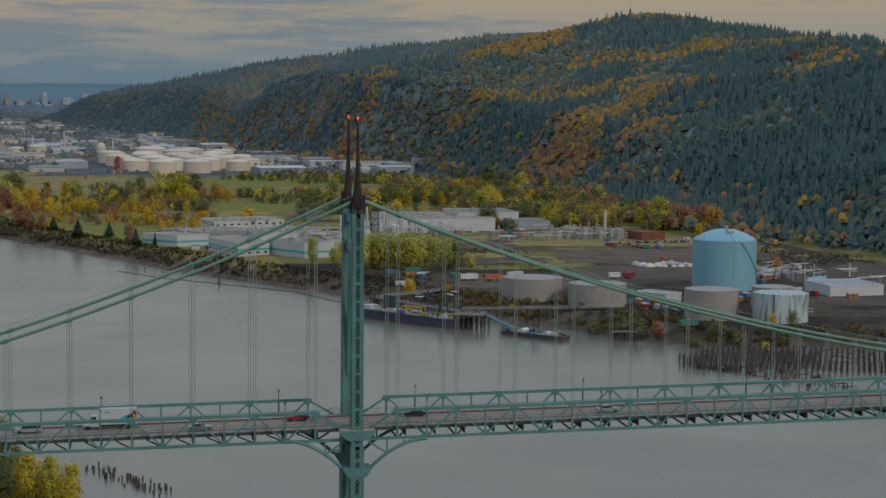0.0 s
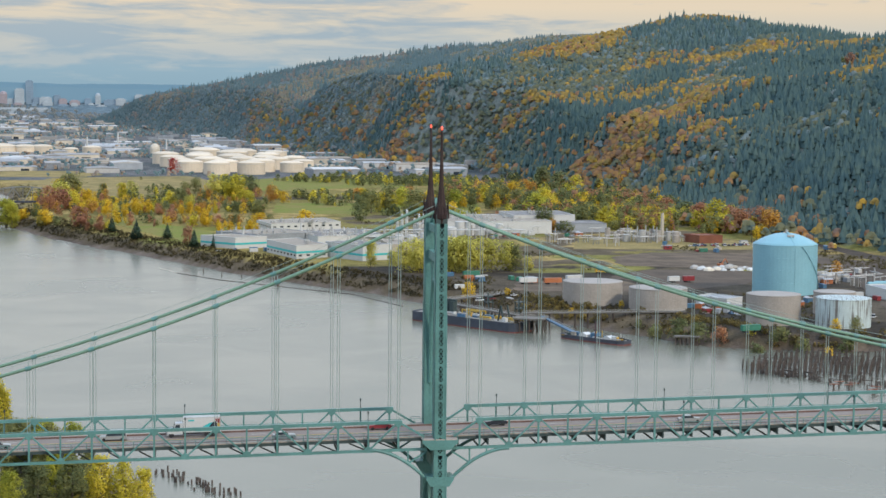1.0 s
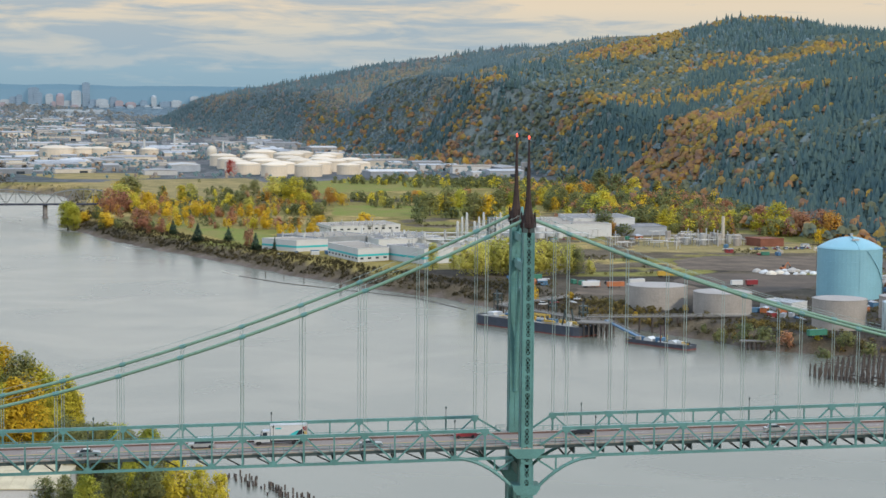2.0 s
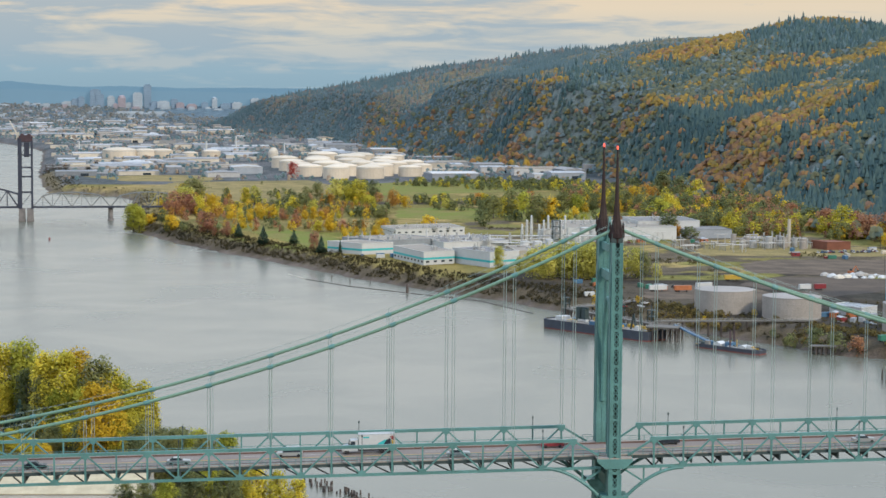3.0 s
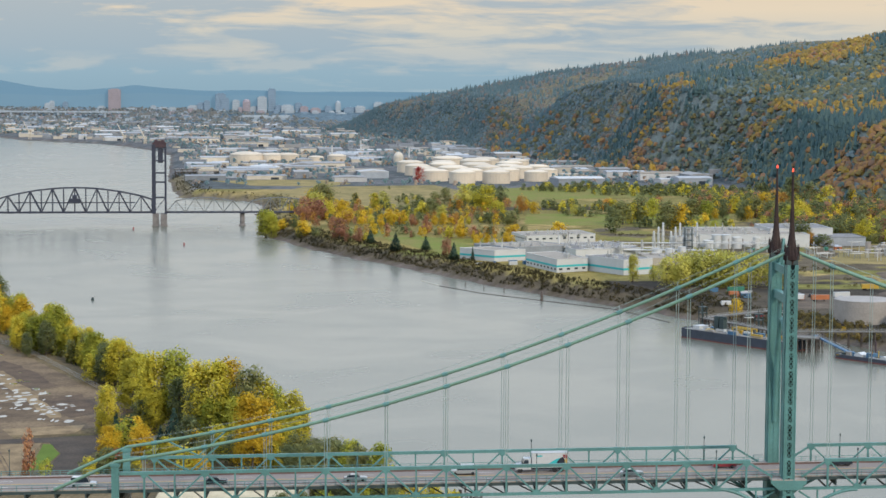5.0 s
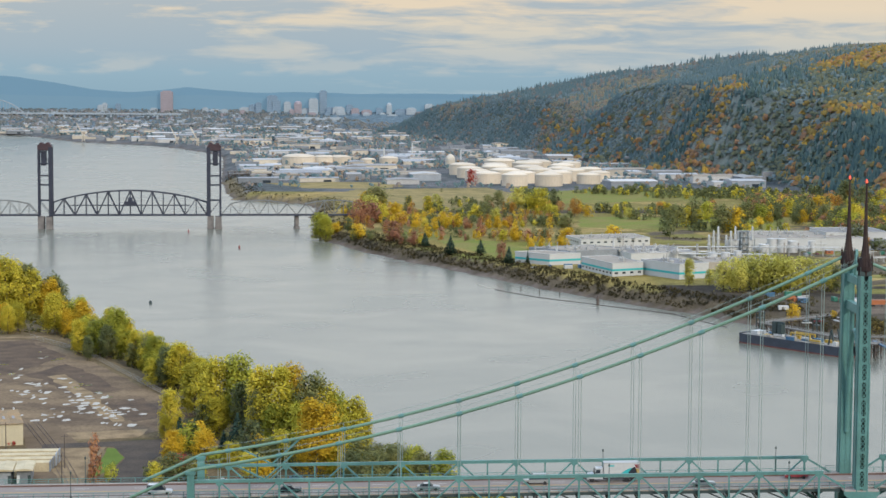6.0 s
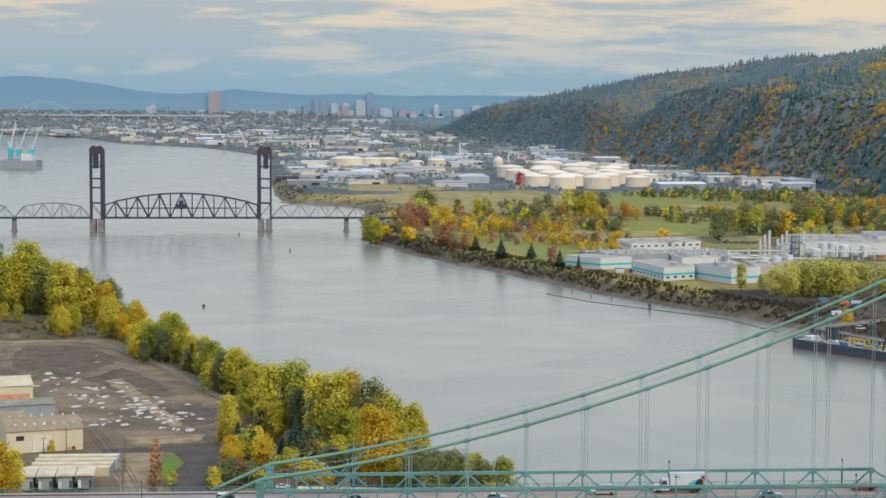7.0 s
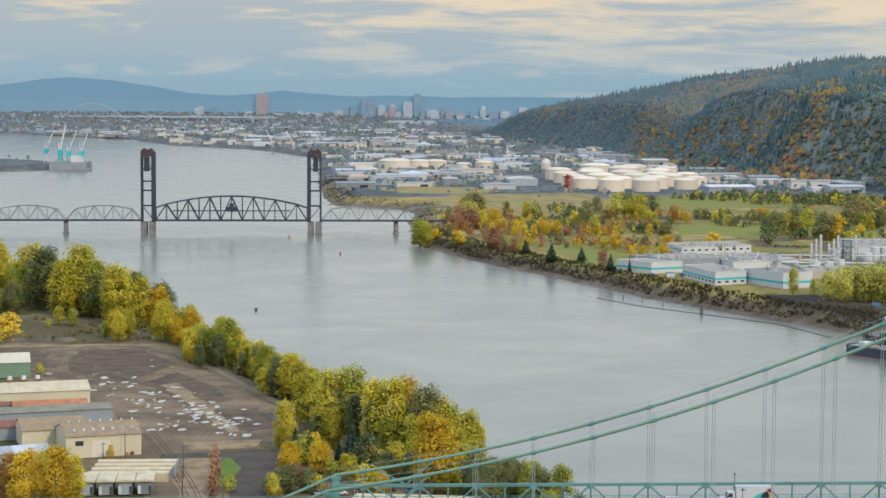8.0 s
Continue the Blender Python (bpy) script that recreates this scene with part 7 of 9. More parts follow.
def shed(name, a, b, depth, h, ridge_h, wall, roof, label, z=LAND):
    """A gabled hall: its front wall runs from a to b, depth goes back from it, the ridge runs with the front."""
    a, b = Vector((*a, 0)), Vector((*b, 0))
    L = (b - a).length
    t = thing(name, label, "warehouse", pose(a.x, a.y, z, 0, 0, math.degrees(math.atan2(b.y - a.y, b.x - a.x))))
    part("wall", Shape().plate([(0, -0.3), (depth, -0.3), (depth, h), (depth / 2, h + ridge_h), (0, h)], "x", 0, L), wall, t)
    for sgn, y0, y1 in ((1, -0.5, depth / 2), (-1, depth + 0.5, depth / 2)):
        n = max(3, int(L / 4))
        for k in range(n):
            x0, x1 = L * k / n - (0.3 if k == 0 else 0), L * (k + 1) / n - 0.06 + (0.36 if k == n - 1 else 0)
            za, zb = h - 0.5 * ridge_h / (depth / 2), h + ridge_h
            s = Shape().add([(x0, y0, za + 0.12), (x1, y0, za + 0.12), (x1, y1, zb + 0.12), (x0, y1, zb + 0.12), (x0, y0, za + 0.3), (x1, y0, za + 0.3), (x1, y1, zb + 0.3), (x0, y1, zb + 0.3)],
                            [(0, 3, 2, 1), (4, 5, 6, 7), (0, 1, 5, 4), (1, 2, 6, 5), (2, 3, 7, 6), (3, 0, 4, 7)])
            part("roof_panel", s, roof, t)
    return t, L


hall, L = shed("warehouse", (-264, 318), (-238, 329), 24, 8.0, 3.2, CREAM_PAINT, ROOF_RUST, "cream metal warehouse with a rusty brown gabled roof")
part("window", Shape().box(3.5, 6.5, -0.08, 0.1, 4.6, 6.4), WINDOW, hall)
part("sliding_door", Shape().box(9.5, 16.5, -0.2, 0.05, 0, 6.2), WALL_WARM, hall, "pale sliding door")
part("downpipe", Shape().beam((20.5, -0.1, 0), (20.5, -0.1, 8), 0.2), WALL_WARM, hall)
for k in range(7):
    part("roof_vent", Shape().tube((3 + 4 * k, 12, 11), (3 + 4 * k, 12, 12.2), 0.35, n=8), WHITE_PAINT, hall)
    part("skylight", Shape().beam((4 + 3.6 * k, 4.0, 9.45), (4 + 3.6 * k, 6.2, 10.05), 0.9, 0.12), ROOF_GREY, hall)
shed("warehouse", (-285, 335), (-262, 344), 22, 7.0, 3.0, CREAM_PAINT, ROOF_RUST, "cream metal warehouse with a rusty brown gabled roof")
ROOF_DULL = material("dull_olive_roof", (0.20, 0.185, 0.125), 0.9, vary=0.2, size=7, fine=0.6, tint=(0.14, 0.13, 0.09))
shed("warehouse", (-335, 372), (-265, 402), 16, 5.0, 1.2, WALL_GREY, ROOF_DULL, "long low shed with a dull green-grey roof")
ROOF_CREAM = material("weathered_cream_roof", (0.47, 0.395, 0.255), 0.8, vary=0.12, size=5, fine=0.5, tint=(0.38, 0.315, 0.20))
hall3, L3 = shed("warehouse", (-336, 425), (-284, 443.5), 24, 6.0, 2.6, CREAM_PAINT, ROOF_CREAM, "white warehouse with a pale metal roof and vents")
for k in range(6):
    part("roof_vent", Shape().tube((4 + 6 * k, 13, 9.8), (4 + 6 * k, 13, 11.4), 1.2, 0.9, 10), WHITE_PAINT, hall3)
    part("vent_base", Shape().box(2.6 + 6 * k, 5.4 + 6 * k, 11.6, 14.4, 9.2, 9.9), ROOF_RED, hall3)
ROOF_ORANGE = material("orange_rust_roof", (0.44, 0.15, 0.05), 0.85, vary=0.25, size=4, fine=0.5, tint=(0.24, 0.10, 0.05))
# closed dark walls stand in for the shade under an open roof
shed("lean_to", (-308, 407), (-279, 417), 11, 4.4, 1.2, DARK, ROOF_ORANGE, "orange-rust lean-to roof before the white warehouse, dark walls painted as shade")
shed("lean_to", (-340, 404), (-309, 412), 9, 4.0, 0.8, WALL_GREY, ROOF_RED, "rusty red open lean-to roof")
shed("warehouse", (-372, 505), (-330, 518), 24, 7, 3.0, GREEN_SIDING, CREAM_PAINT, "green-walled hall with a curved pale roof")
shed("shed", (-330, 345), (-292, 355), 14, 5, 1.5, WALL_GREY, ROOF_RED, "grey shed with a red roof")
shed("shed", (-292, 300), (-268, 312), 14, 4, 1.5, WALL_GREY, ROOF_GREY, "low grey shed beside the warehouse")
shed("warehouse", (-150, 200), (-106, 198), 40, 5.0, 1.5, WHITE_PAINT, ROOF_CREAM, "white warehouse with a broad cream roof under the bridge")
for x, y in ((-136, 190), (-119, 192)):
    t = thing("container", "red steel container beside the warehouse", "container", pose(x, y, LAND, 0, 0, 85))
    part("box", Shape().box(-3, 3, -1.2, 1.2, 0, 2.6), RED_PAINT, t)
    part("door", Shape().box(3, 3.06, -1.1, 1.1, 0.2, 2.5), RED_PAINT, t)
for k in range(5):  # row of covered trailers with cream tops
    t = thing("covered_trailer", "cream covered trailer parked in a row", "trailer", pose(-247.5 + 6.4 * k, 251 + 1.2 * k, LAND, 0, 0, 8), "covered trailers")
    part("roof", Shape().plate([(-3.1, 5.0), (3.1, 5.0), (3.0, 5.4), (0, 5.8), (-3.0, 5.4)], "y", -1, 15), ROOF_CREAM, t, "cream canopy roof")
    part("body", Shape().box(-2.3, 2.3, 0, 14, 0.5, 5.0), WALL_GREY, t)
    for s in (-1.8, 1.8):
        part("door", Shape().box(s - 0.5, s + 0.5, -0.06, 0.02, 0.7, 3.4), DARK if s > 0 else WHITE_PAINT, t)
for k in range(4):
    t = thing("stacked_pontoon", "long cream steel pontoon lying in a row", "pontoon", pose(-246, 276 + 5.2 * k, LAND, 0, 0, 6), "pontoons")
    part("top", Shape().plate([(0, 3.2 + 0.4 * k), (2.0, 3.6 + 0.4 * k), (4.4, 3.2 + 0.4 * k), (4.4, 0), (0, 0)], "x", 0, 28), ROOF_CREAM, t)
    part("end_cap", Shape().plate([(-0.2, 3.4 + 0.4 * k), (4.6, 3.4 + 0.4 * k), (4.6, 0), (-0.2, 0)], "x", 28, 28.4), WALL_GREY, t)
# fence along the lot, and poles
fence = thing("fence", "long grey chain-link fence round the lot", "fence", pose(0, 0, LAND))
run = [(-300, 632), (-262, 578), (-182, 400), (-170, 372)]
for (xa, ya), (xb, yb) in zip(run, run[1:]):
    n = int(math.hypot(xb - xa, yb - ya) / 4)
    for k in range(n):
        part("post", Shape().tube((xa + (xb - xa) * k / n, ya + (yb - ya) * k / n, -0.3), (xa + (xb - xa) * k / n, ya + (yb - ya) * k / n, 2.2), 0.06, n=5), PIPE, fence)
    for h in (0.3, 1.2, 2.1):
        part("rail", Shape().beam((xa, ya, h), (xb, yb, h), 0.06, 0.1), PIPE, fence)
for x, y, h in ((-241, 314, 11), (-214, 285, 12), (-246, 300, 10), (-208, 250, 12), (60, 1180, 14), (400, 1100, 14), (420, 1010, 15), (350, 930, 14)):
    t = thing("utility_pole", "weathered wooden utility pole with a crossarm", "pole", pose(x, y, LAND))
    part("pole", Shape().tube((0, 0, -0.5), (0, 0, h), 0.2, 0.13, 7), TIMBER, t)
    part("crossarm", Shape().beam((-1.2, 0, h - 0.8), (1.2, 0, h - 0.8), 0.14), TIMBER, t)
for k, (x, y) in enumerate(((-163, 262), (-156, 262), (-140, 268), (-150, 266), (-132, 268), (-168, 266))):
    m, w = PAINTS[k % 5]
    car(x, y, LAND + 0.08, 20, m, f"{w} parked car under the trees")

# ---- trees one by one: x, y, height, leaf and form, breadth ----
GROVE = [
    (-186, 345, 18.8, "yB", 0.95),
    (-169, 352, 30.5, "yB", 1),
    (-161, 350, 31.7, "nB", 1),
    (-150, 329, 31.2, "yT", 1.1),
    (-143, 324, 31.3, "yB", 1),
    (-138, 329, 31.1, "gB", 0.9),
    (-131, 318, 31.1, "oB", 0.9),
    (-125, 319, 28.6, "yB", 0.9),
    (-121, 319, 27.0, "nB", 0.8),
    (-116, 312, 27.5, "yB", 0.9),
    (-112, 319, 24.1, "yT", 1),
    (-114, 325, 20.6, "yB", 1),
    (-125, 265, 28.7, "gB", 1.1),
    (-118, 277, 21.1, "yB", 1),
    (-98, 273, 14.9, "oS", 1.2),
    (-93, 273, 11.1, "oS", 1.3),
    (-92, 273, 11.8, "oS", 1.2),
    (-94, 276, 14.2, "nL", 1.2),
    (-102, 268, 11.4, "oS", 1.3),
    (-110, 268, 13.3, "oS", 1.3),
]
GROVE_EDGE = [
    (-183, 396, 21.7, "yB", 1),
    (-198, 462, 21.1, "yB", 1),
    (-171, 349, 13.3, "oB", 1.1),
    (-179, 322, 12.4, "fF", 1),
    (-173, 317, 12.3, "fF", 1),
    (-156, 305, 16.5, "fF", 1.2),
    (-162, 315, 8.6, "fF", 1),
    (-178, 298, 11.6, "gB", 1),
    (-167, 298, 12.0, "gB", 1),
    (-156, 284, 10.1, "yB", 1),
    (-149, 305, 9.2, "gB", 1),
    (-165, 383, 6.3, "aS", 1),
    (-173, 283, 5.9, "eS", 1),
    (-174, 264, 9.5, "oS", 1.2),
    (-180, 264, 6.1, "oU", 1),
    (-167, 264, 8.7, "oS", 1),
    (-139, 297, 11.9, "yS", 1),
    (-132, 287, 10.7, "oS", 1),
    (-142, 281, 11.6, "oB", 1),
    (-148, 267, 9.5, "yS", 1),
]
SHORE_ROW = [
    (-407, 818, 33.3, "yB", 1),
    (-394, 804, 36.4, "nB", 1),
    (-371, 761, 34.3, "yB", 1),
    (-364, 776, 36.1, "oB", 1),
    (-354, 762, 32.9, "yB", 1),
    (-348, 763, 29.4, "gB", 1),
    (-332, 736, 32.0, "yB", 1),
    (-323, 737, 30.7, "yB", 1),
    (-312, 738, 28.6, "gB", 1),
    (-316, 745, 20.7, "yT", 1),
    (-275, 645, 23.1, "gB", 1.1),
    (-288, 663, 18.6, "gB", 1),
    (-286, 689, 16.5, "pB", 1),
    (-246, 578, 21.6, "yT", 1),
    (-239, 569, 23.0, "yT", 1),
    (-230, 550, 17.1, "nT", 1),
    (-224, 541, 19.6, "nT", 1.1),
    (-217, 527, 17.7, "yB", 1),
]
SHORE_ROW2 = [
    (-205, 489, 15.4, "gB", 1),
    (-196, 474, 16.6, "oT", 1),
    (-187, 451, 17.1, "yB", 1),
    (-324, 672, 14.5, "gB", 1),
    (-313, 661, 16.2, "yB", 1),
    (-366, 719, 10.6, "yS", 1),
    (-356, 712, 10.5, "nS", 1),
    (-401, 819, 11.6, "gS", 1),
    (-369, 706, 4.6, "nU", 1),
    (-407, 772, 18.1, "oB", 1.2),
    (-376, 650, 14.1, "gU", 1.2),
    (-441, 865, 34.0, "yB", 1),
    (-420, 850, 23.0, "nB", 1),
    (-257, 577, 17.6, "oT", 1),
    (-262, 577, 18.8, "nT", 1),
    (-247, 558, 16.7, "oB", 1),
    (-211, 506, 18.3, "yT", 1),
    (-204, 473, 15.1, "oB", 1),
]
YARD_TREES = [
    (-256, 229, 20.8, "gB", 1.1),
    (-245, 227, 22.5, "gB", 1.1),
    (-242, 239, 17.2, "yB", 1),
    (-256, 256, 15.0, "yB", 1),
    (-263, 237, 18.1, "aB", 1),
    (-247, 317, 5.4, "gS", 1),
    (-328, 528, 4.9, "yU", 1),
    (-196, 242, 20.8, "rL", 0.6),
    (-194, 263, 6.1, "nU", 1),
    (-183, 350, 8.6, "fF", 1),
    (-211, 472, 12.6, "yS", 1),
    (-241, 327, 1.7, "eU", 1),
    (-243, 327, 1.5, "eU", 1),
]
POINT_TREES = [
    (-198, 1394, 27.9, "nT", 1.4),
    (-192, 1381, 23.6, "nT", 1.3),
    (-185, 1409, 10.4, "gU", 1.2),
    (-162, 1344, 13.5, "gS", 1.5),
    (-166, 1491, 22.9, "rS", 1.1),
    (-158, 1564, 23.7, "pS", 1.2),
    (-145, 1533, 16.7, "yS", 1),
    (-158, 1764, 22.4, "oS", 1.7),
    (-127, 1278, 17.4, "rS", 1.2),
    (-131, 1290, 8.7, "gL", 1),
    (-100, 1228, 12.2, "fF", 1.6),
    (-79, 1159, 15.2, "fF", 1.5),
    (-55, 1161, 11.7, "fF", 1.6),
    (-110, 1238, 12.7, "rS", 1),
    (-40, 1117, 13.1, "rS", 1.1),
    (-35, 1079, 13.6, "fF", 1.5),
    (-21, 1075, 11.4, "fF", 0.7),
    (-173, 1396, 12.9, "oS", 1),
    (-149, 1313, 8.9, "oU", 1),
    (-118, 1249, 8.5, "oU", 1),
]
MEADOW_TREES = [
    (-134, 1566, 15.8, "gS", 1),
    (-125, 1767, 11.9, "oS", 1),
    (-103, 1664, 18.4, "yL", 1.3),
    (-93, 1684, 18.0, "pS", 1),
    (-111, 1430, 14.7, "gS", 1),
    (-93, 1403, 11.9, "gS", 1),
    (-78, 1447, 14.9, "gL", 1),
    (-73, 1433, 15.8, "gL", 1),
    (-64, 1434, 10.5, "rS", 1),
    (-51, 1457, 8.5, "rS", 1),
    (-23, 1292, 16.5, "gL", 1),
    (-13, 1269, 8.6, "gL", 1),
    (-4, 1207, 11.1, "gL", 1),
    (3, 1219, 9.3, "gL", 1),
    (13, 1231, 9.9, "gS", 1),
    (-42, 1575, 17.0, "oS", 1.3),
    (-35, 1437, 12.2, "gS", 1),
    (-24, 1452, 10.7, "aS", 1),
    (-13, 1673, 10.7, "aS", 1),
    (12, 1649, 9.4, "gS", 1),
]
MEADOW_TREES2 = [
    (49, 1617, 18.0, "aS", 1),
    (15, 1676, 25.1, "yS", 1.3),
    (19, 1548, 16.8, "yS", 1),
    (-4, 1750, 22.3, "pS", 1.2),
    (-26, 1777, 18.2, "oS", 1),
    (9, 1462, 10.7, "oU", 1),
    (28, 1442, 13.8, "oS", 1.3),
    (25, 1340, 9.0, "gU", 1.4),
    (-55, 1735, 12.3, "oS", 1),
    (8, 1781, 18.9, "oS", 1.2),
    (-85, 1491, 10.9, "gS", 1),
    (-124, 1503, 12.0, "gS", 1),
    (-157, 1500, 12.0, "rS", 1),
    (-181, 1604, 13.9, "oS", 1),
    (-35, 1535, 12.2, "pS", 1),
    (35, 1744, 21.6, "oS", 1),
    (-58, 1320, 7.9, "gL", 1),
    (-66, 1289, 6.8, "rL", 1),
    (-50, 1353, 7.1, "gL", 1),
    (-34, 1304, 9.8, "gL", 1),
]
FIELD_TREES = [
    (142, 1665, 12.6, "aS", 1.2),
    (136, 1460, 22.7, "oS", 1.2),
    (152, 1477, 26.2, "oS", 1.1),
    (174, 1531, 20.8, "nS", 1),
    (171, 1403, 25.2, "oS", 1.2),
    (212, 1535, 20.9, "oS", 1.2),
    (227, 1537, 18.7, "nS", 1.2),
    (198, 1475, 9.8, "oU", 1),
    (217, 1477, 10.4, "gU", 1),
    (214, 1402, 7.9, "nU", 1),
    (65, 1340, 11.1, "gU", 1.3),
    (25, 1335, 9.0, "gL", 1),
    (213, 1774, 8.9, "aS", 1),
    (151, 1719, 9.8, "gS", 1),
    (248, 1563, 17.2, "oS", 1),
    (102, 1584, 11.5, "pS", 1),
    (177, 1594, 13.9, "gS", 1),
]
WILLOWS = [
    (81, 919, 19.7, "pT", 1),
    (100, 889, 19.3, "pS", 1),
    (107, 901, 21.0, "pS", 1),
    (110, 882, 20.0, "pS", 1),
    (118, 897, 23.2, "pS", 1),
    (122, 883, 21.5, "pS", 1),
    (128, 890, 23.9, "pS", 1),
    (132, 879, 22.2, "pS", 1),
    (140, 890, 22.4, "pS", 1),
    (142, 879, 21.5, "pS", 1),
    (149, 890, 22.4, "pS", 1),
    (159, 891, 21.0, "pS", 1),
    (169, 891, 18.8, "pS", 1),
    (175, 891, 17.3, "oS", 1),
    (123, 758, 10.7, "gS", 1),
    (183, 891, 9.8, "pS", 1),
    (124, 968, 15.8, "pS", 1),
    (147, 960, 17.3, "pS", 1),
    (96, 927, 10.7, "pS", 1),
    (186, 969, 13.5, "fF", 1),
]
EAST_OF_HILLS = [
    (278, 1469, 21.8, "oS", 1.2),
    (283, 1424, 23.5, "oS", 1.2),
    (301, 1447, 24.9, "yS", 1),
    (262, 1245, 19.2, "oS", 1.3),
    (266, 1227, 10.5, "aS", 1),
    (317, 1411, 15.9, "yS", 1.1),
    (281, 1374, 23.9, "nS", 1.3),
    (308, 1308, 20.1, "oS", 1.2),
    (311, 1277, 18.7, "oS", 1),
    (318, 1265, 19.6, "yL", 1),
    (307, 1657, 20.4, "gS", 1.2),
    (334, 1735, 18.7, "aS", 1),
    (282, 1566, 20.6, "oS", 1),
    (260, 1523, 19.0, "oS", 1),
    (273, 1216, 10.4, "oU", 1.3),
    (323, 1247, 8.7, "oU", 1),
]
FOOTHILL_TREES = [
    (420, 1510, 16.9, "oS", 1.3),
    (410, 1405, 18.2, "rS", 1.2),
    (407, 1331, 19.5, "oS", 1.2),
    (413, 1297, 20.2, "rS", 1.2),
    (411, 1244, 25.5, "yS", 1.2),
    (429, 1263, 19.8, "rS", 1),
    (426, 1219, 20.3, "rS", 1.2),
    (435, 1200, 23.0, "rS", 1.3),
    (442, 1182, 21.8, "aS", 1.2),
    (428, 1667, 14.6, "aS", 1),
    (377, 1510, 14.6, "oS", 1.2),
    (396, 1484, 14.4, "yS", 1),
    (414, 1718, 16.2, "oS", 1),
    (400, 1771, 21.7, "yS", 1.2),
    (380, 1770, 25.4, "oS", 1.2),
    (383, 1885, 26.7, "oS", 1.2),
    (417, 1142, 11.1, "gS", 1),
    (431, 1170, 9.4, "gS", 1),
    (376, 834, 11.2, "aS", 1.1),
    (787, 1966, 18.8, "rS", 1),
]
BANK_TREES = [
    (281, 562, 7.2, "gS", 1.2),
    (289, 557, 8.7, "oS", 1.3),
    (295, 550, 9.2, "gS", 1),
    (297, 548, 12.6, "nS", 1),
    (237, 502, 7.8, "oU", 1.2),
    (239, 522, 6.1, "yU", 1),
    (209, 545, 10.0, "oU", 1.3),
    (216, 534, 9.4, "oU", 1.3),
    (224, 523, 8.2, "rU", 1.2),
    (252, 511, 8.2, "oU", 1.3),
    (260, 500, 9.7, "oU", 1),
    (270, 490, 6.5, "gU", 1),
    (283, 499, 10.9, "oU", 1),
    (144, 694, 4.4, "gU", 1),
    (169, 679, 3.8, "gU", 1),
    (197, 678, 3.8, "gU", 1),
    (198, 556, 8.4, "oU", 1),
    (195, 578, 5.2, "oU", 1),
    (1021, 2454, 26.3, "oS", 1),
]
LEAVES = {"g": LEAF_GOLD, "y": LEAF_YG, "o": LEAF_OLIVE, "n": LEAF_GREEN, "r": LEAF_RUST, "a": LEAF_ORANGE, "e": LEAF_RED, "f": LEAF_FIR, "p": LEAF_PALE}
FORMS = {"B": BROAD, "T": TALL, "S": SMALL, "L": SLIM, "U": BUSH, "F": FIRS}
for rows, where in ((GROVE, "in the riverside grove"), (GROVE_EDGE, "at the edge of the grove"), (SHORE_ROW, "in the shore row"), (SHORE_ROW2, "in the shore row"), (YARD_TREES, "beside the yards"), (POINT_TREES, "on the river point"), (MEADOW_TREES, "on the meadow"),
                    (MEADOW_TREES2, "on the meadow"), (FIELD_TREES, "among the fields"), (WILLOWS, "in front of the plant"), (EAST_OF_HILLS, "below the hills"), (FOOTHILL_TREES, "at the hill foot"), (BANK_TREES, "on the river bank"), (UNDER_BRIDGE, "by the bridge foot")):
    for x, y, h, code, wide in rows:
        if where == "on the river bank" and ground_z(x, y) < 2:
            y += 50
        tree(x, y, h, LEAVES[code[0]], FORMS[code[1]], wide * (1.3 if y > 1150 else 1.15 if y > 700 or where == "in the shore row" else 1.5 if where == "at the edge of the grove" else 1.05), where)
        if where == "in the shore row" and code[1] in "BT":  # filling in between
            tree(x - tree_rng.uniform(-1, 5), y + tree_rng.uniform(-12, 12), h * tree_rng.uniform(0.95, 1.2), LEAVES[tree_rng.choice(("y", "y", "y", "n", "o"))], FORMS["B"], tree_rng.uniform(1.05, 1.3), where)
            tree(x - tree_rng.uniform(2, 9), y + tree_rng.uniform(-11, 11), h * tree_rng.uniform(0.6, 0.9), LEAVES[tree_rng.choice((code[0], "y", "o", "n"))], FORMS["B"], tree_rng.uniform(0.9, 1.1), where)
        if where == "in the riverside grove" and code[1] in "BT" and y > 300:
            tree(x + tree_rng.uniform(-5, 4), y - tree_rng.uniform(3, 10), h * tree_rng.uniform(0.5, 0.75), LEAVES[tree_rng.choice(("y", "n", "o", "y"))], FORMS["T"], tree_rng.uniform(1.1, 1.4), where)
        if where == "at the edge of the grove" and code[1] in "BSF" and y < 330:
            tree(x + tree_rng.uniform(-6, 6), y + tree_rng.uniform(-9, 6), h * tree_rng.uniform(0.6, 0.9), LEAVES[tree_rng.choice(("g", "o", "n", "y"))], FORMS[tree_rng.choice(("S", "U"))], tree_rng.uniform(1.0, 1.4), where)
        if y > 1150 and code[1] in "SL" and where != "in front of the plant":  # a smaller neighbour or two
            for _ in range(tree_rng.choice((1, 1, 2))):
                other = tree_rng.choice((code[0], code[0], "g", "y", "o"))
                tree(x + tree_rng.uniform(-14, 14), y + tree_rng.uniform(-6, 22), h * tree_rng.uniform(0.55, 0.9), LEAVES[other], FORMS[tree_rng.choice(("S", "S", "U"))], tree_rng.uniform(1.0, 1.35), where)

# scrub along both banks, tree belts on the plain and in the town
rs = np.random.RandomState(3)


def scatter(n, box, test):
    x, y = rs.uniform(box[0], box[1], n), rs.uniform(box[2], box[3], n)
    z, w, e, h = land_z(x, y)
    k = test(x, y, z, w, e, h)
    return np.stack([x[k], y[k], z[k] - 0.3], 1)


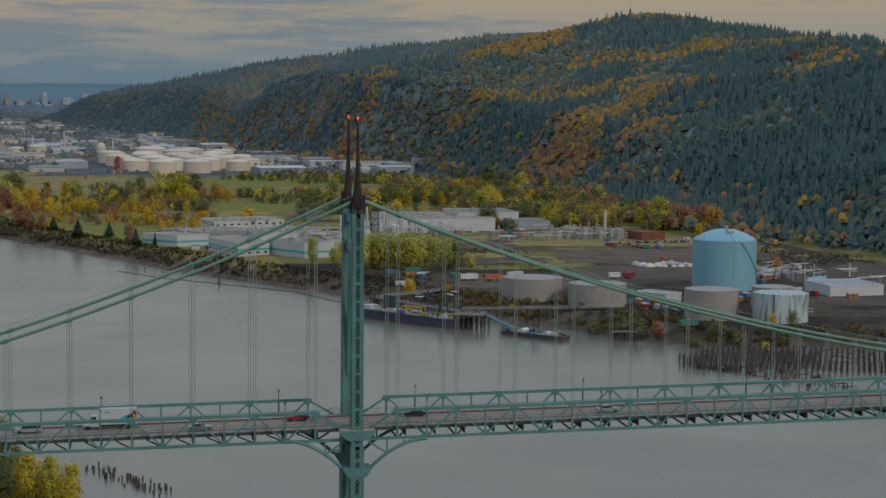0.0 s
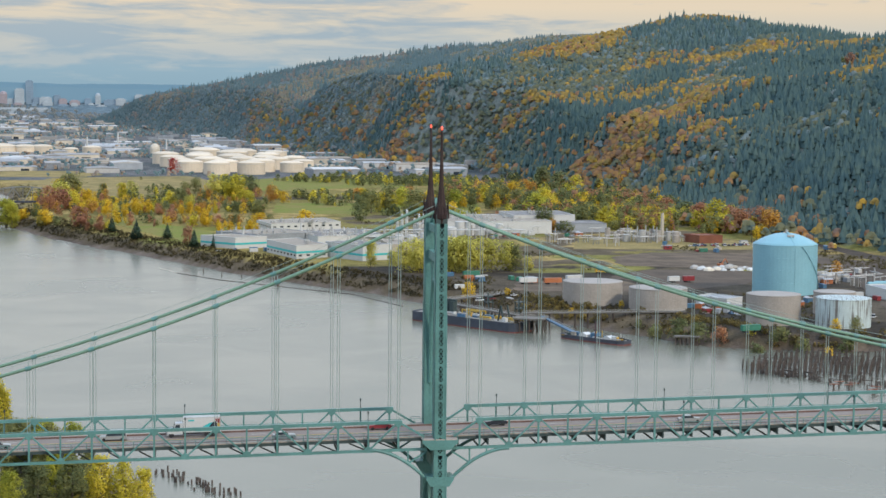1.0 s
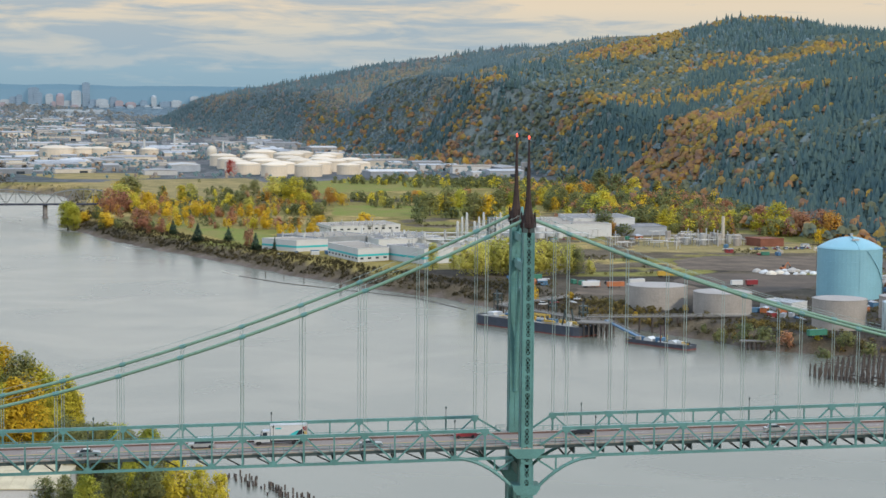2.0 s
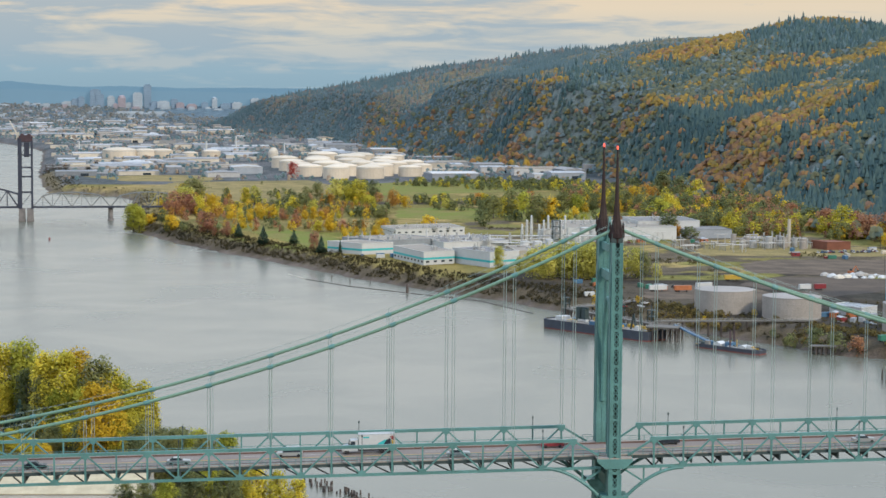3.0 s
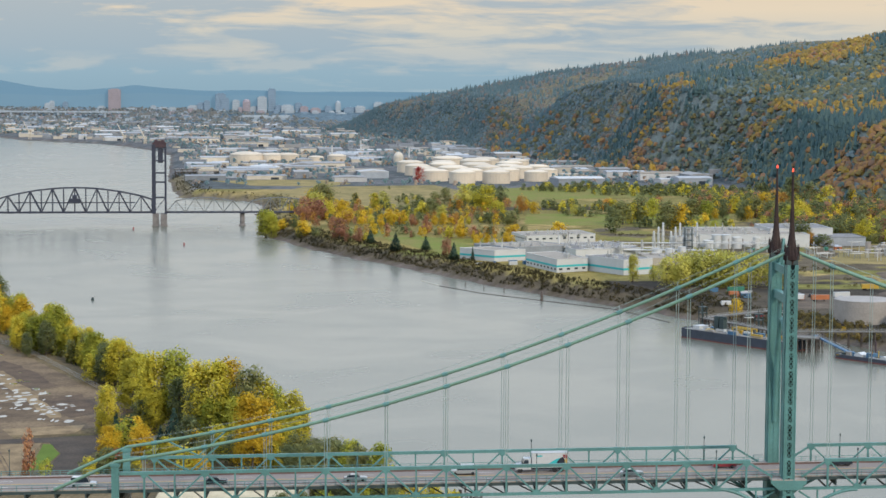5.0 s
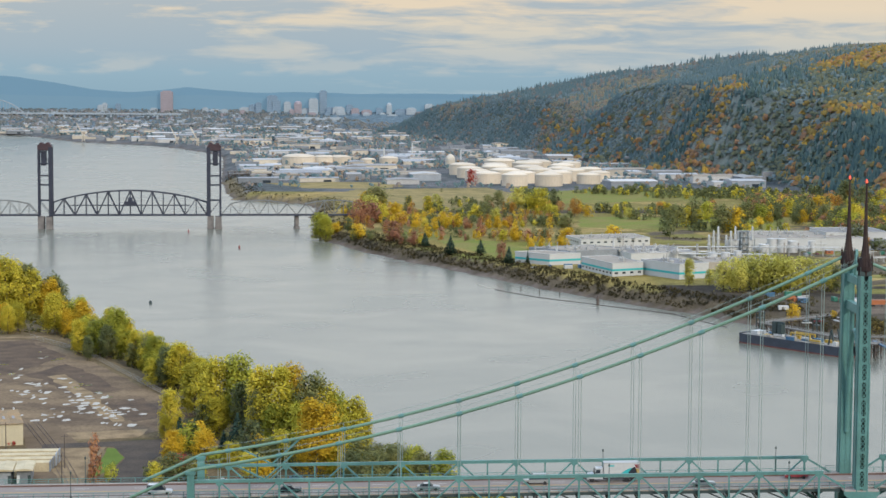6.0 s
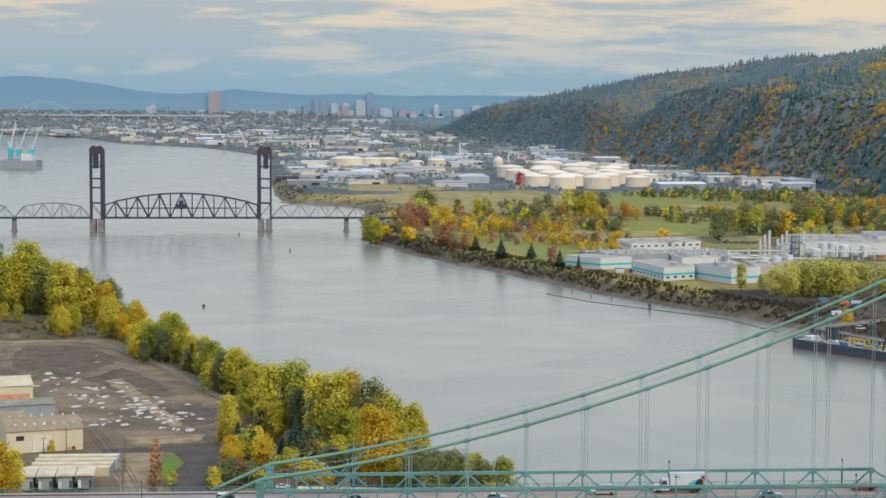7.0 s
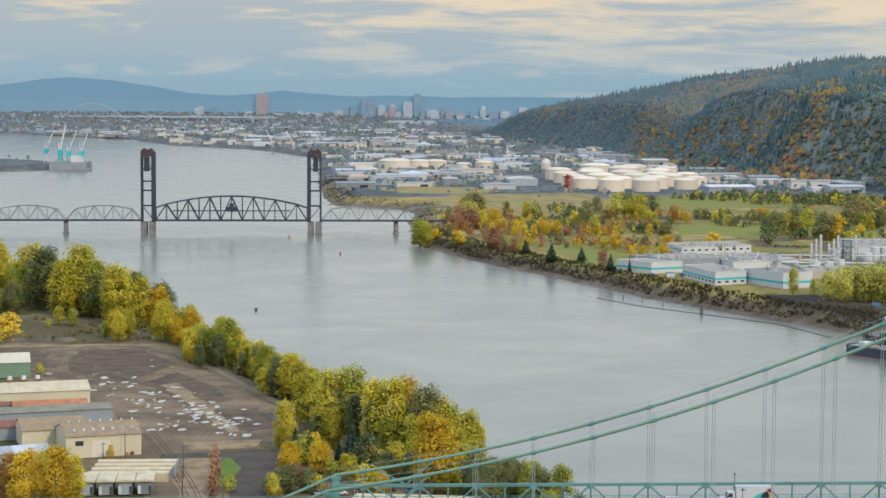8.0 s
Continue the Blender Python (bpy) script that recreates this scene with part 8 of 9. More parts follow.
BUSH_T = [broad_crown(s, 34, 0.30, 14, 0.5, 0.0, 0.1, fine=1.6) for s in (91, 92, 93)]
TREE_T = [broad_crown(s, 90, 0.17, 22, 0.8, 0.03, 0.1, fine=1.5) for s in (94, 95, 96)]
SCRUB = leaf_material("scrub_dark", (0.028, 0.028, 0.018), (0.05, 0.044, 0.024), (0.105, 0.08, 0.032), clump=9, mottle=0.25)
by = np.concatenate([rs.uniform(556, 1500, 8200), rs.uniform(1500, 2600, 1500)])
bxx = np.interp(by, WEST_Y, WEST_X) + 4 + 44 * rs.rand(len(by)) ** 1.3
bz = land_z(bxx, by)[0]
ok = (bz > 1.7) & (fbm(bxx, by, 26, 40) > 0.33) & ((by > 780) | (rs.rand(len(by)) < 0.25))
bank = np.stack([bxx, by, bz - 0.3], 1)[ok]
forest("bank_scrub", bank, rs.uniform(0.7, 2.2, len(bank)), BUSH_T, SCRUB, "dark scrub along the far river bank", 1.0)
ebank = scatter(5000, (-480, -50, 150, 1000), lambda x, y, z, w, e, h: (z > 1.5) & (e > 2) & (e < 28))
forest("bank_scrub", ebank, rs.uniform(2.0, 6.0, len(ebank)), BUSH_T, leaf_material("scrub_green", (0.04, 0.05, 0.018), (0.09, 0.095, 0.028), (0.2, 0.17, 0.04), clump=6), "green scrub under the riverside trees", 1.0)
point = scatter(1500, (-190, 70, 1290, 1760), lambda x, y, z, w, e, h: (w > 34) & (z < LAND + 2) & (fbm(x, y, 70, 33) - 0.0010 * np.maximum(x + 60, 0) > 0.50))
pk = rs.rand(len(point))
for sel, mat, word in ((pk < 0.3, LEAF_GOLD, "golden"), ((pk >= 0.3) & (pk < 0.4), LEAF_ORANGE, "orange"), ((pk >= 0.4) & (pk < 0.5), LEAF_RUST, "rust-brown"), (pk >= 0.5, LEAF_OLIVE, "olive")):
    forest("point_trees", point[sel][:60], rs.uniform(5, 12, min(60, sel.sum())), [broad_crown(s, 170, 0.12, 26, 0.8, 0.0, 0.1, 0.3, 1.5) for s in (197, 198, 199)], mat, f"{word} autumn trees on the river point", 1.1, True)
lot_edge = scatter(420, (-420, -300, 645, 745), lambda x, y, z, w, e, h: (e > 20) & (fbm(x, y, 24, 58) > 0.5))
forest("lot_shrubs", lot_edge, rs.uniform(0.8, 2.6, len(lot_edge)), BUSH_T, leaf_material("shrub_green", (0.05, 0.06, 0.022), (0.10, 0.10, 0.03), (0.24, 0.19, 0.05), clump=6), "green shrubs on the rough ground beyond the lot", 1.2, True)
belt = scatter(5200, (-200, 460, 1330, 2120), lambda x, y, z, w, e, h: (w > 60) & (z < LAND + 2) & (fbm(x, y, 90, 44) > 0.60) & ((fbm(x, y, 25, 46) > 0.4)))
cut = rs.rand(len(belt)) < 0.78
forest("field_trees", belt[cut], rs.uniform(3, 11, cut.sum()), TREE_T, LEAF_OLIVE, "belts of olive trees between the fields", 1.2, True)
forest("field_trees", belt[~cut], rs.uniform(3, 10, (~cut).sum()), TREE_T, LEAF_YG, "belts of yellow-green trees between the fields", 1.2, True)
wy2 = rs.uniform(545, 735, 1500)
wx2 = np.interp(wy2, WEST_Y, WEST_X) + 5 + 38 * rs.rand(1500)
wz2 = land_z(wx2, wy2)[0]
ok2 = (wz2 > 1.6) & (fbm(wx2, wy2, 22, 80) > 0.58)
wb = np.stack([wx2, wy2, wz2 - 0.3], 1)[ok2]
forest("bank_bushes", wb, rs.uniform(1.0, 3.0, len(wb)), BUSH_T, leaf_material("bush_olive", (0.10, 0.086, 0.04), (0.165, 0.13, 0.05), (0.30, 0.21, 0.06), clump=7, mottle=0.25), "olive and yellow bushes on the works bank", 1.2)
shelf = scatter(900, (203, 365, 528, 612), lambda x, y, z, w, e, h: (z > 1.3) & (z < LAND - 0.4) & (fbm(x, y, 16, 83) > 0.42))
forest("bank_bushes", shelf, rs.uniform(1.4, 4.2, len(shelf)), BUSH_T, leaf_material("bush_mixed", (0.06, 0.065, 0.03), (0.11, 0.10, 0.04), (0.25, 0.17, 0.05), clump=8, mottle=0.25), "olive bushes on the bank behind the old wharf", 1.2, True)
rough = scatter(9000, (110, 480, 560, 1330), lambda x, y, z, w, e, h: (w > 12) & (z < LAND + 2) & (fbm(x, y, 46, 70) > 0.54) & (np.hypot(x - 315, y - 752) > 24) & (np.hypot(x - 186, y - 703) > 22) & (np.hypot(x - 217, y - 674) > 22)
                & (np.hypot(x - 262, y - 606) > 19) & (np.hypot(x - 295, y - 591) > 19) & (np.hypot(x - 309, y - 645) > 16) & ~((x > 150) & (x < 345) & (y > 740) & (y < 890)) & ~((x > 255) & (x < 385) & (y > 885) & (y < 1035)) & ~((x > 100) & (x < 320) & (y > 1030) & (y < 1310)) & ~((x > 330) & (y < 870)))
forest("yard_scrub", rough, rs.uniform(0.6, 2.4, len(rough)), BUSH_T, leaf_material("scrub_brown", (0.07, 0.062, 0.03), (0.12, 0.10, 0.04), (0.21, 0.165, 0.055), clump=9, mottle=0.2), "brown and olive scrub between the works yards", 1.4)
GROVE_T = [broad_crown(s, 190, 0.115, 26, 0.72, 0.0, 0.1, 0.3, 1.5) for s in (97, 98, 99)]
grove = scatter(5200, (110, 470, 1320, 1800), lambda x, y, z, w, e, h: (w > 60) & (z < LAND + 3) & (fbm(x, y, 80, 75) + 0.0006 * (x - 300) > 0.52) & ~((x < 265) & (y < 1640) & (y > 1400)))
gk = rs.rand(len(grove))
for sel, mat, word in ((gk < 0.7, LEAF_OLIVE, "olive"), ((gk >= 0.7) & (gk < 0.8), LEAF_YG, "yellow-green"), ((gk >= 0.8) & (gk < 0.92), LEAF_RUST, "rust-brown"), (gk >= 0.92, LEAF_GOLD, "golden")):
    sp = grove[sel][:520]
    forest("grove_trees", sp, rs.uniform(8, 17, len(sp)), GROVE_T, mat, f"{word} trees in the woods below the hills", 1.1, True)
wood_edge = scatter(1500, (262, 500, 1205, 1420), lambda x, y, z, w, e, h: (z < LAND + 6) & (fbm(x, y, 60, 77) + 0.001 * (x - 340) > 0.47) & ~((x < 325) & (y < 1312)) & ~((x > 285) & (x < 390) & (y < 1235)) & ~((x > 425) & (x < 462)) & ~((x > 462) & (x < 560) & (y < 1190)))
wk = rs.rand(len(wood_edge))
for sel, mat, word in ((wk < 0.5, LEAF_OLIVE, "olive"), ((wk >= 0.5) & (wk < 0.66), LEAF_YG, "yellow-green"), ((wk >= 0.66) & (wk < 0.9), LEAF_RUST, "rust-brown"), (wk >= 0.9, LEAF_GOLD, "golden")):
    forest("grove_trees", wood_edge[sel][:160], rs.uniform(6, 15, min(160, sel.sum())), GROVE_T, mat, f"{word} trees at the edge of the works", 1.1, True)
foot = scatter(5200, (100, 620, 1000, 4200), lambda x, y, z, w, e, h: (x > np.interp(y, BASE_Y, BASE_X) - 75 * fbm(x, y, 120, 61) * 1.6) & (x < np.interp(y, BASE_Y, BASE_X) + 25) & (w > 150))
pick = rs.rand(len(foot))
forest("foothill_trees", foot[pick < 0.45], rs.uniform(7, 16, (pick < 0.45).sum()), BT_NEAR, WOOD_OLIVE, "olive trees along the foot of the hills", 1.1, True)
forest("foothill_trees", foot[(pick >= 0.45) & (pick < 0.8)], rs.uniform(7, 16, ((pick >= 0.45) & (pick < 0.8)).sum()), BT_NEAR, WOOD_RUST, "rust-brown trees along the foot of the hills", 1.1, True)
forest("foothill_trees", foot[pick >= 0.8], rs.uniform(7, 16, (pick >= 0.8).sum()), BT_NEAR, WOOD_GOLD, "golden trees along the foot of the hills", 1.0, True)
town_g = scatter(16000, (-1500, 460, 2100, 5600), lambda x, y, z, w, e, h: (w > 30) & (z < LAND + 3) & (x < np.interp(y, BASE_Y, BASE_X)) & (fbm(x, y, 120, 48) > 0.52))
half = rs.rand(len(town_g)) < 0.7
# town trees wear leaf colours with the distance haze mixed in
forest("town_trees", town_g[half], rs.uniform(5, 12, half.sum()), BT, HAZY_FIR, "haze-dulled green trees scattered through the industrial town", 1.1)
forest("town_trees", town_g[~half], rs.uniform(5, 11, (~half).sum()), BT, HAZY_RUST, "rusty autumn trees scattered through the industrial town", 1.1)
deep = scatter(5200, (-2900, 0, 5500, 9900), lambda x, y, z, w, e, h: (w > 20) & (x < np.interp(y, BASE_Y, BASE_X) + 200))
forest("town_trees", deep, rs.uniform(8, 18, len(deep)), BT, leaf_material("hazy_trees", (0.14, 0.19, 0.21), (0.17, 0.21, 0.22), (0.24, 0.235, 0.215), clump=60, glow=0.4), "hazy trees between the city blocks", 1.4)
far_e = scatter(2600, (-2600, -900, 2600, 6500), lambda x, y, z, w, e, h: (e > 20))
forest("town_trees", far_e, rs.uniform(6, 13, len(far_e)), BT, HAZY_FIR, "haze-dulled green trees on the opposite shore", 1.1)
tree(-50, 2250, 21, LEAF_RED, SMALL, 1.1, "beside the tank farm")


# ---- the industrial town beyond the fields ----
def far_pose(x, y, z, turn=0.0):
    """A pose out in the drawn-in distance, with the scale that belongs there."""
    p = far_points([(x, y, z)])[0]
    s = float(far_scale(x, y))
    return Matrix.LocRotScale(Vector(p), Euler((0, 0, radians(turn))), (s, s, s))


WARE_W = Shape().box(-0.5, 0.5, -0.5, 0.5, -0.1, 1.0)
ware_walls = {m: WARE_W.mesh("wall", m) for m in (FAR_WHITE, WALL_GREY, WALL_WARM)}
ware_roofs = {m: Shape().plate([(-0.51, 1.0), (0.51, 1.0), (0.51, 1.06), (0.0, 1.28), (-0.51, 1.06)], "x", -0.505, 0.505).mesh("roof", m) for m in (FAR_WHITE, ROOF_GREY, ROOF_TAN)}
ware_doors = Shape().box(0.1, 0.3, -0.507, -0.49, 0, 0.6).mesh("loading_door", WINDOW)
town_rng = random.Random(17)


def warehouse(x, y, w, d, h, turn, wall, roof):
    z = ground_z(x, y)
    t = thing("warehouse", "low pale warehouse in the industrial town", "warehouse", None, "town warehouses")
    m = far_pose(x, y, z - 0.2, turn)
    t.matrix_world = m @ Matrix.Diagonal((w, d, h, 1))
    part("wall", ware_walls[wall], None, t)
    part("roof", ware_roofs[roof], None, t)
    part("loading_door", ware_doors, None, t)


made = 0
for _ in range(2600):
    y = town_rng.uniform(2330, 6200) if town_rng.random() < 0.8 else town_rng.uniform(2200, 2700)
    x = town_rng.uniform(-1500, 420)
    lo = np.interp(y, WEST_Y, WEST_X) + 45
    hi = np.interp(y, BASE_Y, BASE_X) - 35
    if not lo < x < hi or made > 235:
        continue
    if -110 < x < 140 and 2170 < y < 2860:
        continue
    w, d, h = town_rng.uniform(18, 75), town_rng.uniform(14, 45), town_rng.uniform(5, 10)
    warehouse(x, y, w, d, h, town_rng.choice((8, 12, 98)), town_rng.choice((FAR_WHITE, WALL_GREY, WALL_GREY, WALL_WARM)), town_rng.choice((FAR_WHITE, FAR_WHITE, ROOF_GREY, ROOF_GREY, ROOF_TAN)))
    made += 1
for _ in range(26):
    y = town_rng.uniform(3150, 6000)
    x = np.interp(y, EAST_Y, EAST_X) - town_rng.uniform(60, 900)
    warehouse(x, y, town_rng.uniform(20, 70), town_rng.uniform(15, 40), town_rng.uniform(5, 11), 8, town_rng.choice((FAR_WHITE, WALL_GREY)), ROOF_GREY)

# white tank farm
FARM = [(8, 2232, 16, 13), (54, 2236, 17, 13), (-28, 2290, 17, 12), (20, 2310, 18, 12), (70, 2310, 18, 13), (112, 2300, 15, 11), (-40, 2370, 16, 12), (0, 2400, 20, 12), (48, 2390, 18, 13), (95, 2380, 17, 13), (132, 2370, 14, 11),
        (-50, 2460, 17, 12), (-12, 2490, 19, 13), (36, 2480, 20, 13), (82, 2470, 17, 12), (125, 2460, 16, 12), (-60, 2560, 18, 13), (-10, 2590, 18, 12), (40, 2600, 22, 14), (92, 2580, 18, 12)]
FARM2 = [(-330, 2862, 26, 13), (-288, 2866, 17, 13), (-262, 2870, 17, 13), (0, 2700, 22, 14), (60, 2700, 20, 13), (110, 2680, 16, 12), (-180, 2840, 14, 13), (-215, 2860, 12, 10)]
def farm_tank(x, y, r, h):
    t = thing("storage_tank", "white storage tank in the far tank farm", "tank", far_pose(x, y, ground_z(x, y)), "tank farm")
    part("shell", Shape().lathe([(r, -0.5), (r, h)], 28), TANK_CREAM, t, smooth=False)
    part("roof", Shape().lathe([(r + 0.1, h), (r * 0.95, h + r * 0.06), (r * 0.6, h + r * 0.16), (0.3, h + r * 0.2)], 28), TANK_CREAM, t, smooth=True)
    part("wind_girder", Shape().lathe([(r + 0.25, h * 0.93), (r + 0.25, h * 0.96)], 28), WHITE_PAINT, t)


for x, y, r, h in FARM + FARM2:
    farm_tank(x, y, r * 1.1, h * 1.12)
t = thing("silo_dome", "tall tan domed silo above the tank farm", "silo", far_pose(-78, 2790, LAND))
part("drum", Shape().lathe([(8, -0.5), (8, 14), (7.4, 17), (5.5, 20), (3, 22), (0.3, 22.6)], 20), WALL_WARM, t)
part("band", Shape().lathe([(8.2, 13.6), (8.2, 14.2)], 20), WHITE_PAINT, t)
for x, y, h, r in ((-190, 2900, 32, 1.6), (-150, 3300, 30, 1.5), (-420, 3100, 25, 1.2), (-60, 3000, 26, 1.2)):
    t = thing("chimney", "thin pale chimney above the industrial town", "chimney", far_pose(x, y, 6))
    part("shaft", Shape().lathe([(r * 1.2, -0.5), (r, h)], 10), WHITE_PAINT, t)
    part("rim", Shape().lathe([(r * 1.1, h - 1), (r * 1.1, h)], 10), WALL_GREY, t)

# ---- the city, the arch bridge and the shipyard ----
# city colours are shifted to blue-grey: the haze of distance is in them
CITY_BLUE = material("hazed_blue_tower", (0.16, 0.23, 0.30), 0.4, vary=0.1, size=20, fine=4, bump=0)
CITY_PINK = material("hazed_pink_tower", (0.27, 0.235, 0.255), 0.6, vary=0.1, size=20, fine=4, bump=0)
CITY_PALE = material("hazed_pale_tower", (0.30, 0.345, 0.38), 0.6, vary=0.1, size=20, fine=4, bump=0)


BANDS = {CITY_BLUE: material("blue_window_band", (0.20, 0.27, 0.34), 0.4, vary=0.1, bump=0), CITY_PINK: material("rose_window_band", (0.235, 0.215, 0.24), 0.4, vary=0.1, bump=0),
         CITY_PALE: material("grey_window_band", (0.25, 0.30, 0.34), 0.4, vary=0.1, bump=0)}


def tower(x, y, w, d, top, mat, label, crown=0.0, z=-8.0):
    t = thing("office_tower", label, "skyscraper", far_pose(x, y, z, 6), "city towers")
    h = top - z
    part("shaft", Shape().box(-w / 2, w / 2, -d / 2, d / 2, -10, h), mat, t)
    n = max(4, int(h / 9))
    for k in range(1, n):
        part("window_band", Shape().box(-w / 2 - 0.3, w / 2 + 0.3, -d / 2 - 0.3, d / 2 + 0.3, h * k / n - 1.4, h * k / n + 1.0), BANDS[mat], t)
    part("roof_house", Shape().box(-w / 3, w / 3, -d / 3, d / 3, h, h + 5), mat, t)
    if crown:
        part("crown", Shape().lathe([(w / 2, h), (w / 2.4, h + crown * 0.6), (w / 6, h + crown)], 12), mat, t)


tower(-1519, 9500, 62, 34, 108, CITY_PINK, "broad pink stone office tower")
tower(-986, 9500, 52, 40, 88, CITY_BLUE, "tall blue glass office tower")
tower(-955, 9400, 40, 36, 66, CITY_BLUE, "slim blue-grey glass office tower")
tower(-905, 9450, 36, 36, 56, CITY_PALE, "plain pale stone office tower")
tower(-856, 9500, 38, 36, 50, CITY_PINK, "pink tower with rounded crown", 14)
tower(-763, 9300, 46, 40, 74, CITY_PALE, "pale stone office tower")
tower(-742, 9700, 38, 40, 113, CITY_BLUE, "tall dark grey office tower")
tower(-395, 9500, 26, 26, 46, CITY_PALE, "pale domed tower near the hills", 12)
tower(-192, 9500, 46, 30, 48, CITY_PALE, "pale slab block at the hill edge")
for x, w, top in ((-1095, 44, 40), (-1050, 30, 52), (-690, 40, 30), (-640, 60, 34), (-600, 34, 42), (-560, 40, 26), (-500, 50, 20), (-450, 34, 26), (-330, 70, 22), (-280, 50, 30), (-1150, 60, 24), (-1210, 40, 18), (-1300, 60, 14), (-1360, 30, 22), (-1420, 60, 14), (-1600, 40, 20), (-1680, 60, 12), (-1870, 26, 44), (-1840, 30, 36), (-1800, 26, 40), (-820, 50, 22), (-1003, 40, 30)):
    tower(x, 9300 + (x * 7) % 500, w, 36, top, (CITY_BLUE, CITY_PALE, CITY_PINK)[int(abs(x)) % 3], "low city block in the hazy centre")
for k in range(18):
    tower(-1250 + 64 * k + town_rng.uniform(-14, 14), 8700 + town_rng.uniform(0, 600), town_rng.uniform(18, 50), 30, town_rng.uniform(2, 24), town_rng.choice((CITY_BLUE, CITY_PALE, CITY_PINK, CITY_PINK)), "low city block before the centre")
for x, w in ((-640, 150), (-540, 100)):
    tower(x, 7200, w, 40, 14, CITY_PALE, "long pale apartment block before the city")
rows = {}
for _ in range(4200):
    y = 2350 + 7400 * town_rng.random() ** 1.3
    x = town_rng.uniform(-2800, 400)
    if np.interp(y, WEST_Y, WEST_X) + 35 < x < np.interp(y, BASE_Y, BASE_X) - 30 and not (-110 < x < 140 and y < 2860):
        # farther out the hazed city colours replace the plain wall colours
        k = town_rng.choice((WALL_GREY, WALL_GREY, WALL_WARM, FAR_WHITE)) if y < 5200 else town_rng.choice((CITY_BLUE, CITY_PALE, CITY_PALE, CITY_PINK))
        w, d, h = town_rng.uniform(7, 40), town_rng.uniform(7, 18), town_rng.uniform(3, 7) * (1.6 if y > 6500 else 1)
        z = ground_z(x, y)
        rows.setdefault(k, []).append((x, y, z, w, d, h))
for k, found in rows.items():
    s = Shape()
    for x, y, z, w, d, h in found:
        p = far_points([(x + a * w / 2, y + b * d / 2, z + c) for c in (-0.5, h) for a, b in ((-1, -1), (1, -1), (1, 1), (-1, 1))])
        s.add(p, [(0, 3, 2, 1), (4, 5, 6, 7), (0, 1, 5, 4), (1, 2, 6, 5), (2, 3, 7, 6), (3, 0, 4, 7)])
    solid("small_buildings", s, k, "scattered small buildings of the far town", "buildings", kind="stuff")

arch_bridge = thing("arch_bridge", "pale steel arch bridge far upriver", "bridge", far_pose(-2040, 8000, 0))
part("deck", Shape().box(-900, 800, -8, 8, 14, 20), CITY_PALE, arch_bridge)
ar = Shape()
for k in range(24):
    u, v = -1 + k / 12, -1 + (k + 1) / 12
    ar.beam((128 * u, 0, 17 + 58 * (1 - u * u)), (128 * v, 0, 17 + 58 * (1 - v * v)), 4, 4)
part("arch", ar, CITY_PALE, arch_bridge)
for k in range(-9, 10):
    part("hanger", Shape().beam((13 * k, 0, 18), (13 * k, 0, 17 + 58 * (1 - (13 * k / 128) ** 2)), 1.2), CITY_PALE, arch_bridge)
for x in (-700, -500, -300, -140, 140, 300, 500, 700):
    part("pier", Shape().box(x - 4, x + 4, -6, 6, -10, 14), CITY_PALE, arch_bridge)

for k, (x, y, h) in enumerate(((-925, 2985, 78), (-945, 3060, 72), (-905, 2960, 66), (-880, 2950, 60), (-975, 3080, 62))):
    t = thing("dock_crane", "pale green shipyard crane at the dry dock", "crane", far_pose(x, y, 2))
    for dx in (-4, 4):
        part("leg", Shape().beam((dx, -3, 0), (dx * 0.4, 0, 24), 1.0).beam((dx, 3, 0), (dx * 0.4, 0, 24), 1.0), TEAL if k < 3 else WHITE_PAINT, t)
    part("cabin", Shape().box(-4, 4, -3, 3, 22, 30), TEAL, t)
    part("jib", Shape().beam((0, 0, 28), (9 + 3 * k % 7, 0, h), 1.3).beam((-3, 0, 30), (9 + 3 * k % 7, 0, h), 0.6), WHITE_PAINT, t)
    part("mast", Shape().beam((-2, 0, 28), (-3, 0, 42), 0.9), WHITE_PAINT, t)
t = thing("dry_dock", "grey floating dry dock with a white ship inside", "dock", far_pose(-900, 2945, 0))
part("dock_wall", Shape().box(-30, 34, -22, -16, -2, 14), WALL_GREY, t)
part("dock_wall", Shape().box(-30, 34, 16, 22, -2, 14), WALL_GREY, t)
part("dock_floor", Shape().box(-30, 34, -16, 16, -2, 2), WALL_GREY, t)
part("ship_hull", Shape().box(-26, 24, -10, 10, 2, 13).box(4, 22, -8, 8, 13, 24), WHITE_PAINT, t)
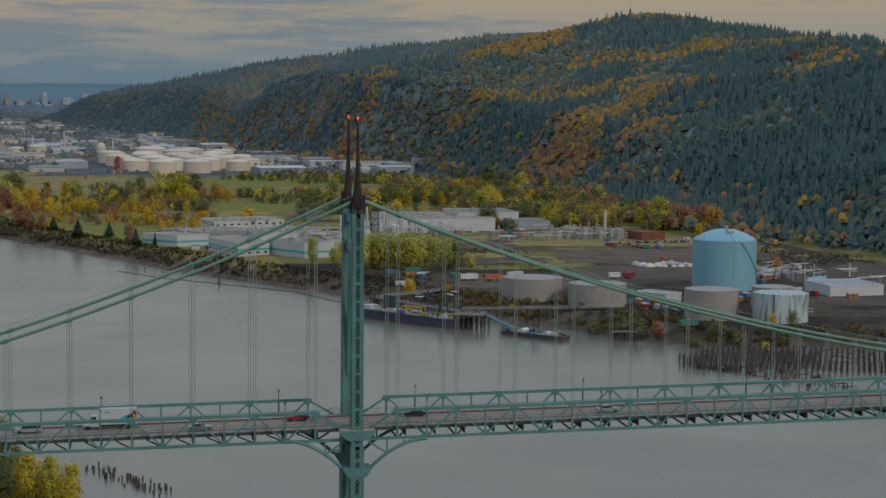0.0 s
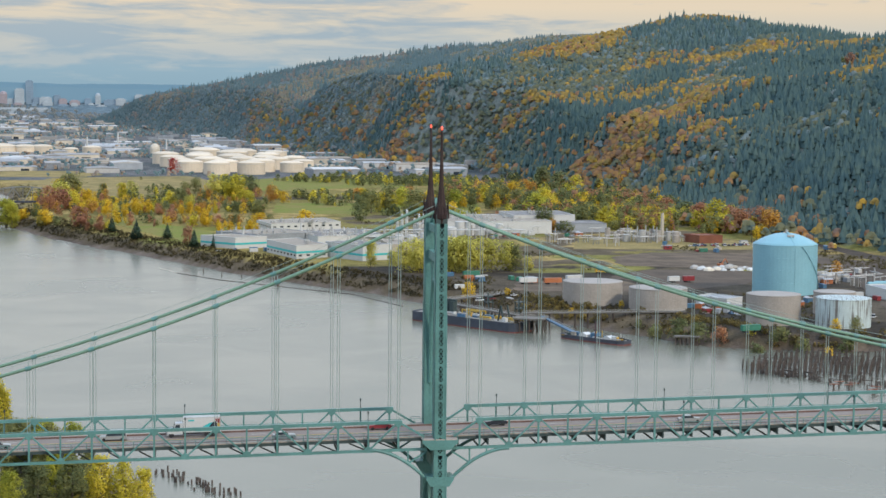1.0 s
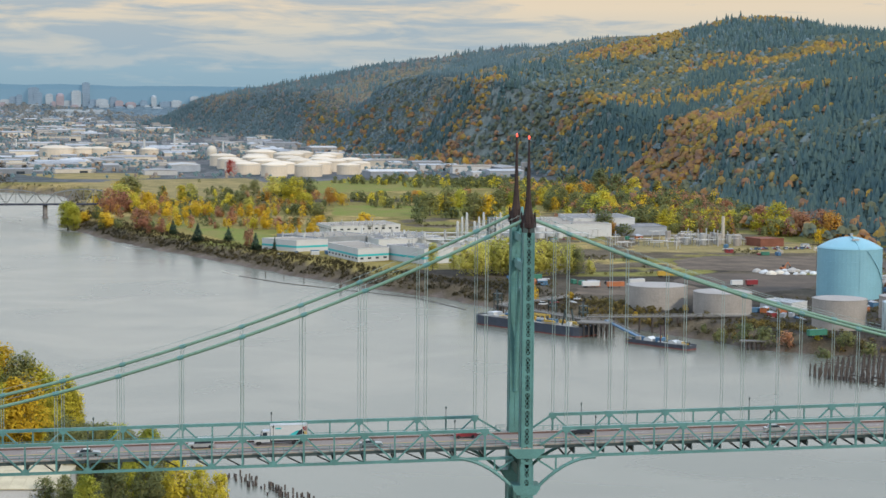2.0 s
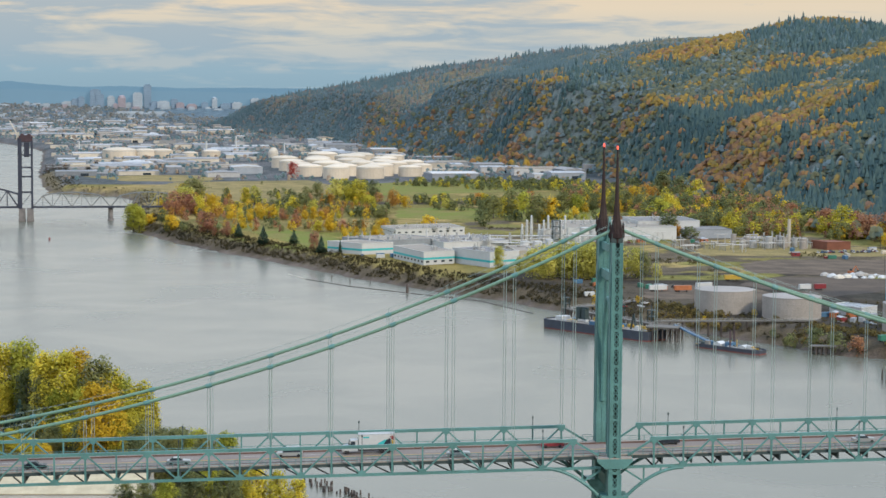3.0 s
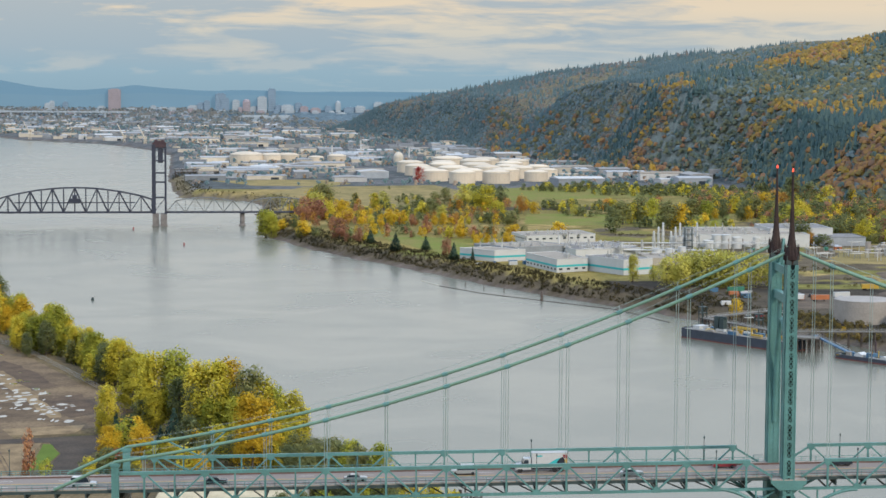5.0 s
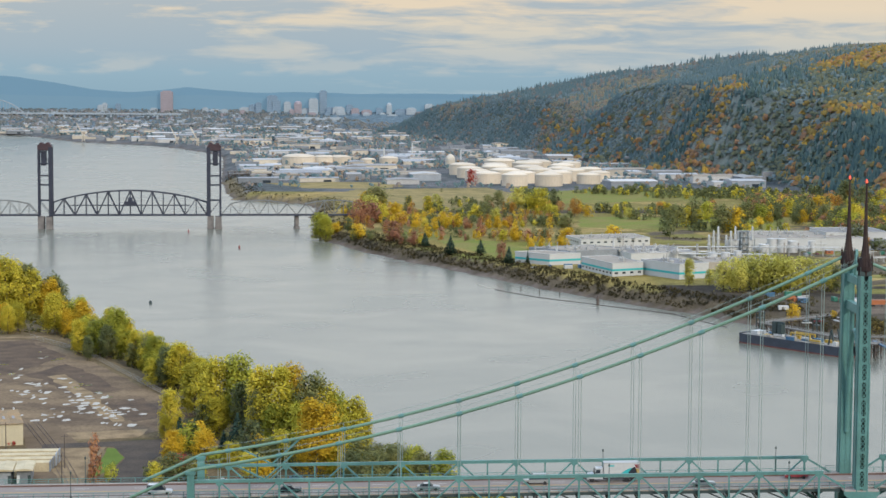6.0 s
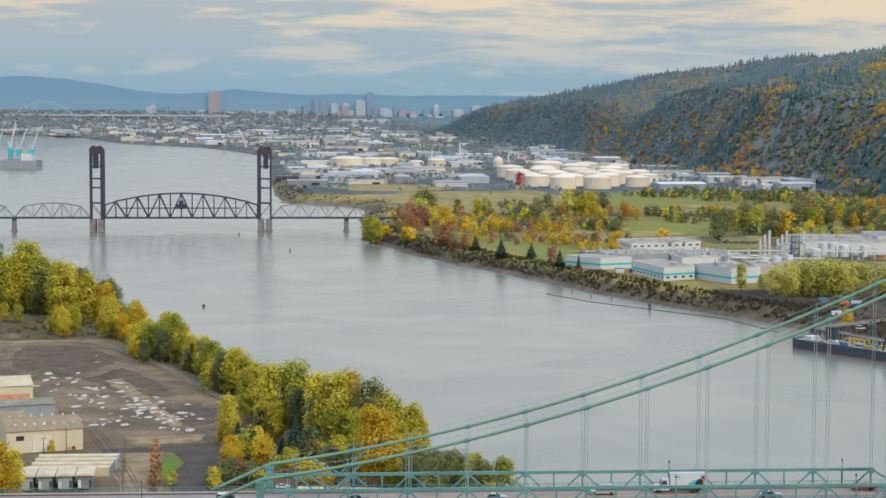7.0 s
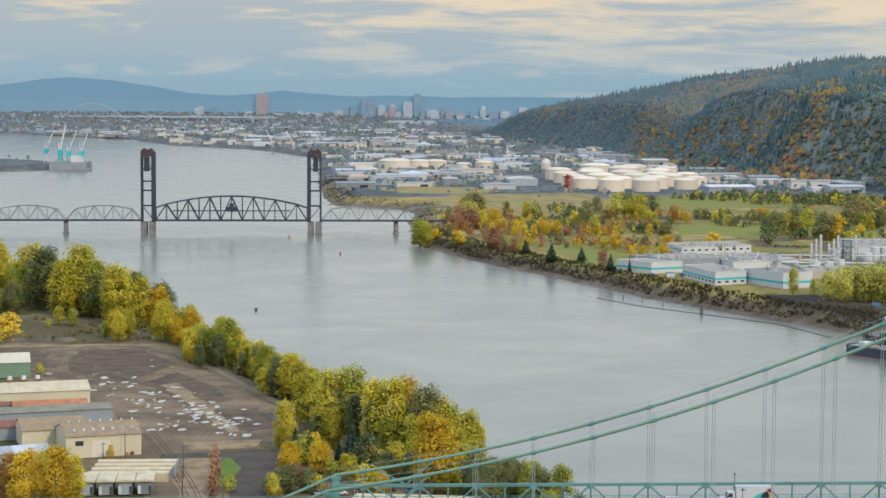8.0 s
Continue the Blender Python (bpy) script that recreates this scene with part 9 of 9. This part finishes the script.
for x, y in ((-960, 4300), (-700, 4050), (-640, 3950)):
    t = thing("dock_crane", "tan harbour crane on the far quay", "crane", far_pose(x, y, 4))
    part("leg", Shape().beam((-3, 0, 0), (0, 0, 16), 1.6).beam((3, 0, 0), (0, 0, 16), 1.6), WALL_WARM, t)
    part("jib", Shape().beam((0, 0, 14), (-16, 0, 44), 2.0), WALL_WARM, t)
    part("cabin", Shape().box(-3, 4, -3, 3, 12, 18), WALL_WARM, t)

# hazy blue hills behind the city: plain backdrop of distance, its glow standing for haze
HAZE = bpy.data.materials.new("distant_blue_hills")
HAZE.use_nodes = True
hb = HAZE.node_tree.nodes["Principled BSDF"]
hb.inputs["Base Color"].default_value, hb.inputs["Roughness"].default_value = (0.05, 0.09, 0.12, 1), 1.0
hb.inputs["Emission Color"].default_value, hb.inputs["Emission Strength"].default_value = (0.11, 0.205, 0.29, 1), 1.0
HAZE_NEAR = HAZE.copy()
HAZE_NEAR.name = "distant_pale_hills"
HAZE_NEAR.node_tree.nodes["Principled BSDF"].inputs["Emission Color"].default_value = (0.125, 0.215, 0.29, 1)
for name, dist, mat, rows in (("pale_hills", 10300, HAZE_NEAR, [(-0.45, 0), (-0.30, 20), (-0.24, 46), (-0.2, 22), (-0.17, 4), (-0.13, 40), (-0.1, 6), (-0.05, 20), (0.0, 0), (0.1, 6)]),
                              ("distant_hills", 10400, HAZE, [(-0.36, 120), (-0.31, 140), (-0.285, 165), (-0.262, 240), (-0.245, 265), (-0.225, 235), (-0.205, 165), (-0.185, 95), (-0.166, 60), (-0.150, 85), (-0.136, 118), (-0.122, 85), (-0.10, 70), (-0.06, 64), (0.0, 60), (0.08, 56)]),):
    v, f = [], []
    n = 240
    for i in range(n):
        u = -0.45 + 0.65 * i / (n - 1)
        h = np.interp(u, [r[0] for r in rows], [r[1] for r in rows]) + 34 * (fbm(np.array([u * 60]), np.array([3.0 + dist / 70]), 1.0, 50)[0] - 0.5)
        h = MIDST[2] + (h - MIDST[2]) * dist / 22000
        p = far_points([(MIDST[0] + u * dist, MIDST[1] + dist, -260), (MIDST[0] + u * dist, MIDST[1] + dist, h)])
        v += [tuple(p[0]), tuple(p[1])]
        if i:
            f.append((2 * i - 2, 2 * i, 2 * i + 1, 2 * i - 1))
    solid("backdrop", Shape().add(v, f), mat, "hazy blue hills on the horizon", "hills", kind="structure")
